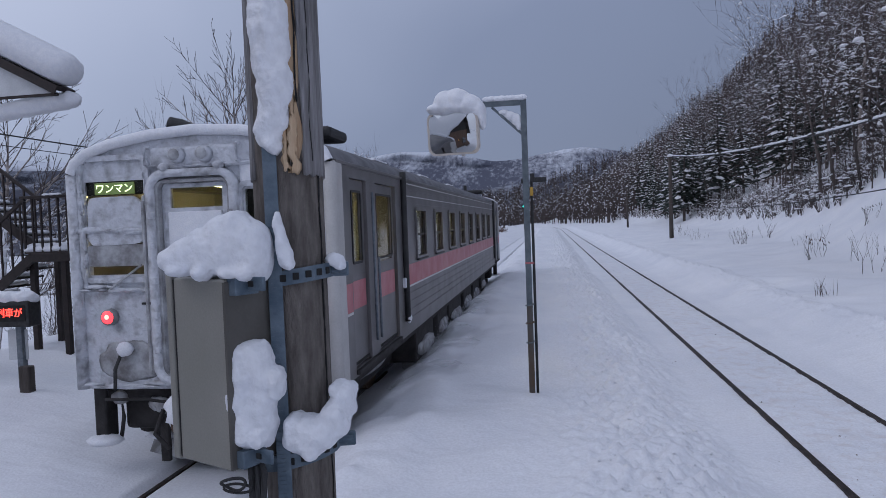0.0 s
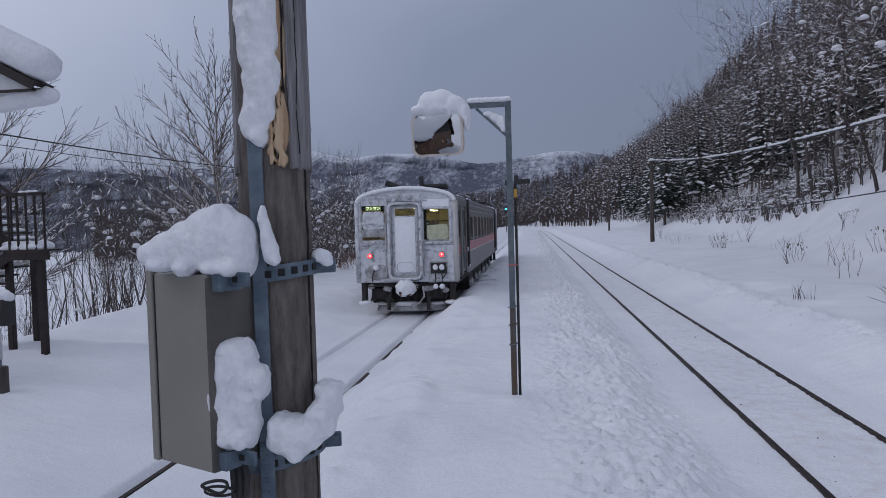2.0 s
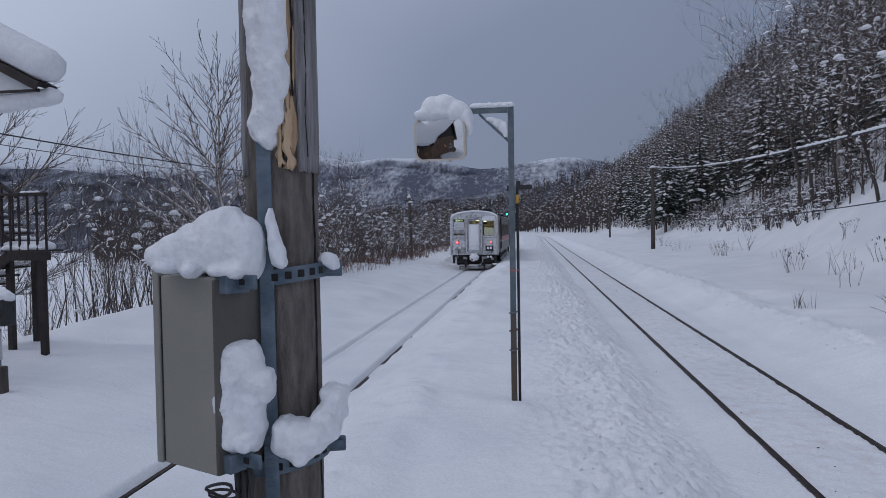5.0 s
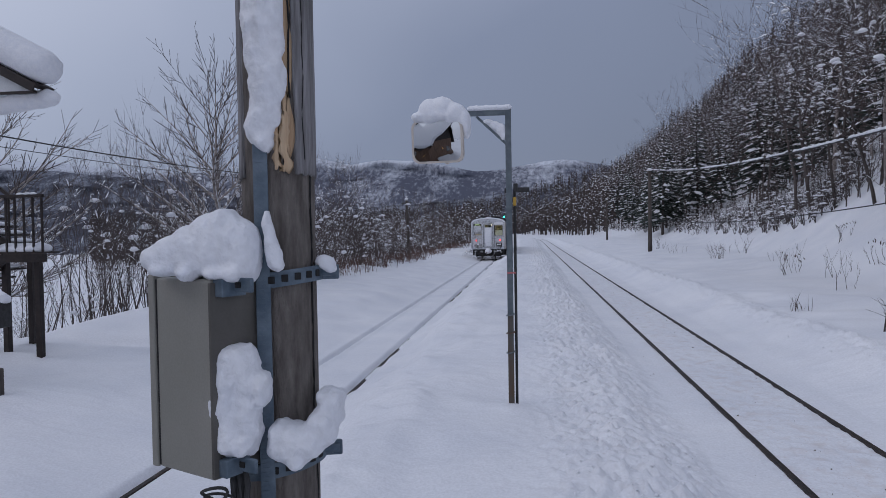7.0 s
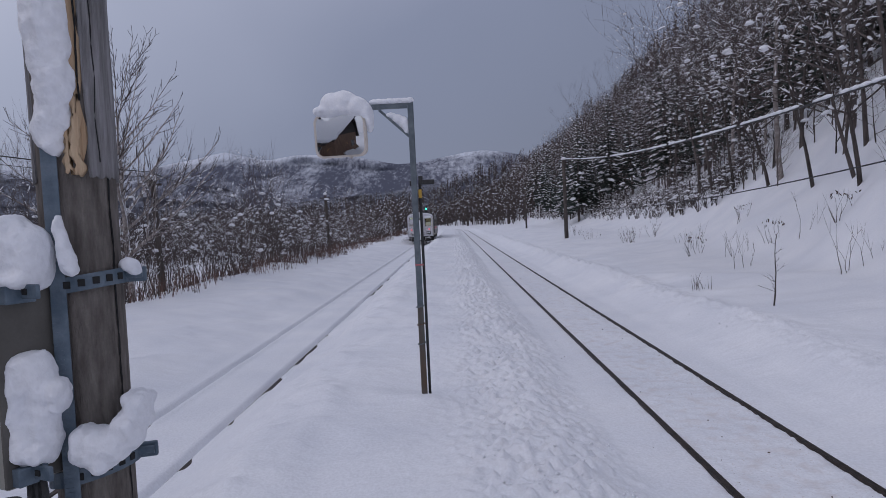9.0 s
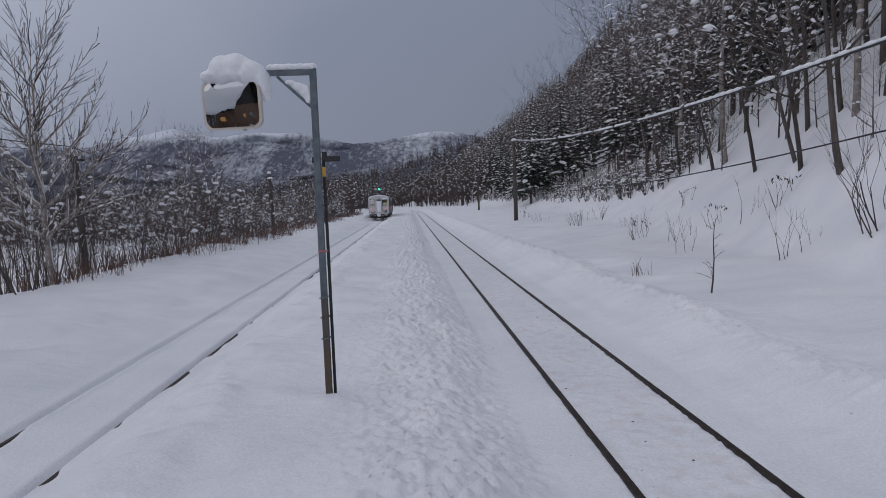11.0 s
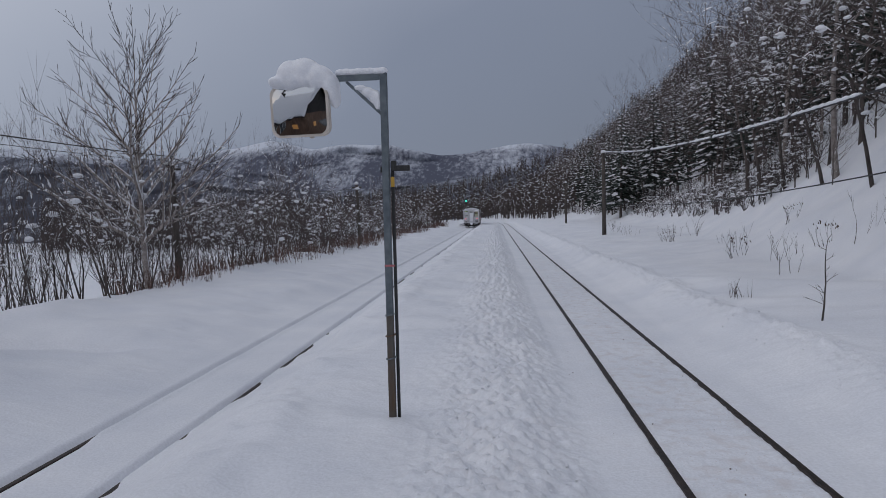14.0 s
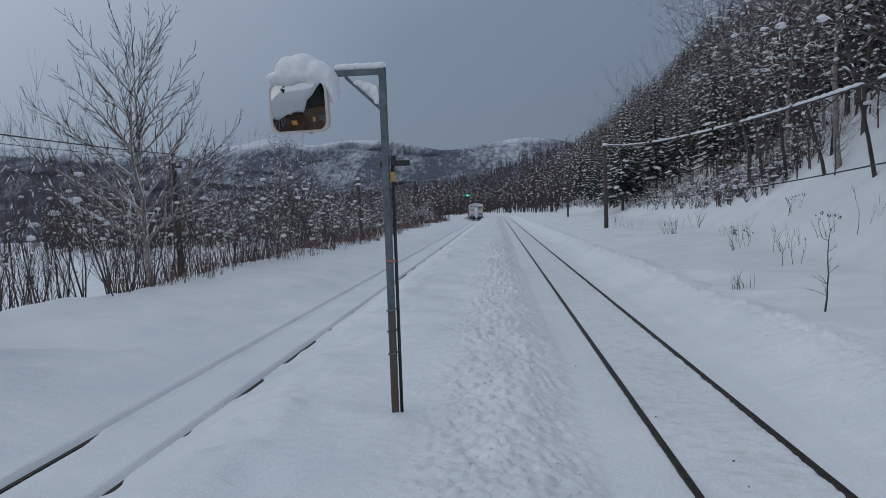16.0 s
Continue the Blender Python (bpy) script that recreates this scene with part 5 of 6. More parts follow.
RUSTPOLE = mat("rust_streaked_paint", (0.115, 0.125, 0.125), (0.11, 0.070, 0.045), 0.75, 0.2, 7, 0.3, 140, stretch=(1, 1, 0.25), dist=0.002)
mirror_post()
ms = thing("mirror_snow", "rounded pile of snow on mirror and bracket arm", "snow")
heap("snow_pile", [(-1.84, 7.95, 3.66, 0.125, 0.14), (-1.70, 7.95, 3.68, 0.155, 0.14), (-1.56, 7.95, 3.62, 0.14, 0.13), (-1.45, 7.97, 3.55, 0.08, 0.12), (-1.415, 7.98, 3.46, 0.045, 0.11), (-1.97, 7.95, 3.60, 0.085, 0.055), (-1.75, 7.95, 3.60, 0.24, 0.06)],
     ms, 0.17, 110, "", 0.014, 0.005, 0.06)
heap("snow_strip", [(-1.36 + 0.06 * k, 8.02, 3.692 + 0.004 * (k % 2), 0.05, 0.034) for k in range(8)], ms, 0.05, 120, "", 0.008, 0.004, 0.1)
heap("snow_wedge", [(-1.17, 8.02, 3.535, 0.06, 0.030), (-1.09, 8.02, 3.49, 0.06, 0.05), (-1.02, 8.02, 3.44, 0.055, 0.07), (-0.995, 8.02, 3.37, 0.035, 0.06)], ms, 0.035, 130, "", 0.008, 0.004, 0.1)


# ---- stairs, canopy and message board beyond the left track ----
def stairs():
    t = thing("steel_stairs", "dark brown steel stairs and landing with snowy deck", "staircase")
    for x, y, top in ((-8.93, 10.5, 1.9), (-9.62, 10.6, 1.9), (-9.75, 11.35, 1.9)):
        part("leg", box((x, y, top / 2 - 0.05), (0.10, 0.10, top + 0.1), 0.008), BROWNSTEEL, t)
    part("beam", box((-9.13, 10.45, 1.925), (0.76, 0.08, 0.15), 0.008), BROWNSTEEL, t)
    part("deck", box((-9.2, 10.62, 2.01), (0.86, 0.40, 0.03), 0.004), BROWNSTEEL, t)
    for k in range(6):
        x = -8.80 - 0.165 * k
        part("baluster", box((x, 10.45, 2.48), (0.032, 0.032, 0.96), 0.004), BROWNSTEEL, t)
    part("handrail", box((-9.22, 10.45, 2.965), (0.92, 0.06, 0.05), 0.006), BROWNSTEEL, t)
    for y0, s in ((10.45, -1), (10.8, 1)):
        # lower flight falls away from the landing, upper flight climbs beyond it
        a, b = Vector((-9.5, y0, 1.94)), Vector((-10.9, y0, 1.94 + s * 1.05))
        part("stringer", box((a + b) / 2, (0.06, 0.16, (b - a).length), 0.006, (b - a).to_track_quat("Z", "Y").to_matrix().to_4x4()), BROWNSTEEL, t)
        a2, b2 = a + Vector((-0.1, 0, 1.0)), b + Vector((-0.1, 0, 1.0))
        part("handrail", box((a2 + b2) / 2, (0.05, 0.06, (b2 - a2).length), 0.006, (b2 - a2).to_track_quat("Z", "Y").to_matrix().to_4x4()), BROWNSTEEL, t)
        for k in range(7):
            p = a.lerp(b, (k + 0.5) / 7)
            part("baluster", box(p + Vector((-0.1, 0, 0.5)), (0.03, 0.03, 1.0), 0.004), BROWNSTEEL, t)
            part("tread", box(p + Vector((0, 0.35, 0)), (0.24, 0.7, 0.03), 0.004), BROWNSTEEL, t)
            part("tread_snow", lump(p + Vector((0, 0.35, 0.05)), (0.12, 0.34, 0.05), k, 0.15, 2), SNOW, t, smooth=True)
    heap("deck_snow", [(-8.98 - 0.15 * k, 10.62, 2.07, 0.16, 0.10) for k in range(5)], t, 0.2, 140, "deep snow on the landing", 0.03, 0.03)
    heap("rail_snow", [(-8.95 - 0.12 * k, 10.45, 3.00, 0.07, 0.025) for k in range(3)], t, 0.04, 150, "", 0.012, 0.006)
    return t


stairs()
SOFFIT = mat("white_soffit_boards", (0.62, 0.64, 0.66), (0.72, 0.74, 0.76), 0.6, 0, 5, 0.1, 60)


def canopy():
    t = thing("canopy_roof", "dark-edged gable roof end under a thick rounded snow load", "roof")
    x0, z0, run, rise, y0, y1 = -6.93, 4.17, 3.4, 1.78, 8.0, 8.35
    ang = math.atan2(rise, run)
    c = Vector((x0 - run / 2, (y0 + y1) / 2, z0 + rise / 2))
    ln = math.hypot(run, rise)
    rot = Matrix.Rotation(ang, 4, "Y")
    part("roof_deck", box(c + Vector((0, 0, 0.03)), (ln, y1 - y0, 0.06), 0.004, rot), BROWNSTEEL, t)
    part("verge_board", box(c + Vector((0, -(y1 - y0) / 2 - 0.012, 0.0)), (ln, 0.022, 0.11), 0.003, rot), BROWNSTEEL, t)
    tri = [(x0 - 0.04, z0 - 0.02), (x0 - run, z0 + rise - 0.02), (x0 - run, z0 - 0.05)]
    g = part("gable_boarding", extrude_poly(tri, 0.04), SOFFIT, t)
    g.location = (0, y0 + 0.10, 0)
    part("tie_board", box((x0 - run / 2, y0 + 0.02, z0 - 0.045), (run, 0.03, 0.035), 0.003), BROWNSTEEL, t)
    part("support", box((x0 - run, (y0 + y1) / 2, 2.0), (0.3, 1.0, 4.4), 0.01), SOFFIT, t)
    part("roof_snow", box(c + Vector((0.06, 0.0, 0.27)), (ln + 0.22, y1 - y0 + 0.16, 0.44), 0.19, rot), SNOW, t, "thick rounded snow load curling over the eave", True)
    heap("eave_snow", [(x0 + 0.0 - 0.12 * k, y0 + 0.22, z0 - 0.09 - 0.012 * k, 0.16, 0.11) for k in range(12)], t, 0.12, 170, "", 0.03, 0.012)
    return t


canopy()
LEDRED = mat("red_led_glow", (0.2, 0.01, 0.01), (0.2, 0.01, 0.01), 0.5, 0, 5, 0, 50, emit=(1.0, 0.05, 0.03), estr=5)


def text_part(body, size, m, material, parent, name="lettering", label=""):
    cu = bpy.data.curves.new(name, "FONT")
    cu.body, cu.size, cu.align_x, cu.align_y, cu.extrude = body, size, "CENTER", "CENTER", 0.002
    cu.materials.append(material)
    ob = new(name, cu)
    ob.parent = parent
    ob.matrix_basis = m
    return tagged(ob, label) if label else ob


def message_board():
    t = thing("message_board", "black LED message board with red characters and a snow cap", "sign")
    x, y, z = -8.35, 8.3, 1.24
    part("housing", box((x, y, z), (1.3, 0.22, 0.36), 0.02), BLACK, t)
    part("display", box((x, y - 0.113, z + 0.01), (1.2, 0.006, 0.22), 0.002), DARKGAP, t)
    text_part("列車が", 0.135, pose(x + 0.36, y - 0.119, z + 0.01, 90, 0, 0), LEDRED, t, "lettering", "glowing red characters")
    heap("snow_cap", [(x - 0.5 + 0.2 * k, y, z + 0.21, 0.19, 0.09) for k in range(6)], t, 0.13, 180, "", 0.018, 0.012)
    part("post", box((x + 0.42, y, 0.55), (0.09, 0.09, 1.1), 0.008), GALV, t)
    part("stub_post", box((-7.66, 8.05, 0.25), (0.16, 0.12, 0.62), 0.02), OLDPOLE, t, "snow-spattered wooden stub")
    part("notice_plate", box((x + 0.35, y + 0.02, 0.80), (0.30, 0.02, 0.42), 0.006), SOFFIT, t)
    return t


message_board()

# ---- station house behind, seen in the mirror ----
TIMBER = mat("brown_timber_boards", (0.10, 0.055, 0.035), (0.19, 0.115, 0.075), 0.8, 0, 5, 0.4, 50, stretch=(1, 1, 0.2))
WARMGLOW = mat("lit_window", (0.5, 0.3, 0.1), (0.5, 0.3, 0.1), 0.3, 0, 2, 0, 20, emit=(1.0, 0.42, 0.10), estr=0.22)
GREYGLASS = mat("dark_window_glass", (0.05, 0.055, 0.06), (0.09, 0.10, 0.11), 0.15, 0, 2, 0, 20)
BLACKBOARD = mat("black_gable_boards", (0.012, 0.011, 0.011), (0.03, 0.027, 0.026), 0.85, 0, 6, 0.3, 40)


def station_house():
    t = thing("station_house", "brown timber station house with black gable and snowy roof", "house", m=pose(-10.6, -2.6, 0.0, 0, 0, 0))
    L, W, H, R = 7.6, 8.0, 2.9, 3.3
    part("foundation", box((0, 0, -0.1), (L, W, 0.7)), SOFFIT, t)
    part("wall", box((0, W / 2 - 0.1, H / 2 + 0.2), (L, 0.2, H)), TIMBER, t)
    part("wall", box((0, -W / 2 + 0.1, H / 2 + 0.2), (L, 0.2, H)), TIMBER, t)
    part("wall", box((L / 2 - 0.1, 0, H / 2 + 0.2), (0.2, W - 0.4, H)), TIMBER, t)
    part("wall", box((-L / 2 + 0.1, 0, H / 2 + 0.2), (0.2, W - 0.4, H)), TIMBER, t)
    for s in (-1, 1):
        g = part("gable", extrude_poly([(-W / 2, H + 0.2), (W / 2, H + 0.2), (0, H + R + 0.1)], 0.2, "x"), BLACKBOARD, t)
        g.location = (s * (L / 2 - 0.1), 0, 0)
        a, b = Vector((0, 0, H + R + 0.25)), Vector((0, s * (W / 2 + 0.7), H + 0.25 - 0.7 * R / (W / 2)))
        rot = Matrix.Rotation(-s * math.atan2(R, W / 2), 4, "X")
        ln = (b - a).length
        part("roof", box((a + b) / 2, (L + 1.2, ln, 0.12), 0.01, rot), BROWNSTEEL, t)
        part("roof_snow", box((a + b) / 2 + Vector((0, 0, 0.24)), (L + 1.3, ln + 0.1, 0.34), 0.12, rot), SNOW, t, "smooth deep snow on the roof", True)
    part("chimney", box((-2.0, 0.9, H + R + 0.4), (0.55, 0.55, 1.3), 0.02), BLACKBOARD, t)
    for x in (-2.6, -0.2):
        w = part("window", box((x, W / 2 + 0.02, 1.75), (1.5, 0.06, 1.1), 0.01), GREYGLASS, t)
        for dx in (-0.75, 0, 0.75):
            part("window_bar", box((x + dx, W / 2 + 0.06, 1.75), (0.06, 0.05, 1.2)), SOFFIT, t)
    part("window", box((L / 2 + 0.02, 1.6, 1.7), (0.06, 0.6, 0.5), 0.01), WARMGLOW, t, "window glowing warm from inside")
    part("window", box((L / 2 + 0.02, -1.4, 1.7), (0.06, 1.8, 1.2), 0.01), GREYGLASS, t)
    part("door", box((2.6, W / 2 + 0.03, 1.25), (0.5, 0.06, 0.6), 0.01), WARMGLOW, t, "lit doorway")
    return t


station_house()


# ---- far signal ----
def signal():
    t = thing("railway_signal", "colour-light signal showing green beside the line", "signal")
    x, y = -6.3, 152.0
    z = gz(x, y)
    part("mast", rod((x, y, z - 0.3), (x, y, 5.6), 0.09, seg=8), OLDPOLE, t)
    part("head", box((x, y - 0.1, 5.1), (0.5, 0.15, 1.2), 0.05), BLACK, t)
    part("lamp", rod((x, y - 0.18, 5.25), (x, y - 0.20, 5.25), 0.20, seg=16), mat("green_signal_glow", (0.02, 0.3, 0.15), (0.02, 0.3, 0.15), 0.4, 0, 3, 0, 20, emit=(0.05, 1.0, 0.55), estr=4), t, "lit green lens")
    return t


signal()


# ---- the diesel railcar ----
STEEL = mat("grey_bodyside", (0.135, 0.128, 0.130), (0.205, 0.195, 0.20), 0.42, 0.35, 2.0, 0.06, 60, dist=0.004)
FROST = mat("frosted_white_end", (0.36, 0.365, 0.385), (0.68, 0.70, 0.745), 0.8, 0, 7.0, 0.9, 22, dist=0.03, spread=(0.30, 0.52))
DIRTYFROST = mat("dirty_frost", (0.22, 0.215, 0.215), (0.52, 0.53, 0.55), 0.8, 0, 5, 0.5, 40, dist=0.01)
ROOFGREY = mat("dark_roof", (0.11, 0.11, 0.12), (0.20, 0.20, 0.215), 0.7, 0.1, 3, 0.2, 40)
REDBAND = mat("red_waist_band", (0.46, 0.105, 0.13), (0.53, 0.20, 0.225), 0.45, 0.1, 3, 0.05, 60)
WHITELINE = mat("white_line", (0.62, 0.62, 0.63), (0.7, 0.7, 0.7), 0.5, 0, 5, 0, 60)
UNDER = mat("underframe_black", (0.02, 0.019, 0.019), (0.05, 0.045, 0.045), 0.85, 0.1, 6, 0.4, 40)
PALE = mat("pale_corner_paint", (0.46, 0.45, 0.44), (0.56, 0.55, 0.54), 0.5, 0, 3, 0.1, 60)
GASKET = mat("black_gasket", (0.02, 0.02, 0.021), (0.04, 0.04, 0.04), 0.6, 0, 6, 0.1, 60)
CABIN = mat("cabin_lining", (0.42, 0.40, 0.30), (0.50, 0.48, 0.38), 0.7, 0, 3, 0, 60)
SEATBLUE = mat("seat_moquette", (0.06, 0.07, 0.14), (0.10, 0.11, 0.2), 0.9, 0, 9, 0, 90)
TUBELIGHT = mat("cabin_tube_light", (0.9, 0.8, 0.5), (0.9, 0.8, 0.5), 0.5, 0, 3, 0, 50, emit=(1.0, 0.80, 0.36), estr=13)
TAILRED = mat("tail_lamp_glow", (0.6, 0.02, 0.02), (0.6, 0.02, 0.02), 0.3, 0, 3, 0, 50, emit=(1.0, 0.03, 0.035), estr=4)
TAILCORE = mat("tail_lamp_core", (0.9, 0.3, 0.2), (0.9, 0.3, 0.2), 0.3, 0, 3, 0, 50, emit=(1.0, 0.16, 0.12), estr=6)
SIGNGREEN = mat("sign_lettering_glow", (0.7, 0.9, 0.5), (0.7, 0.9, 0.5), 0.5, 0, 3, 0, 50, emit=(0.86, 1.0, 0.52), estr=2.2)
SIGNBOX = mat("lit_sign_glass", (0.05, 0.09, 0.04), (0.06, 0.1, 0.05), 0.3, 0, 3, 0, 50, emit=(0.45, 0.62, 0.16), estr=0.2)
# frost with a faint yellow-green emission in place of cabin light shining through
GLOWFROST = mat("glowing_window_frost", (0.34, 0.36, 0.27), (0.46, 0.48, 0.38), 0.6, 0, 9, 0.3, 60, emit=(0.75, 0.8, 0.35), estr=0.05)
GLASS = bpy.data.materials.new("window_glass")
GLASS.use_nodes = True
gb = GLASS.node_tree.nodes["Principled BSDF"]
gb.inputs["Transmission Weight"].default_value, gb.inputs["Roughness"].default_value, gb.inputs["IOR"].default_value = 1.0, 0.03, 1.2
gb.inputs["Base Color"].default_value = (0.72, 0.75, 0.68, 1)


def holed_wall(us, vs, holes, put, thick):
    """A wall in cells between grid lines us and vs; holes are (u0, v0, u1, v1). put(u, v, d) gives the place, d being depth."""
    us = sorted(set(us) | {h[0] for h in holes} | {h[2] for h in holes})
    vs = sorted(set(vs) | {h[1] for h in holes} | {h[3] for h in holes})
    bm = bmesh.new()
    grid = {}

    def vert(i, j, k):
        if (i, j, k) not in grid:
            grid[(i, j, k)] = bm.verts.new(put(us[i], vs[j], thick * k))
        return grid[(i, j, k)]

    def solid(i, j):
        if i < 0 or j < 0 or i >= len(us) - 1 or j >= len(vs) - 1:
            return False
        u, v = (us[i] + us[i + 1]) / 2, (vs[j] + vs[j + 1]) / 2
        return not any(h[0] < u < h[2] and h[1] < v < h[3] for h in holes)

    for i in range(len(us) - 1):
        for j in range(len(vs) - 1):
            if not solid(i, j):
                continue
            for k in (0, 1):
                bm.faces.new([vert(a, b, k) for a, b in ((i, j), (i + 1, j), (i + 1, j + 1), (i, j + 1))])
            for di, dj, e in ((-1, 0, ((i, j), (i, j + 1))), (1, 0, ((i + 1, j), (i + 1, j + 1))), (0, -1, ((i, j), (i + 1, j))), (0, 1, ((i, j + 1), (i + 1, j + 1)))):
                if not solid(i + di, j + dj):
                    (a, b), (c, d) = e
                    bm.faces.new((vert(a, b, 0), vert(c, d, 0), vert(c, d, 1), vert(a, b, 1)))
    return bm


HW, LEN, Z0, ZS = 1.42, 20.9, 0.98, 3.22
ROOFLINE = [(1.42, 3.22), (1.37, 3.32), (1.24, 3.41), (0.95, 3.50), (0.5, 3.57), (0.0, 3.60)]
ROOFLINE = ROOFLINE + [(-x, z) for x, z in ROOFLINE[-2::-1]]
FACEPLATE_TOP = [(x * 0.985, z - 0.02) for x, z in ROOFLINE]
TRAIN = thing("diesel_railcar", "grey diesel railcar with red band, its end plastered with snow", "train")


def at(ob, x, y, z, rz=0.0):
    ob.location, ob.rotation_euler = (x, y, z), (0, 0, radians(rz))
    return ob


def railcar_body(t):
    wins = [(3.95 + 1.72 * k, 2.07, 4.72 + 1.72 * k, 2.78) for k in range(8)]
    doors = [(0.50, 1.06, 2.60, 3.08), (18.6, 1.06, 20.4, 3.08)]
    part("side_wall", holed_wall([0, LEN], [Z0, ZS], wins + doors, lambda u, v, d: (HW - d, u, v), 0.06), STEEL, t)
    part("side_wall", holed_wall([0, LEN], [Z0, ZS], wins, lambda u, v, d: (-HW + d, u, v), 0.06), STEEL, t)
    # waist band, in stretches between the doors, and its white lines
    for y0, y1 in ((0.06, 0.46), (3.12, 18.5), (20.45, LEN - 0.05)):
        part("waist_band", box((HW + 0.003, (y0 + y1) / 2, 1.83), (0.006, y1 - y0, 0.30), 0.001), REDBAND, t, "red painted band")
        part("band_line", box((HW + 0.004, (y0 + y1) / 2, 1.665), (0.006, y1 - y0, 0.026), 0.001), WHITELINE, t)
    for z in (1.20, 1.32, 1.44, 1.56, 2.88, 2.98, 3.08, 3.16):
        part("side_bead", box((HW + 0.006, (3.2 + 18.5) / 2, z), (0.012, 15.3, 0.016), 0.004), STEEL if z < 2.8 else WHITELINE if z in (2.98, 3.16) else STEEL, t)
    # roof
    bm = bmesh.new()
    ys = [0.0, 0.15, LEN - 0.15, LEN]
    rows = []
    for y in ys:
        k = 0.97 if y in (0.0, LEN) else 1.0
        rows.append([bm.verts.new((x, y, 3.2 + (z - 3.2) * (0.94 if k < 1 else 1))) for x, z in ROOFLINE])
    for a, b in zip(rows, rows[1:]):
        for i in range(len(ROOFLINE) - 1):
            bm.faces.new((a[i], a[i + 1], b[i + 1], b[i]))
    part("roof", bm, ROOFGREY, t, "dark grey arched roof", True)
    part("gutter", box((HW + 0.012, LEN / 2, 3.215), (0.03, LEN, 0.035), 0.006), STEEL, t)
    part("gutter", box((-HW - 0.012, LEN / 2, 3.215), (0.03, LEN, 0.035), 0.006), STEEL, t)
    part("roof_snow", box((0, LEN / 2, 3.595), (1.0, LEN - 0.6, 0.05), 0.02), SNOW, t, "thin snow along the roof")
    part("cabin_floor", box((0, LEN / 2, 1.05), (2 * HW - 0.14, LEN - 0.2, 0.08)), CABIN, t)
    part("cabin_ceiling", box((0, LEN / 2, 3.16), (2 * HW - 0.14, LEN - 0.2, 0.04)), CABIN, t)
    part("inner_lining", box((-HW + 0.09, LEN / 2, 2.95), (0.02, LEN - 0.3, 0.3)), CABIN, t)
    for y in (1.6, 5.0, 8.6, 12.2, 15.8, 19.0):
        part("tube_light", box((0.45, y, 3.12), (0.10, 1.5, 0.03), 0.01), TUBELIGHT, t)
        part("tube_light", box((-0.45, y, 3.12), (0.10, 1.5, 0.03), 0.01), TUBELIGHT, t)
    for k in range(9):
        for sx in (-1, 1):
            part("seat_back", box((sx * 0.85, 3.85 + 1.72 * k, 1.65), (0.95, 0.14, 1.1), 0.04), SEATBLUE, t)
    part("partition", box((-0.9, 2.9, 2.05), (0.9, 0.05, 2.1)), CABIN, t)
    part("partition", box((0.95, 2.9, 2.05), (0.8, 0.05, 2.1)), CABIN, t)
    for y0, z0, y1, z1 in wins:
        wf = at(part("side_window", frame_ring(y1 - y0 + 0.10, z1 - z0 + 0.10, 0.07, 0.05, 0.05), STEEL, t), HW + 0.006, (y0 + y1) / 2, (z0 + z1) / 2, 90)
        part("pane", box((0, 0.035, 0), (y1 - y0, 0.006, z1 - z0)), GLASS, wf).visible_shadow = False
        part("sash_bar", box((0, 0.012, -0.02), (y1 - y0, 0.02, 0.03), 0.004), GASKET, wf)
        part("sill", box((0, -0.02, -(z1 - z0) / 2 - 0.05), (y1 - y0 + 0.06, 0.04, 0.03), 0.006), GASKET, wf)
    # passenger doors: two leaves with tall windows
    for y0 in (0.50, 18.6):
        for k, (a, b) in enumerate(((0.02, 0.62), (1.04, 2.06))):
            lw = b - a
            d = at(part("side_door", holed_wall([-lw / 2, lw / 2], [-1.0, 1.0], [(-lw / 2 + 0.13, 0.12 if k == 0 else 0.06, lw / 2 - 0.13, 0.88)], lambda u, v, dd: (u, dd, v), 0.035), STEEL, t, "sliding door leaf"),
                   HW - 0.035, y0 + (a + b) / 2, 2.07, 90)
            part("pane", box((0, 0.02, 0.5 if k == 0 else 0.47), (lw - 0.24, 0.006, 0.82)), GLASS, d).visible_shadow = False
            part("gasket", frame_ring(lw - 0.22, 0.80, 0.05, 0.025, 0.012), GASKET, d).location = (0, -0.006, 0.49)
            part("red_patch", box((0, -0.004, -0.24), (lw - 0.06, 0.006, 0.30), 0.001), REDBAND, d)
            part("lower_bead", box((0, -0.006, -0.97), (lw - 0.02, 0.012, 0.03), 0.003), DARKGAP, d)
        part("door_post", box((HW - 0.02, y0 + 0.83, 2.07), (0.05, 0.40, 2.02), 0.006), STEEL, t)
        part("grab_rail", rod((HW + 0.05, y0 + 0.72, 1.25), (HW + 0.05, y0 + 0.72, 2.95), 0.016, seg=8), GALV, t, smooth=True)
        part("grab_rail", rod((HW + 0.05, y0 + 0.92, 1.25), (HW + 0.05, y0 + 0.92, 2.2), 0.016, seg=8), GALV, t, smooth=True)
        part("step", box((HW - 0.02, y0 + 1.05, 1.03), (0.12, 2.1, 0.05), 0.01), UNDER, t)
    part("drain_pipe", rod((HW + 0.03, 3.0, 1.2), (HW + 0.03, 3.0, 3.3), 0.045, seg=8), GASKET, t, "dark downpipe", True)
    part("drain_pipe", rod((HW + 0.03, 18.3, 1.2), (HW + 0.03, 18.3, 3.3), 0.045, seg=8), GASKET, t, "dark downpipe", True)
    part("side_lamp", box((HW + 0.02, 2.92, 1.75), (0.05, 0.07, 0.14), 0.01), SNOW, t)
    part("corner_post", box((HW - 0.005, 0.10, (Z0 + ZS) / 2), (0.05, 0.24, ZS - Z0), 0.02), PALE, t)
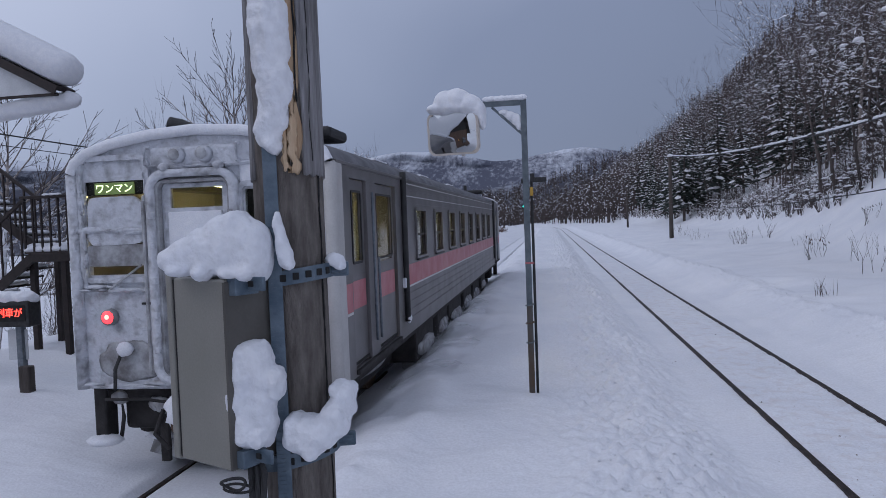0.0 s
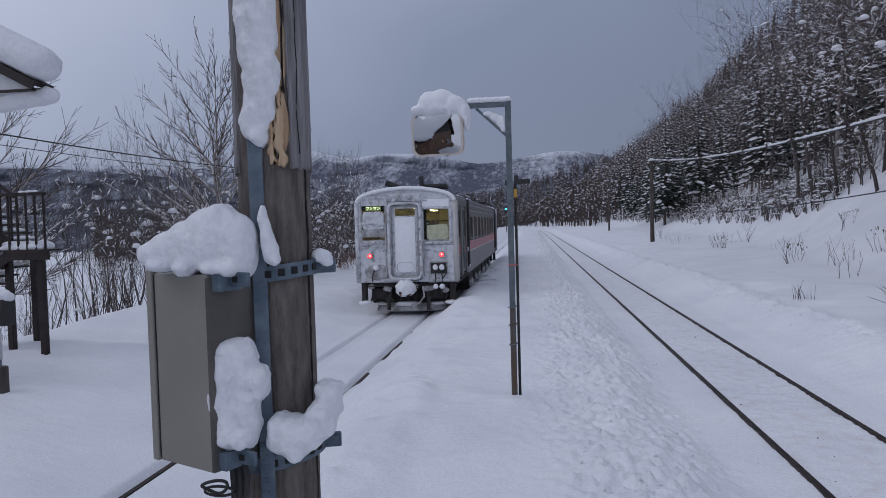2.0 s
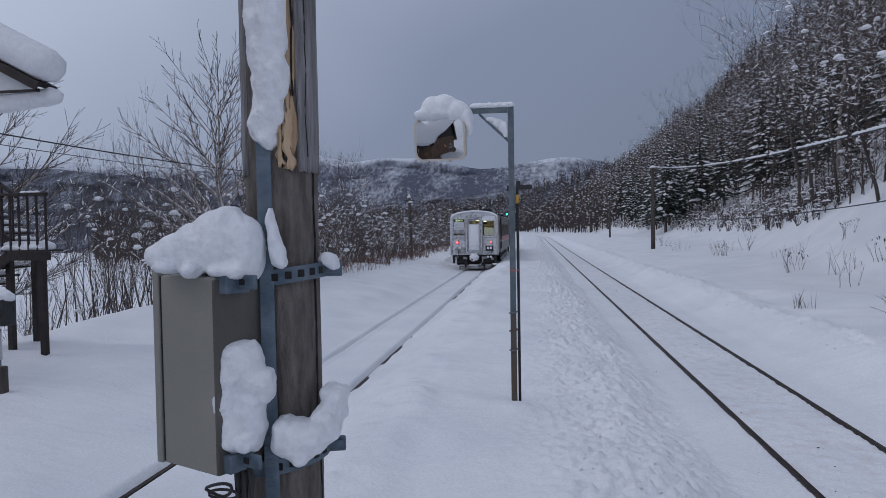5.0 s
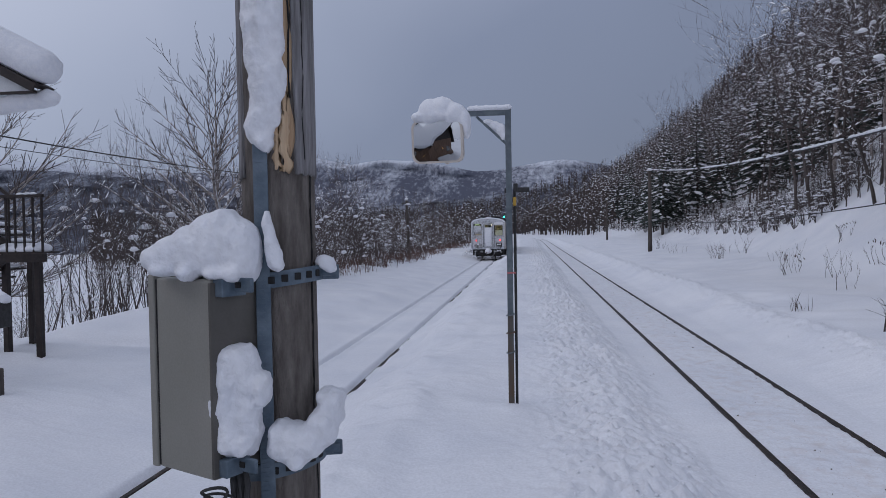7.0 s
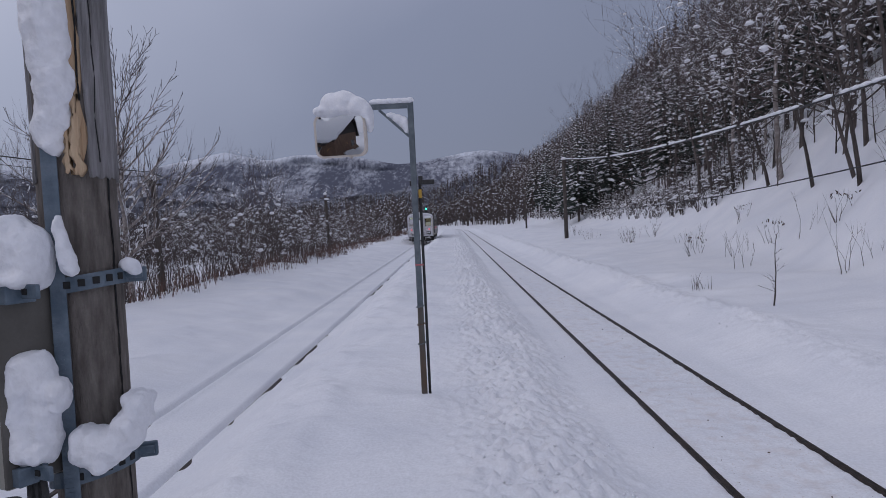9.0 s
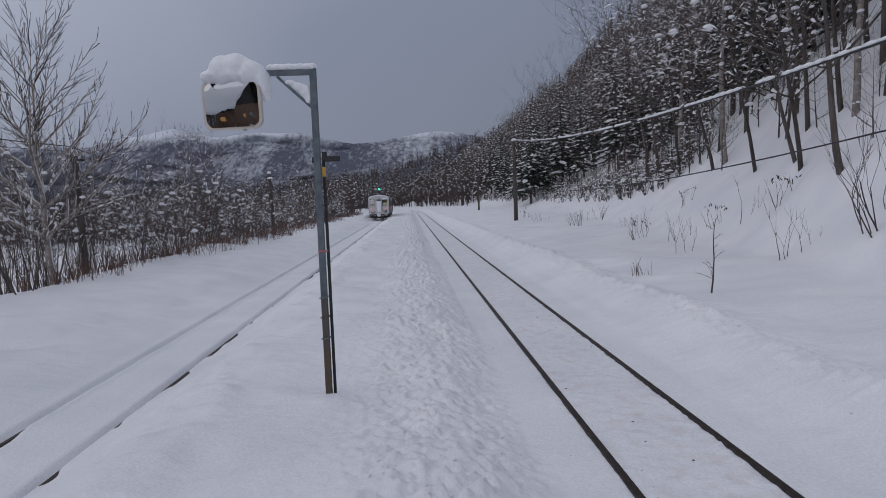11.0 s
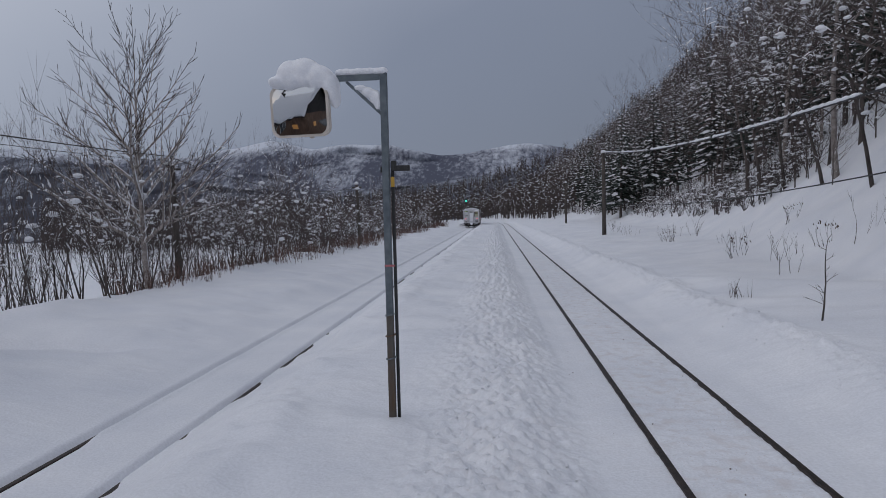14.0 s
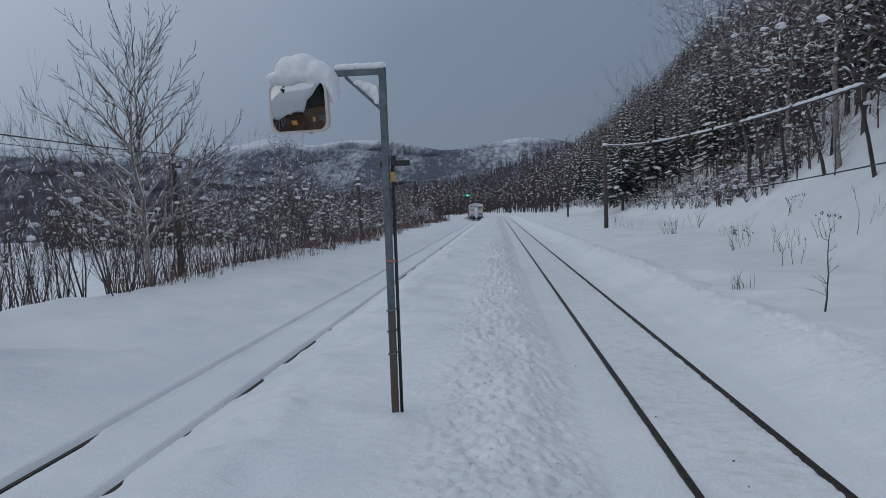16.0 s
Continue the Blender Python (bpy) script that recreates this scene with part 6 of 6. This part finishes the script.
    part("side_snow", lump((HW + 0.04, 3.02, 1.24), (0.05, 0.06, 0.07), 2, 0.2, 2), SNOW, t, smooth=True)


def railcar_end(t, y, sign):
    """The driving end: sign -1 looks back along the line."""
    put = lambda u, v, d: (u, y - sign * d, v)
    holes = [(-1.24, 2.16, -0.58, 3.12), (-0.30, 2.82, 0.27, 3.02), (0.50, 2.12, 1.20, 2.98)]
    part("end_wall", holed_wall([-HW, HW], [Z0, 3.16], holes, put, 0.06), FROST, t, "frost-plastered white end wall")
    arch = part("end_arch", extrude_poly([(-HW, 3.16), (HW, 3.16)] + [(x * 0.99, z - 0.012) for x, z in ROOFLINE], 0.06), FROST, t)
    arch.location = (0, y - sign * 0.03, 0)
    f = sign * 0.012
    for sx in (-1, 1):
        part("corner_post", rod((sx * (HW - 0.04), y + sign * 0.0, Z0), (sx * (HW - 0.04), y + sign * 0.0, 3.2), 0.065, seg=12), PALE if sx > 0 else FROST, t, "", True)
    pts = [(x * 0.97, y + sign * 0.03, z - 0.01) for x, z in ROOFLINE]
    part("roof_edge_snow", tube(pts, 0.055, 10), SNOW, t, "line of snow along the roof edge", True)
    # windscreens
    for (u0, v0, u1, v1), snowed in ((holes[0], True), (holes[2], False)):
        w = at(part("windscreen", frame_ring(u1 - u0 + 0.14, v1 - v0 + (0.34 if snowed else 0.16), 0.10, 0.055, 0.05), FROST, t, "rimed window frame"), (u0 + u1) / 2, y + f, (v0 + v1) / 2 + (0.09 if snowed else 0))
        part("pane", box((0, -sign * 0.035, 0), (u1 - u0, 0.008, v1 - v0)), GLASS, w).visible_shadow = False
        if snowed:
            part("snow_sheet", extrude_poly([(a * (1 + 0.06 * noise.noise(Vector((a * 9, b * 9, 1)))), b + 0.03 * noise.noise(Vector((a * 9, b * 9, 4)))) for a, b in rounded(0.60, 0.50, 0.10, 8, 0.0, -0.02)], 0.03), FROST, w, "snow packed on the glass")
            part("snow_sheet", extrude_poly(rounded(0.66, 0.22, 0.05, 5, 0.0, -0.37), 0.018), DIRTYFROST, w, "dirty frost on the glass")
            part("sign_glass", box((0.0, -sign * 0.012, 0.315), (0.44, 0.02, 0.12), 0.004), SIGNBOX, w)
            part("sign_surround", box((0, -sign * 0.045, 0.38), (0.66, 0.02, 0.26), 0.02), GASKET, w)
        else:
            part("head_panel", box((0, 0, (v1 - v0) / 2 + 0.17), (u1 - u0 + 0.06, 0.03, 0.24), 0.03), SNOW, w, "snowed-over panel")
            part("sill_frost", box((0, sign * 0.004, -(v1 - v0) / 2 - 0.02), (u1 - u0, 0.02, 0.10), 0.01), DIRTYFROST, w)
            part("glow_frost_patch", extrude_poly([(a + 0.03 * noise.noise(Vector((a * 12, b * 12, 7))), b + 0.04 * noise.noise(Vector((a * 12, b * 12, 2)))) for a, b in rounded(0.60, 0.40, 0.07, 6, 0.04, -0.20)], 0.01), GLOWFROST, w, "thin frost on the lower glass with cabin glow added")
            part("blind_bar", box((0, -sign * 0.10, 0.10), (u1 - u0, 0.02, 0.03)), GASKET, w)
            part("side_pillar", box((-(u1 - u0) / 2 + 0.03, -sign * 0.09, 0), (0.08, 0.04, v1 - v0)), GASKET, w)
    for x0, x1 in ((-0.98, -0.62), (0.72, 0.86)):
        part("wiper", rod((x0, y + sign * 0.06, 2.02), (x1, y + sign * 0.05, 2.26), 0.012, seg=6), DIRTYFROST, t)
    # gangway door with its thick rounded frame
    gz_ = 2.12
    part("gangway_frame", frame_ring(0.96, 2.16, 0.20, 0.075, 0.14, 6), FROST, t, "thick rounded gangway frame under rime", True).location = (-0.02, y + sign * 0.05, gz_)
    part("gangway_frame", frame_ring(0.80, 2.00, 0.10, 0.030, 0.10, 5), DIRTYFROST, t).location = (-0.02, y + sign * 0.03, gz_ - 0.02)
    d = at(part("gangway_door", holed_wall([-0.34, 0.34], [-0.94, 0.94], [(-0.27, 0.70, 0.29, 0.90)], lambda u, v, dd: (u, -sign * dd, v), 0.05), FROST, t, "snow-covered end door"), -0.02, y + sign * 0.02, gz_)
    part("pane", box((0.01, -sign * 0.03, 0.80), (0.58, 0.006, 0.22)), GLASS, d).visible_shadow = False
    part("snow_sheet", box((0, sign * 0.01, -0.10), (0.58, 0.04, 1.52), 0.018), SNOW, d, "packed snow on the door", True)
    part("kick_panel", frame_ring(0.50, 0.30, 0.12, 0.02, 0.02), FROST, d).location = (0, sign * 0.035, -0.72)
    for z in (1.4, 1.75, 2.1, 2.45, 2.75):
        part("door_lug", box((-0.44, y + sign * 0.12, z), (0.05, 0.06, 0.07), 0.01), FROST, t)
        part("door_lug", box((0.40, y + sign * 0.12, z), (0.05, 0.06, 0.07), 0.01), DIRTYFROST, t)
    part("hand_rail", rod((-0.55, y + sign * 0.09, 1.15), (-0.55, y + sign * 0.09, 2.9), 0.018, seg=8), DIRTYFROST, t)
    part("hand_rail", rod((0.50, y + sign * 0.09, 1.15), (0.50, y + sign * 0.09, 2.1), 0.018, seg=8), DIRTYFROST, t)
    part("lamp_panel", box((-0.02, y + sign * 0.02, 3.33), (0.92, 0.06, 0.20), 0.03), FROST, t)
    for x in (-0.165, 0.125):
        h = part("headlight", rod((x, y + sign * 0.05, 3.34), (x, y + sign * 0.13, 3.34), 0.085, 0.07, 14), FROST, t, "unlit headlight crusted with snow", True)
        part("lens", lump((x, y + sign * 0.13, 3.34), (0.06, 0.03, 0.06), 3, 0.1, 2), DIRTYFROST, h, "", True)
    for x in (-0.30, 0.28):
        part("step_iron", lump((x, y + sign * 0.09, 3.22), (0.06, 0.05, 0.05), 3, 0.1, 2), FROST, t, smooth=True)
    for x in (-0.50, 0.47):
        part("grab_iron", tube([(x, y + sign * 0.02, 3.24), (x, y + sign * 0.10, 3.26), (x, y + sign * 0.10, 3.42), (x, y + sign * 0.02, 3.44)], 0.018, 6), FROST, t)
    # tail lamps
    for x in (-1.02, 0.99):
        b = part("tail_lamp", rod((x, y + sign * 0.0, 1.73), (x, y + sign * 0.07, 1.73), 0.088, 0.08, 18), DIRTYFROST, t, "round tail lamp rim", True)
        part("lens", rod((x, y + sign * 0.06, 1.73), (x, y + sign * 0.085, 1.73), 0.070, 0.06, 18), TAILRED, b, "lit red lens", True)
        part("lamp_core", rod((x, y + sign * 0.08, 1.735), (x, y + sign * 0.092, 1.735), 0.030, 0.02, 12), TAILCORE, b, "bright lamp core")
    part("body_seam", box((-0.98, y + sign * 0.006, 2.0), (0.75, 0.012, 0.025), 0.003), DIRTYFROST, t)
    part("body_seam", box((0.92, y + sign * 0.006, 2.0), (0.80, 0.012, 0.025), 0.003), DIRTYFROST, t)
    part("name_slot", box((-0.60, y + sign * 0.006, 1.86), (0.14, 0.014, 0.022), 0.003), GASKET, t)
    part("name_slot", box((0.60, y + sign * 0.006, 1.86), (0.14, 0.014, 0.022), 0.003), GASKET, t)
    # jumper sockets and hoses
    part("socket_recess", box((0.89, y + sign * 0.004, 1.36), (0.46, 0.03, 0.32), 0.01), GASKET, t)
    part("socket_frame", frame_ring(0.50, 0.36, 0.02, 0.03, 0.05), DIRTYFROST, t).location = (0.89, y + sign * 0.02, 1.36)
    for x in (0.80, 0.98):
        part("jumper_socket", lump((x, y + sign * 0.06, 1.38), (0.075, 0.05, 0.085), 7, 0.1, 2), SNOW, t, "jumper socket capped with snow", True)
        part("jumper_cable", tube([(x, y + sign * 0.06, 1.32), (x + 0.01, y + sign * 0.09, 1.1), (x, y + sign * 0.08, 0.85), (x - 0.02, y + sign * 0.05, 0.62)], 0.018, 6), GASKET, t)
        part("hose_cap", lump((x, y + sign * 0.08, 0.86), (0.08, 0.06, 0.07), 9, 0.15, 2), SNOW, t, smooth=True)
    part("hose", tube([(1.12, y + sign * 0.03, 1.40), (1.10, y + sign * 0.07, 1.22), (0.98, y + sign * 0.06, 1.05)], 0.018, 6), GASKET, t)
    part("hose_socket", lump((-0.86, y + sign * 0.05, 1.40), (0.09, 0.07, 0.08), 4, 0.2, 2), SNOW, t, "snow-capped socket", True)
    part("hose", tube([(-0.90, y + sign * 0.05, 1.36), (-0.95, y + sign * 0.09, 1.2), (-0.97, y + sign * 0.08, 1.0)], 0.02, 6), GASKET, t)
    part("frost_smudge", lump((-0.82, y + sign * 0.004, 1.27), (0.36, 0.012, 0.22), 6, 0.2, 3), DIRTYFROST, t, "dirty frost", True)
    # rime and packed snow caught on frames, rails and seams
    r = random.Random(88)
    crust = []
    for x0, z0, x1, z1, k, big in ((-1.30, 2.02, -0.50, 2.00, 12, 0.035), (-1.26, 2.10, -1.27, 3.20, 14, 0.030), (-0.55, 2.05, -0.56, 3.20, 14, 0.034), (-0.44, 1.1, -0.46, 3.0, 22, 0.036), (0.43, 1.1, 0.44, 3.0, 20, 0.032),
                                   (-0.50, 3.24, 0.48, 3.24, 14, 0.042), (-1.34, 1.02, 1.34, 1.02, 26, 0.045), (0.52, 2.06, 1.22, 2.06, 10, 0.03), (-1.20, 2.62, -0.62, 2.60, 9, 0.05), (-1.36, 1.1, -1.36, 3.1, 18, 0.035)):
        for i in range(k):
            f_ = (i + r.random()) / k
            w_ = big * r.uniform(0.3, 1.1)
            run = Vector((x1 - x0, 0, z1 - z0)).normalized()
            ln_ = w_ * r.uniform(1.2, 4.5)
            crust.append(lump((x0 + (x1 - x0) * f_ + r.gauss(0, 0.012), y + sign * 0.025, z0 + (z1 - z0) * f_ + r.gauss(0, 0.012)), (w_ * 0.6 + abs(run.x) * ln_, 0.035, w_ * 0.6 + abs(run.z) * ln_), i + int(z0 * 9), 0.45, 2))
    tagged(part("rime_crust", join(crust), FROST, t, "rime and packed snow on frames and seams", True), kind="stuff")
    # under the end: coupler, frame, plough
    part("headstock", box((0, y - sign * 0.25, 0.93), (2.5, 0.3, 0.16), 0.02), UNDER, t)
    for sx in (-1, 1):
        part("end_step", box((sx * 1.25, y - sign * 0.15, 0.70), (0.14, 0.20, 0.56), 0.02), UNDER, t)
        part("step_snow", lump((sx * 1.22, y - sign * 0.05, 0.42), (0.20, 0.14, 0.06), 4, 0.2, 2), SNOW, t, smooth=True)
        part("brake_rigging", box((sx * 0.78, y - sign * 0.35, 0.66), (0.60, 0.3, 0.34), 0.06), UNDER, t)
        part("air_cock", lump((sx * 0.52, y - sign * 0.04, 0.80), (0.08, 0.08, 0.09), 5, 0.25, 2), DIRTYFROST, t, smooth=True)
        part("guard_iron", box((sx * 0.56, y - sign * 0.12, 0.50), (0.10, 0.05, 0.62), 0.01), UNDER, t)
        part("uncoupling_rod", tube([(sx * 0.2, y + sign * 0.10, 0.85), (sx * 0.6, y + sign * 0.12, 0.90), (sx * 1.1, y + sign * 0.06, 0.88)], 0.016, 6), UNDER, t)
    part("engine_block", box((0, y - sign * 0.75, 0.62), (2.3, 0.5, 0.55), 0.08), UNDER, t)
    for k in range(6):
        part("icicle_crust", lump((-1.05 + 0.42 * k, y - sign * 0.10, 0.86 - 0.06 * (k % 3)), (0.10, 0.06, 0.08), k + 30, 0.35, 2), DIRTYFROST, t, smooth=True)
        part("brake_pipe", tube([(-1.05 + 0.42 * k, y - sign * 0.12, 0.90), (-1.0 + 0.42 * k, y - sign * 0.08, 0.66), (-1.08 + 0.42 * k, y - sign * 0.14, 0.44)], 0.022, 6), UNDER, t)
    part("coupler", box((0.0, y + sign * 0.22, 0.80), (0.34, 0.5, 0.32), 0.07), RUST, t, "knuckle coupler")
    part("coupler_snow", lump((0.0, y + sign * 0.28, 0.84), (0.28, 0.26, 0.24), 6, 0.28, 3, 2.4), SNOW, t, "block of snow over the coupler", True)
    part("air_hose", tube([(0.45, y + sign * 0.12, 0.86), (0.50, y + sign * 0.22, 0.60), (0.36, y + sign * 0.26, 0.42), (0.12, y + sign * 0.22, 0.38)], 0.026, 8), DIRTYFROST, t)
    part("air_hose", tube([(-0.42, y + sign * 0.12, 0.80), (-0.46, y + sign * 0.22, 0.58), (-0.30, y + sign * 0.24, 0.44)], 0.024, 8), UNDER, t)
    bm = bmesh.new()
    top, bot, lip = [], [], []
    for k in range(13):
        a = -1 + k / 6
        bow = 0.26 * (1 - a * a)
        top.append(bm.verts.new((a * 0.98, y + sign * (bow - 0.62), 0.37 + 0.02 * math.cos(a * 3))))
        bot.append(bm.verts.new((a * 1.00, y + sign * (bow - 0.50), 0.15)))
        lip.append(bm.verts.new((a * 0.95, y + sign * (bow - 0.76), 0.34)))
    for k in range(12):
        bm.faces.new((top[k], top[k + 1], bot[k + 1], bot[k]))
        bm.faces.new((lip[k], lip[k + 1], top[k + 1], top[k]))
    sol = part("snow_plough", bm, DIRTYFROST, t, "bowed plough crusted with snow", True)
    sol.modifiers.new("thick", "SOLIDIFY").thickness = 0.04
    for k, (a, wd, ht) in enumerate(((-0.85, 0.22, 0.05), (-0.45, 0.12, 0.03), (-0.1, 0.34, 0.08), (0.42, 0.16, 0.04), (0.8, 0.24, 0.06))):
        part("plough_snow", lump((a * 0.95, y + sign * (0.26 * (1 - a * a) - 0.60), 0.34), (wd, 0.12, ht), k, 0.35, 3), DIRTYFROST if k % 2 else SNOW, t, smooth=True)
    # roof fittings at this end
    part("exhaust_pipe", tube([(-0.22, y - sign * 0.75, 3.58), (-0.36, y - sign * 0.75, 3.66), (-0.56, y - sign * 0.72, 3.75), (-0.68, y - sign * 0.70, 3.78)], 0.085, 12), BLACK, t, "black roof pipe", True)
    part("antenna", box((0.28, y - sign * 1.2, 3.80), (0.12, 0.12, 0.36), 0.03), BLACK, t)
    part("roof_unit", box((0.62, y - sign * 1.6, 3.68), (0.75, 0.7, 0.14), 0.05), BLACK, t, "low black roof unit")


def railcar_under(t):
    for y, l, h in ((4.9, 1.6, 0.55), (6.8, 1.2, 0.50), (8.6, 1.9, 0.62), (10.9, 1.6, 0.55), (12.9, 1.5, 0.6), (15.0, 1.2, 0.5)):
        for sx in (-1, 1):
            e = part("underfloor_box", box((sx * 1.02, y, 0.92 - h / 2), (0.62, l, h), 0.03), UNDER, t)
            part("clinging_snow", lump((sx * 1.33, y, 0.92 - h * 0.7), (0.06, l * 0.45, h * 0.28), int(y), 0.3, 3), DIRTYFROST, e, "frozen spray", True)
    part("floor_frame", box((0, LEN / 2, 0.93), (2.7, LEN - 0.6, 0.12)), UNDER, t)
    wheels = []
    for yb in (2.9, LEN - 2.9):
        for sx in (-1, 1):
            part("bogie_frame", box((sx * 0.86, yb, 0.50), (0.12, 2.9, 0.22), 0.05), UNDER, t)
            part("bogie_snow", lump((sx * 0.93, yb, 0.62), (0.08, 1.1, 0.09), 3, 0.3, 3), DIRTYFROST, t, smooth=True)
        for ya in (yb - 1.05, yb + 1.05):
            w = part("wheelset", join([rod((-0.60, 0, 0), (-0.47, 0, 0), 0.43, 0.43, 28), rod((0.47, 0, 0), (0.60, 0, 0), 0.43, 0.43, 28), rod((-0.62, 0, 0), (0.62, 0, 0), 0.08, seg=10),
                                       box((0.535, 0.2, 0), (0.15, 0.10, 0.10)), box((-0.535, -0.2, 0), (0.15, 0.10, 0.10))]), RUST, t, "rust-brown wheels on their axle")
            w.location = (0, ya, 0.43)
            wheels.append(w)
    for x, y in ((0.0, 6.0), (0.0, 10.5), (0.0, 15.0)):
        part("roof_ventilator", box((x, y, 3.66), (0.9, 1.1, 0.16), 0.05), ROOFGREY, t)
        part("ventilator_snow", box((x, y, 3.75), (0.8, 1.0, 0.05), 0.02), SNOW, t)
    return wheels


SPRAY = bpy.data.materials.new("blown_powder")
SPRAY.use_nodes = True
sn_, sl_ = SPRAY.node_tree.nodes, SPRAY.node_tree.links
sb_ = sn_["Principled BSDF"]
sb_.inputs["Base Color"].default_value, sb_.inputs["Roughness"].default_value = (0.9, 0.92, 0.95, 1), 1.0
sb_.inputs["Specular IOR Level"].default_value = 0.0
tx_, mr_ = sn_.new("ShaderNodeTexNoise"), sn_.new("ShaderNodeMapRange")
tx_.inputs["Scale"].default_value, tx_.inputs["Detail"].default_value = 1.6, 4
mr_.inputs["From Min"].default_value, mr_.inputs["From Max"].default_value, mr_.inputs["To Max"].default_value = 0.40, 0.75, 0.30
sl_.new(tx_.outputs["Fac"], mr_.inputs["Value"])
sl_.new(mr_.outputs["Result"], sb_.inputs["Alpha"])


def snow_spray(t):
    """Powder whirled up in puffs along the foot of the railcar."""
    r = random.Random(77)
    for k in range(4, 14):
        sx = -1 if k % 2 else 1
        y = -0.9 + 0.9 * k if k > 3 else -0.5 - 0.5 * k
        x = sx * (1.55 + r.uniform(0, 0.5)) if k > 3 else sx * r.uniform(0.2, 1.3)
        ob = part("powder_puff", lump((x, y, 0.32), (0.55 + r.random() * 0.4, 0.9, 0.30 + 0.25 * r.random()), k, 0.35, 3), SPRAY, t, "thin puff of blown powder snow", True)
        ob.visible_shadow = False


snow_spray(TRAIN)
railcar_body(TRAIN)
railcar_end(TRAIN, 0.0, -1)
railcar_end(TRAIN, LEN, 1)
WHEELS = railcar_under(TRAIN)
text_part("ワンマン", 0.105, pose(-0.91, -0.012, 3.04, 90, 0, 0), SIGNGREEN, TRAIN, "sign_lettering", "glowing pale green lettering")

# ---- what moves ----
RUN = [(0.0, 6.36), (0.5, 9.15), (1, 12.2), (1.5, 15.25), (2, 18.45), (2.5, 21.75), (3, 25.2), (3.5, 28.95), (4, 32.7), (5.5, 44.2), (7, 56.8), (8.5, 71.2), (9.5, 81.5), (11, 96.0), (12, 105.5), (13, 114.5), (14.5, 128.5), (16, 143.0)]


def motions():
    def run_at(t):
        return float(np.interp(t, [r[0] for r in RUN], [r[1] for r in RUN]))

    rows = []
    for t, y in RUN:
        front, back = float(bend(y + LEN)), float(bend(y))
        rows.append((t, pose(-4.14 + back, y, -0.30, 0, 0, math.degrees(math.atan2(back - front, LEN)))))
    walk(TRAIN, rows)
    for w in WHEELS:
        y0 = w.location.y
        spin = []
        for k in range(267):
            t = min(16.0, k * 0.0602)
            spin.append((t, pose(0, y0, 0.43, -math.degrees((run_at(t) - RUN[0][1]) / 0.43) % 360, 0, 0)))
        walk(w, spin)


motions()
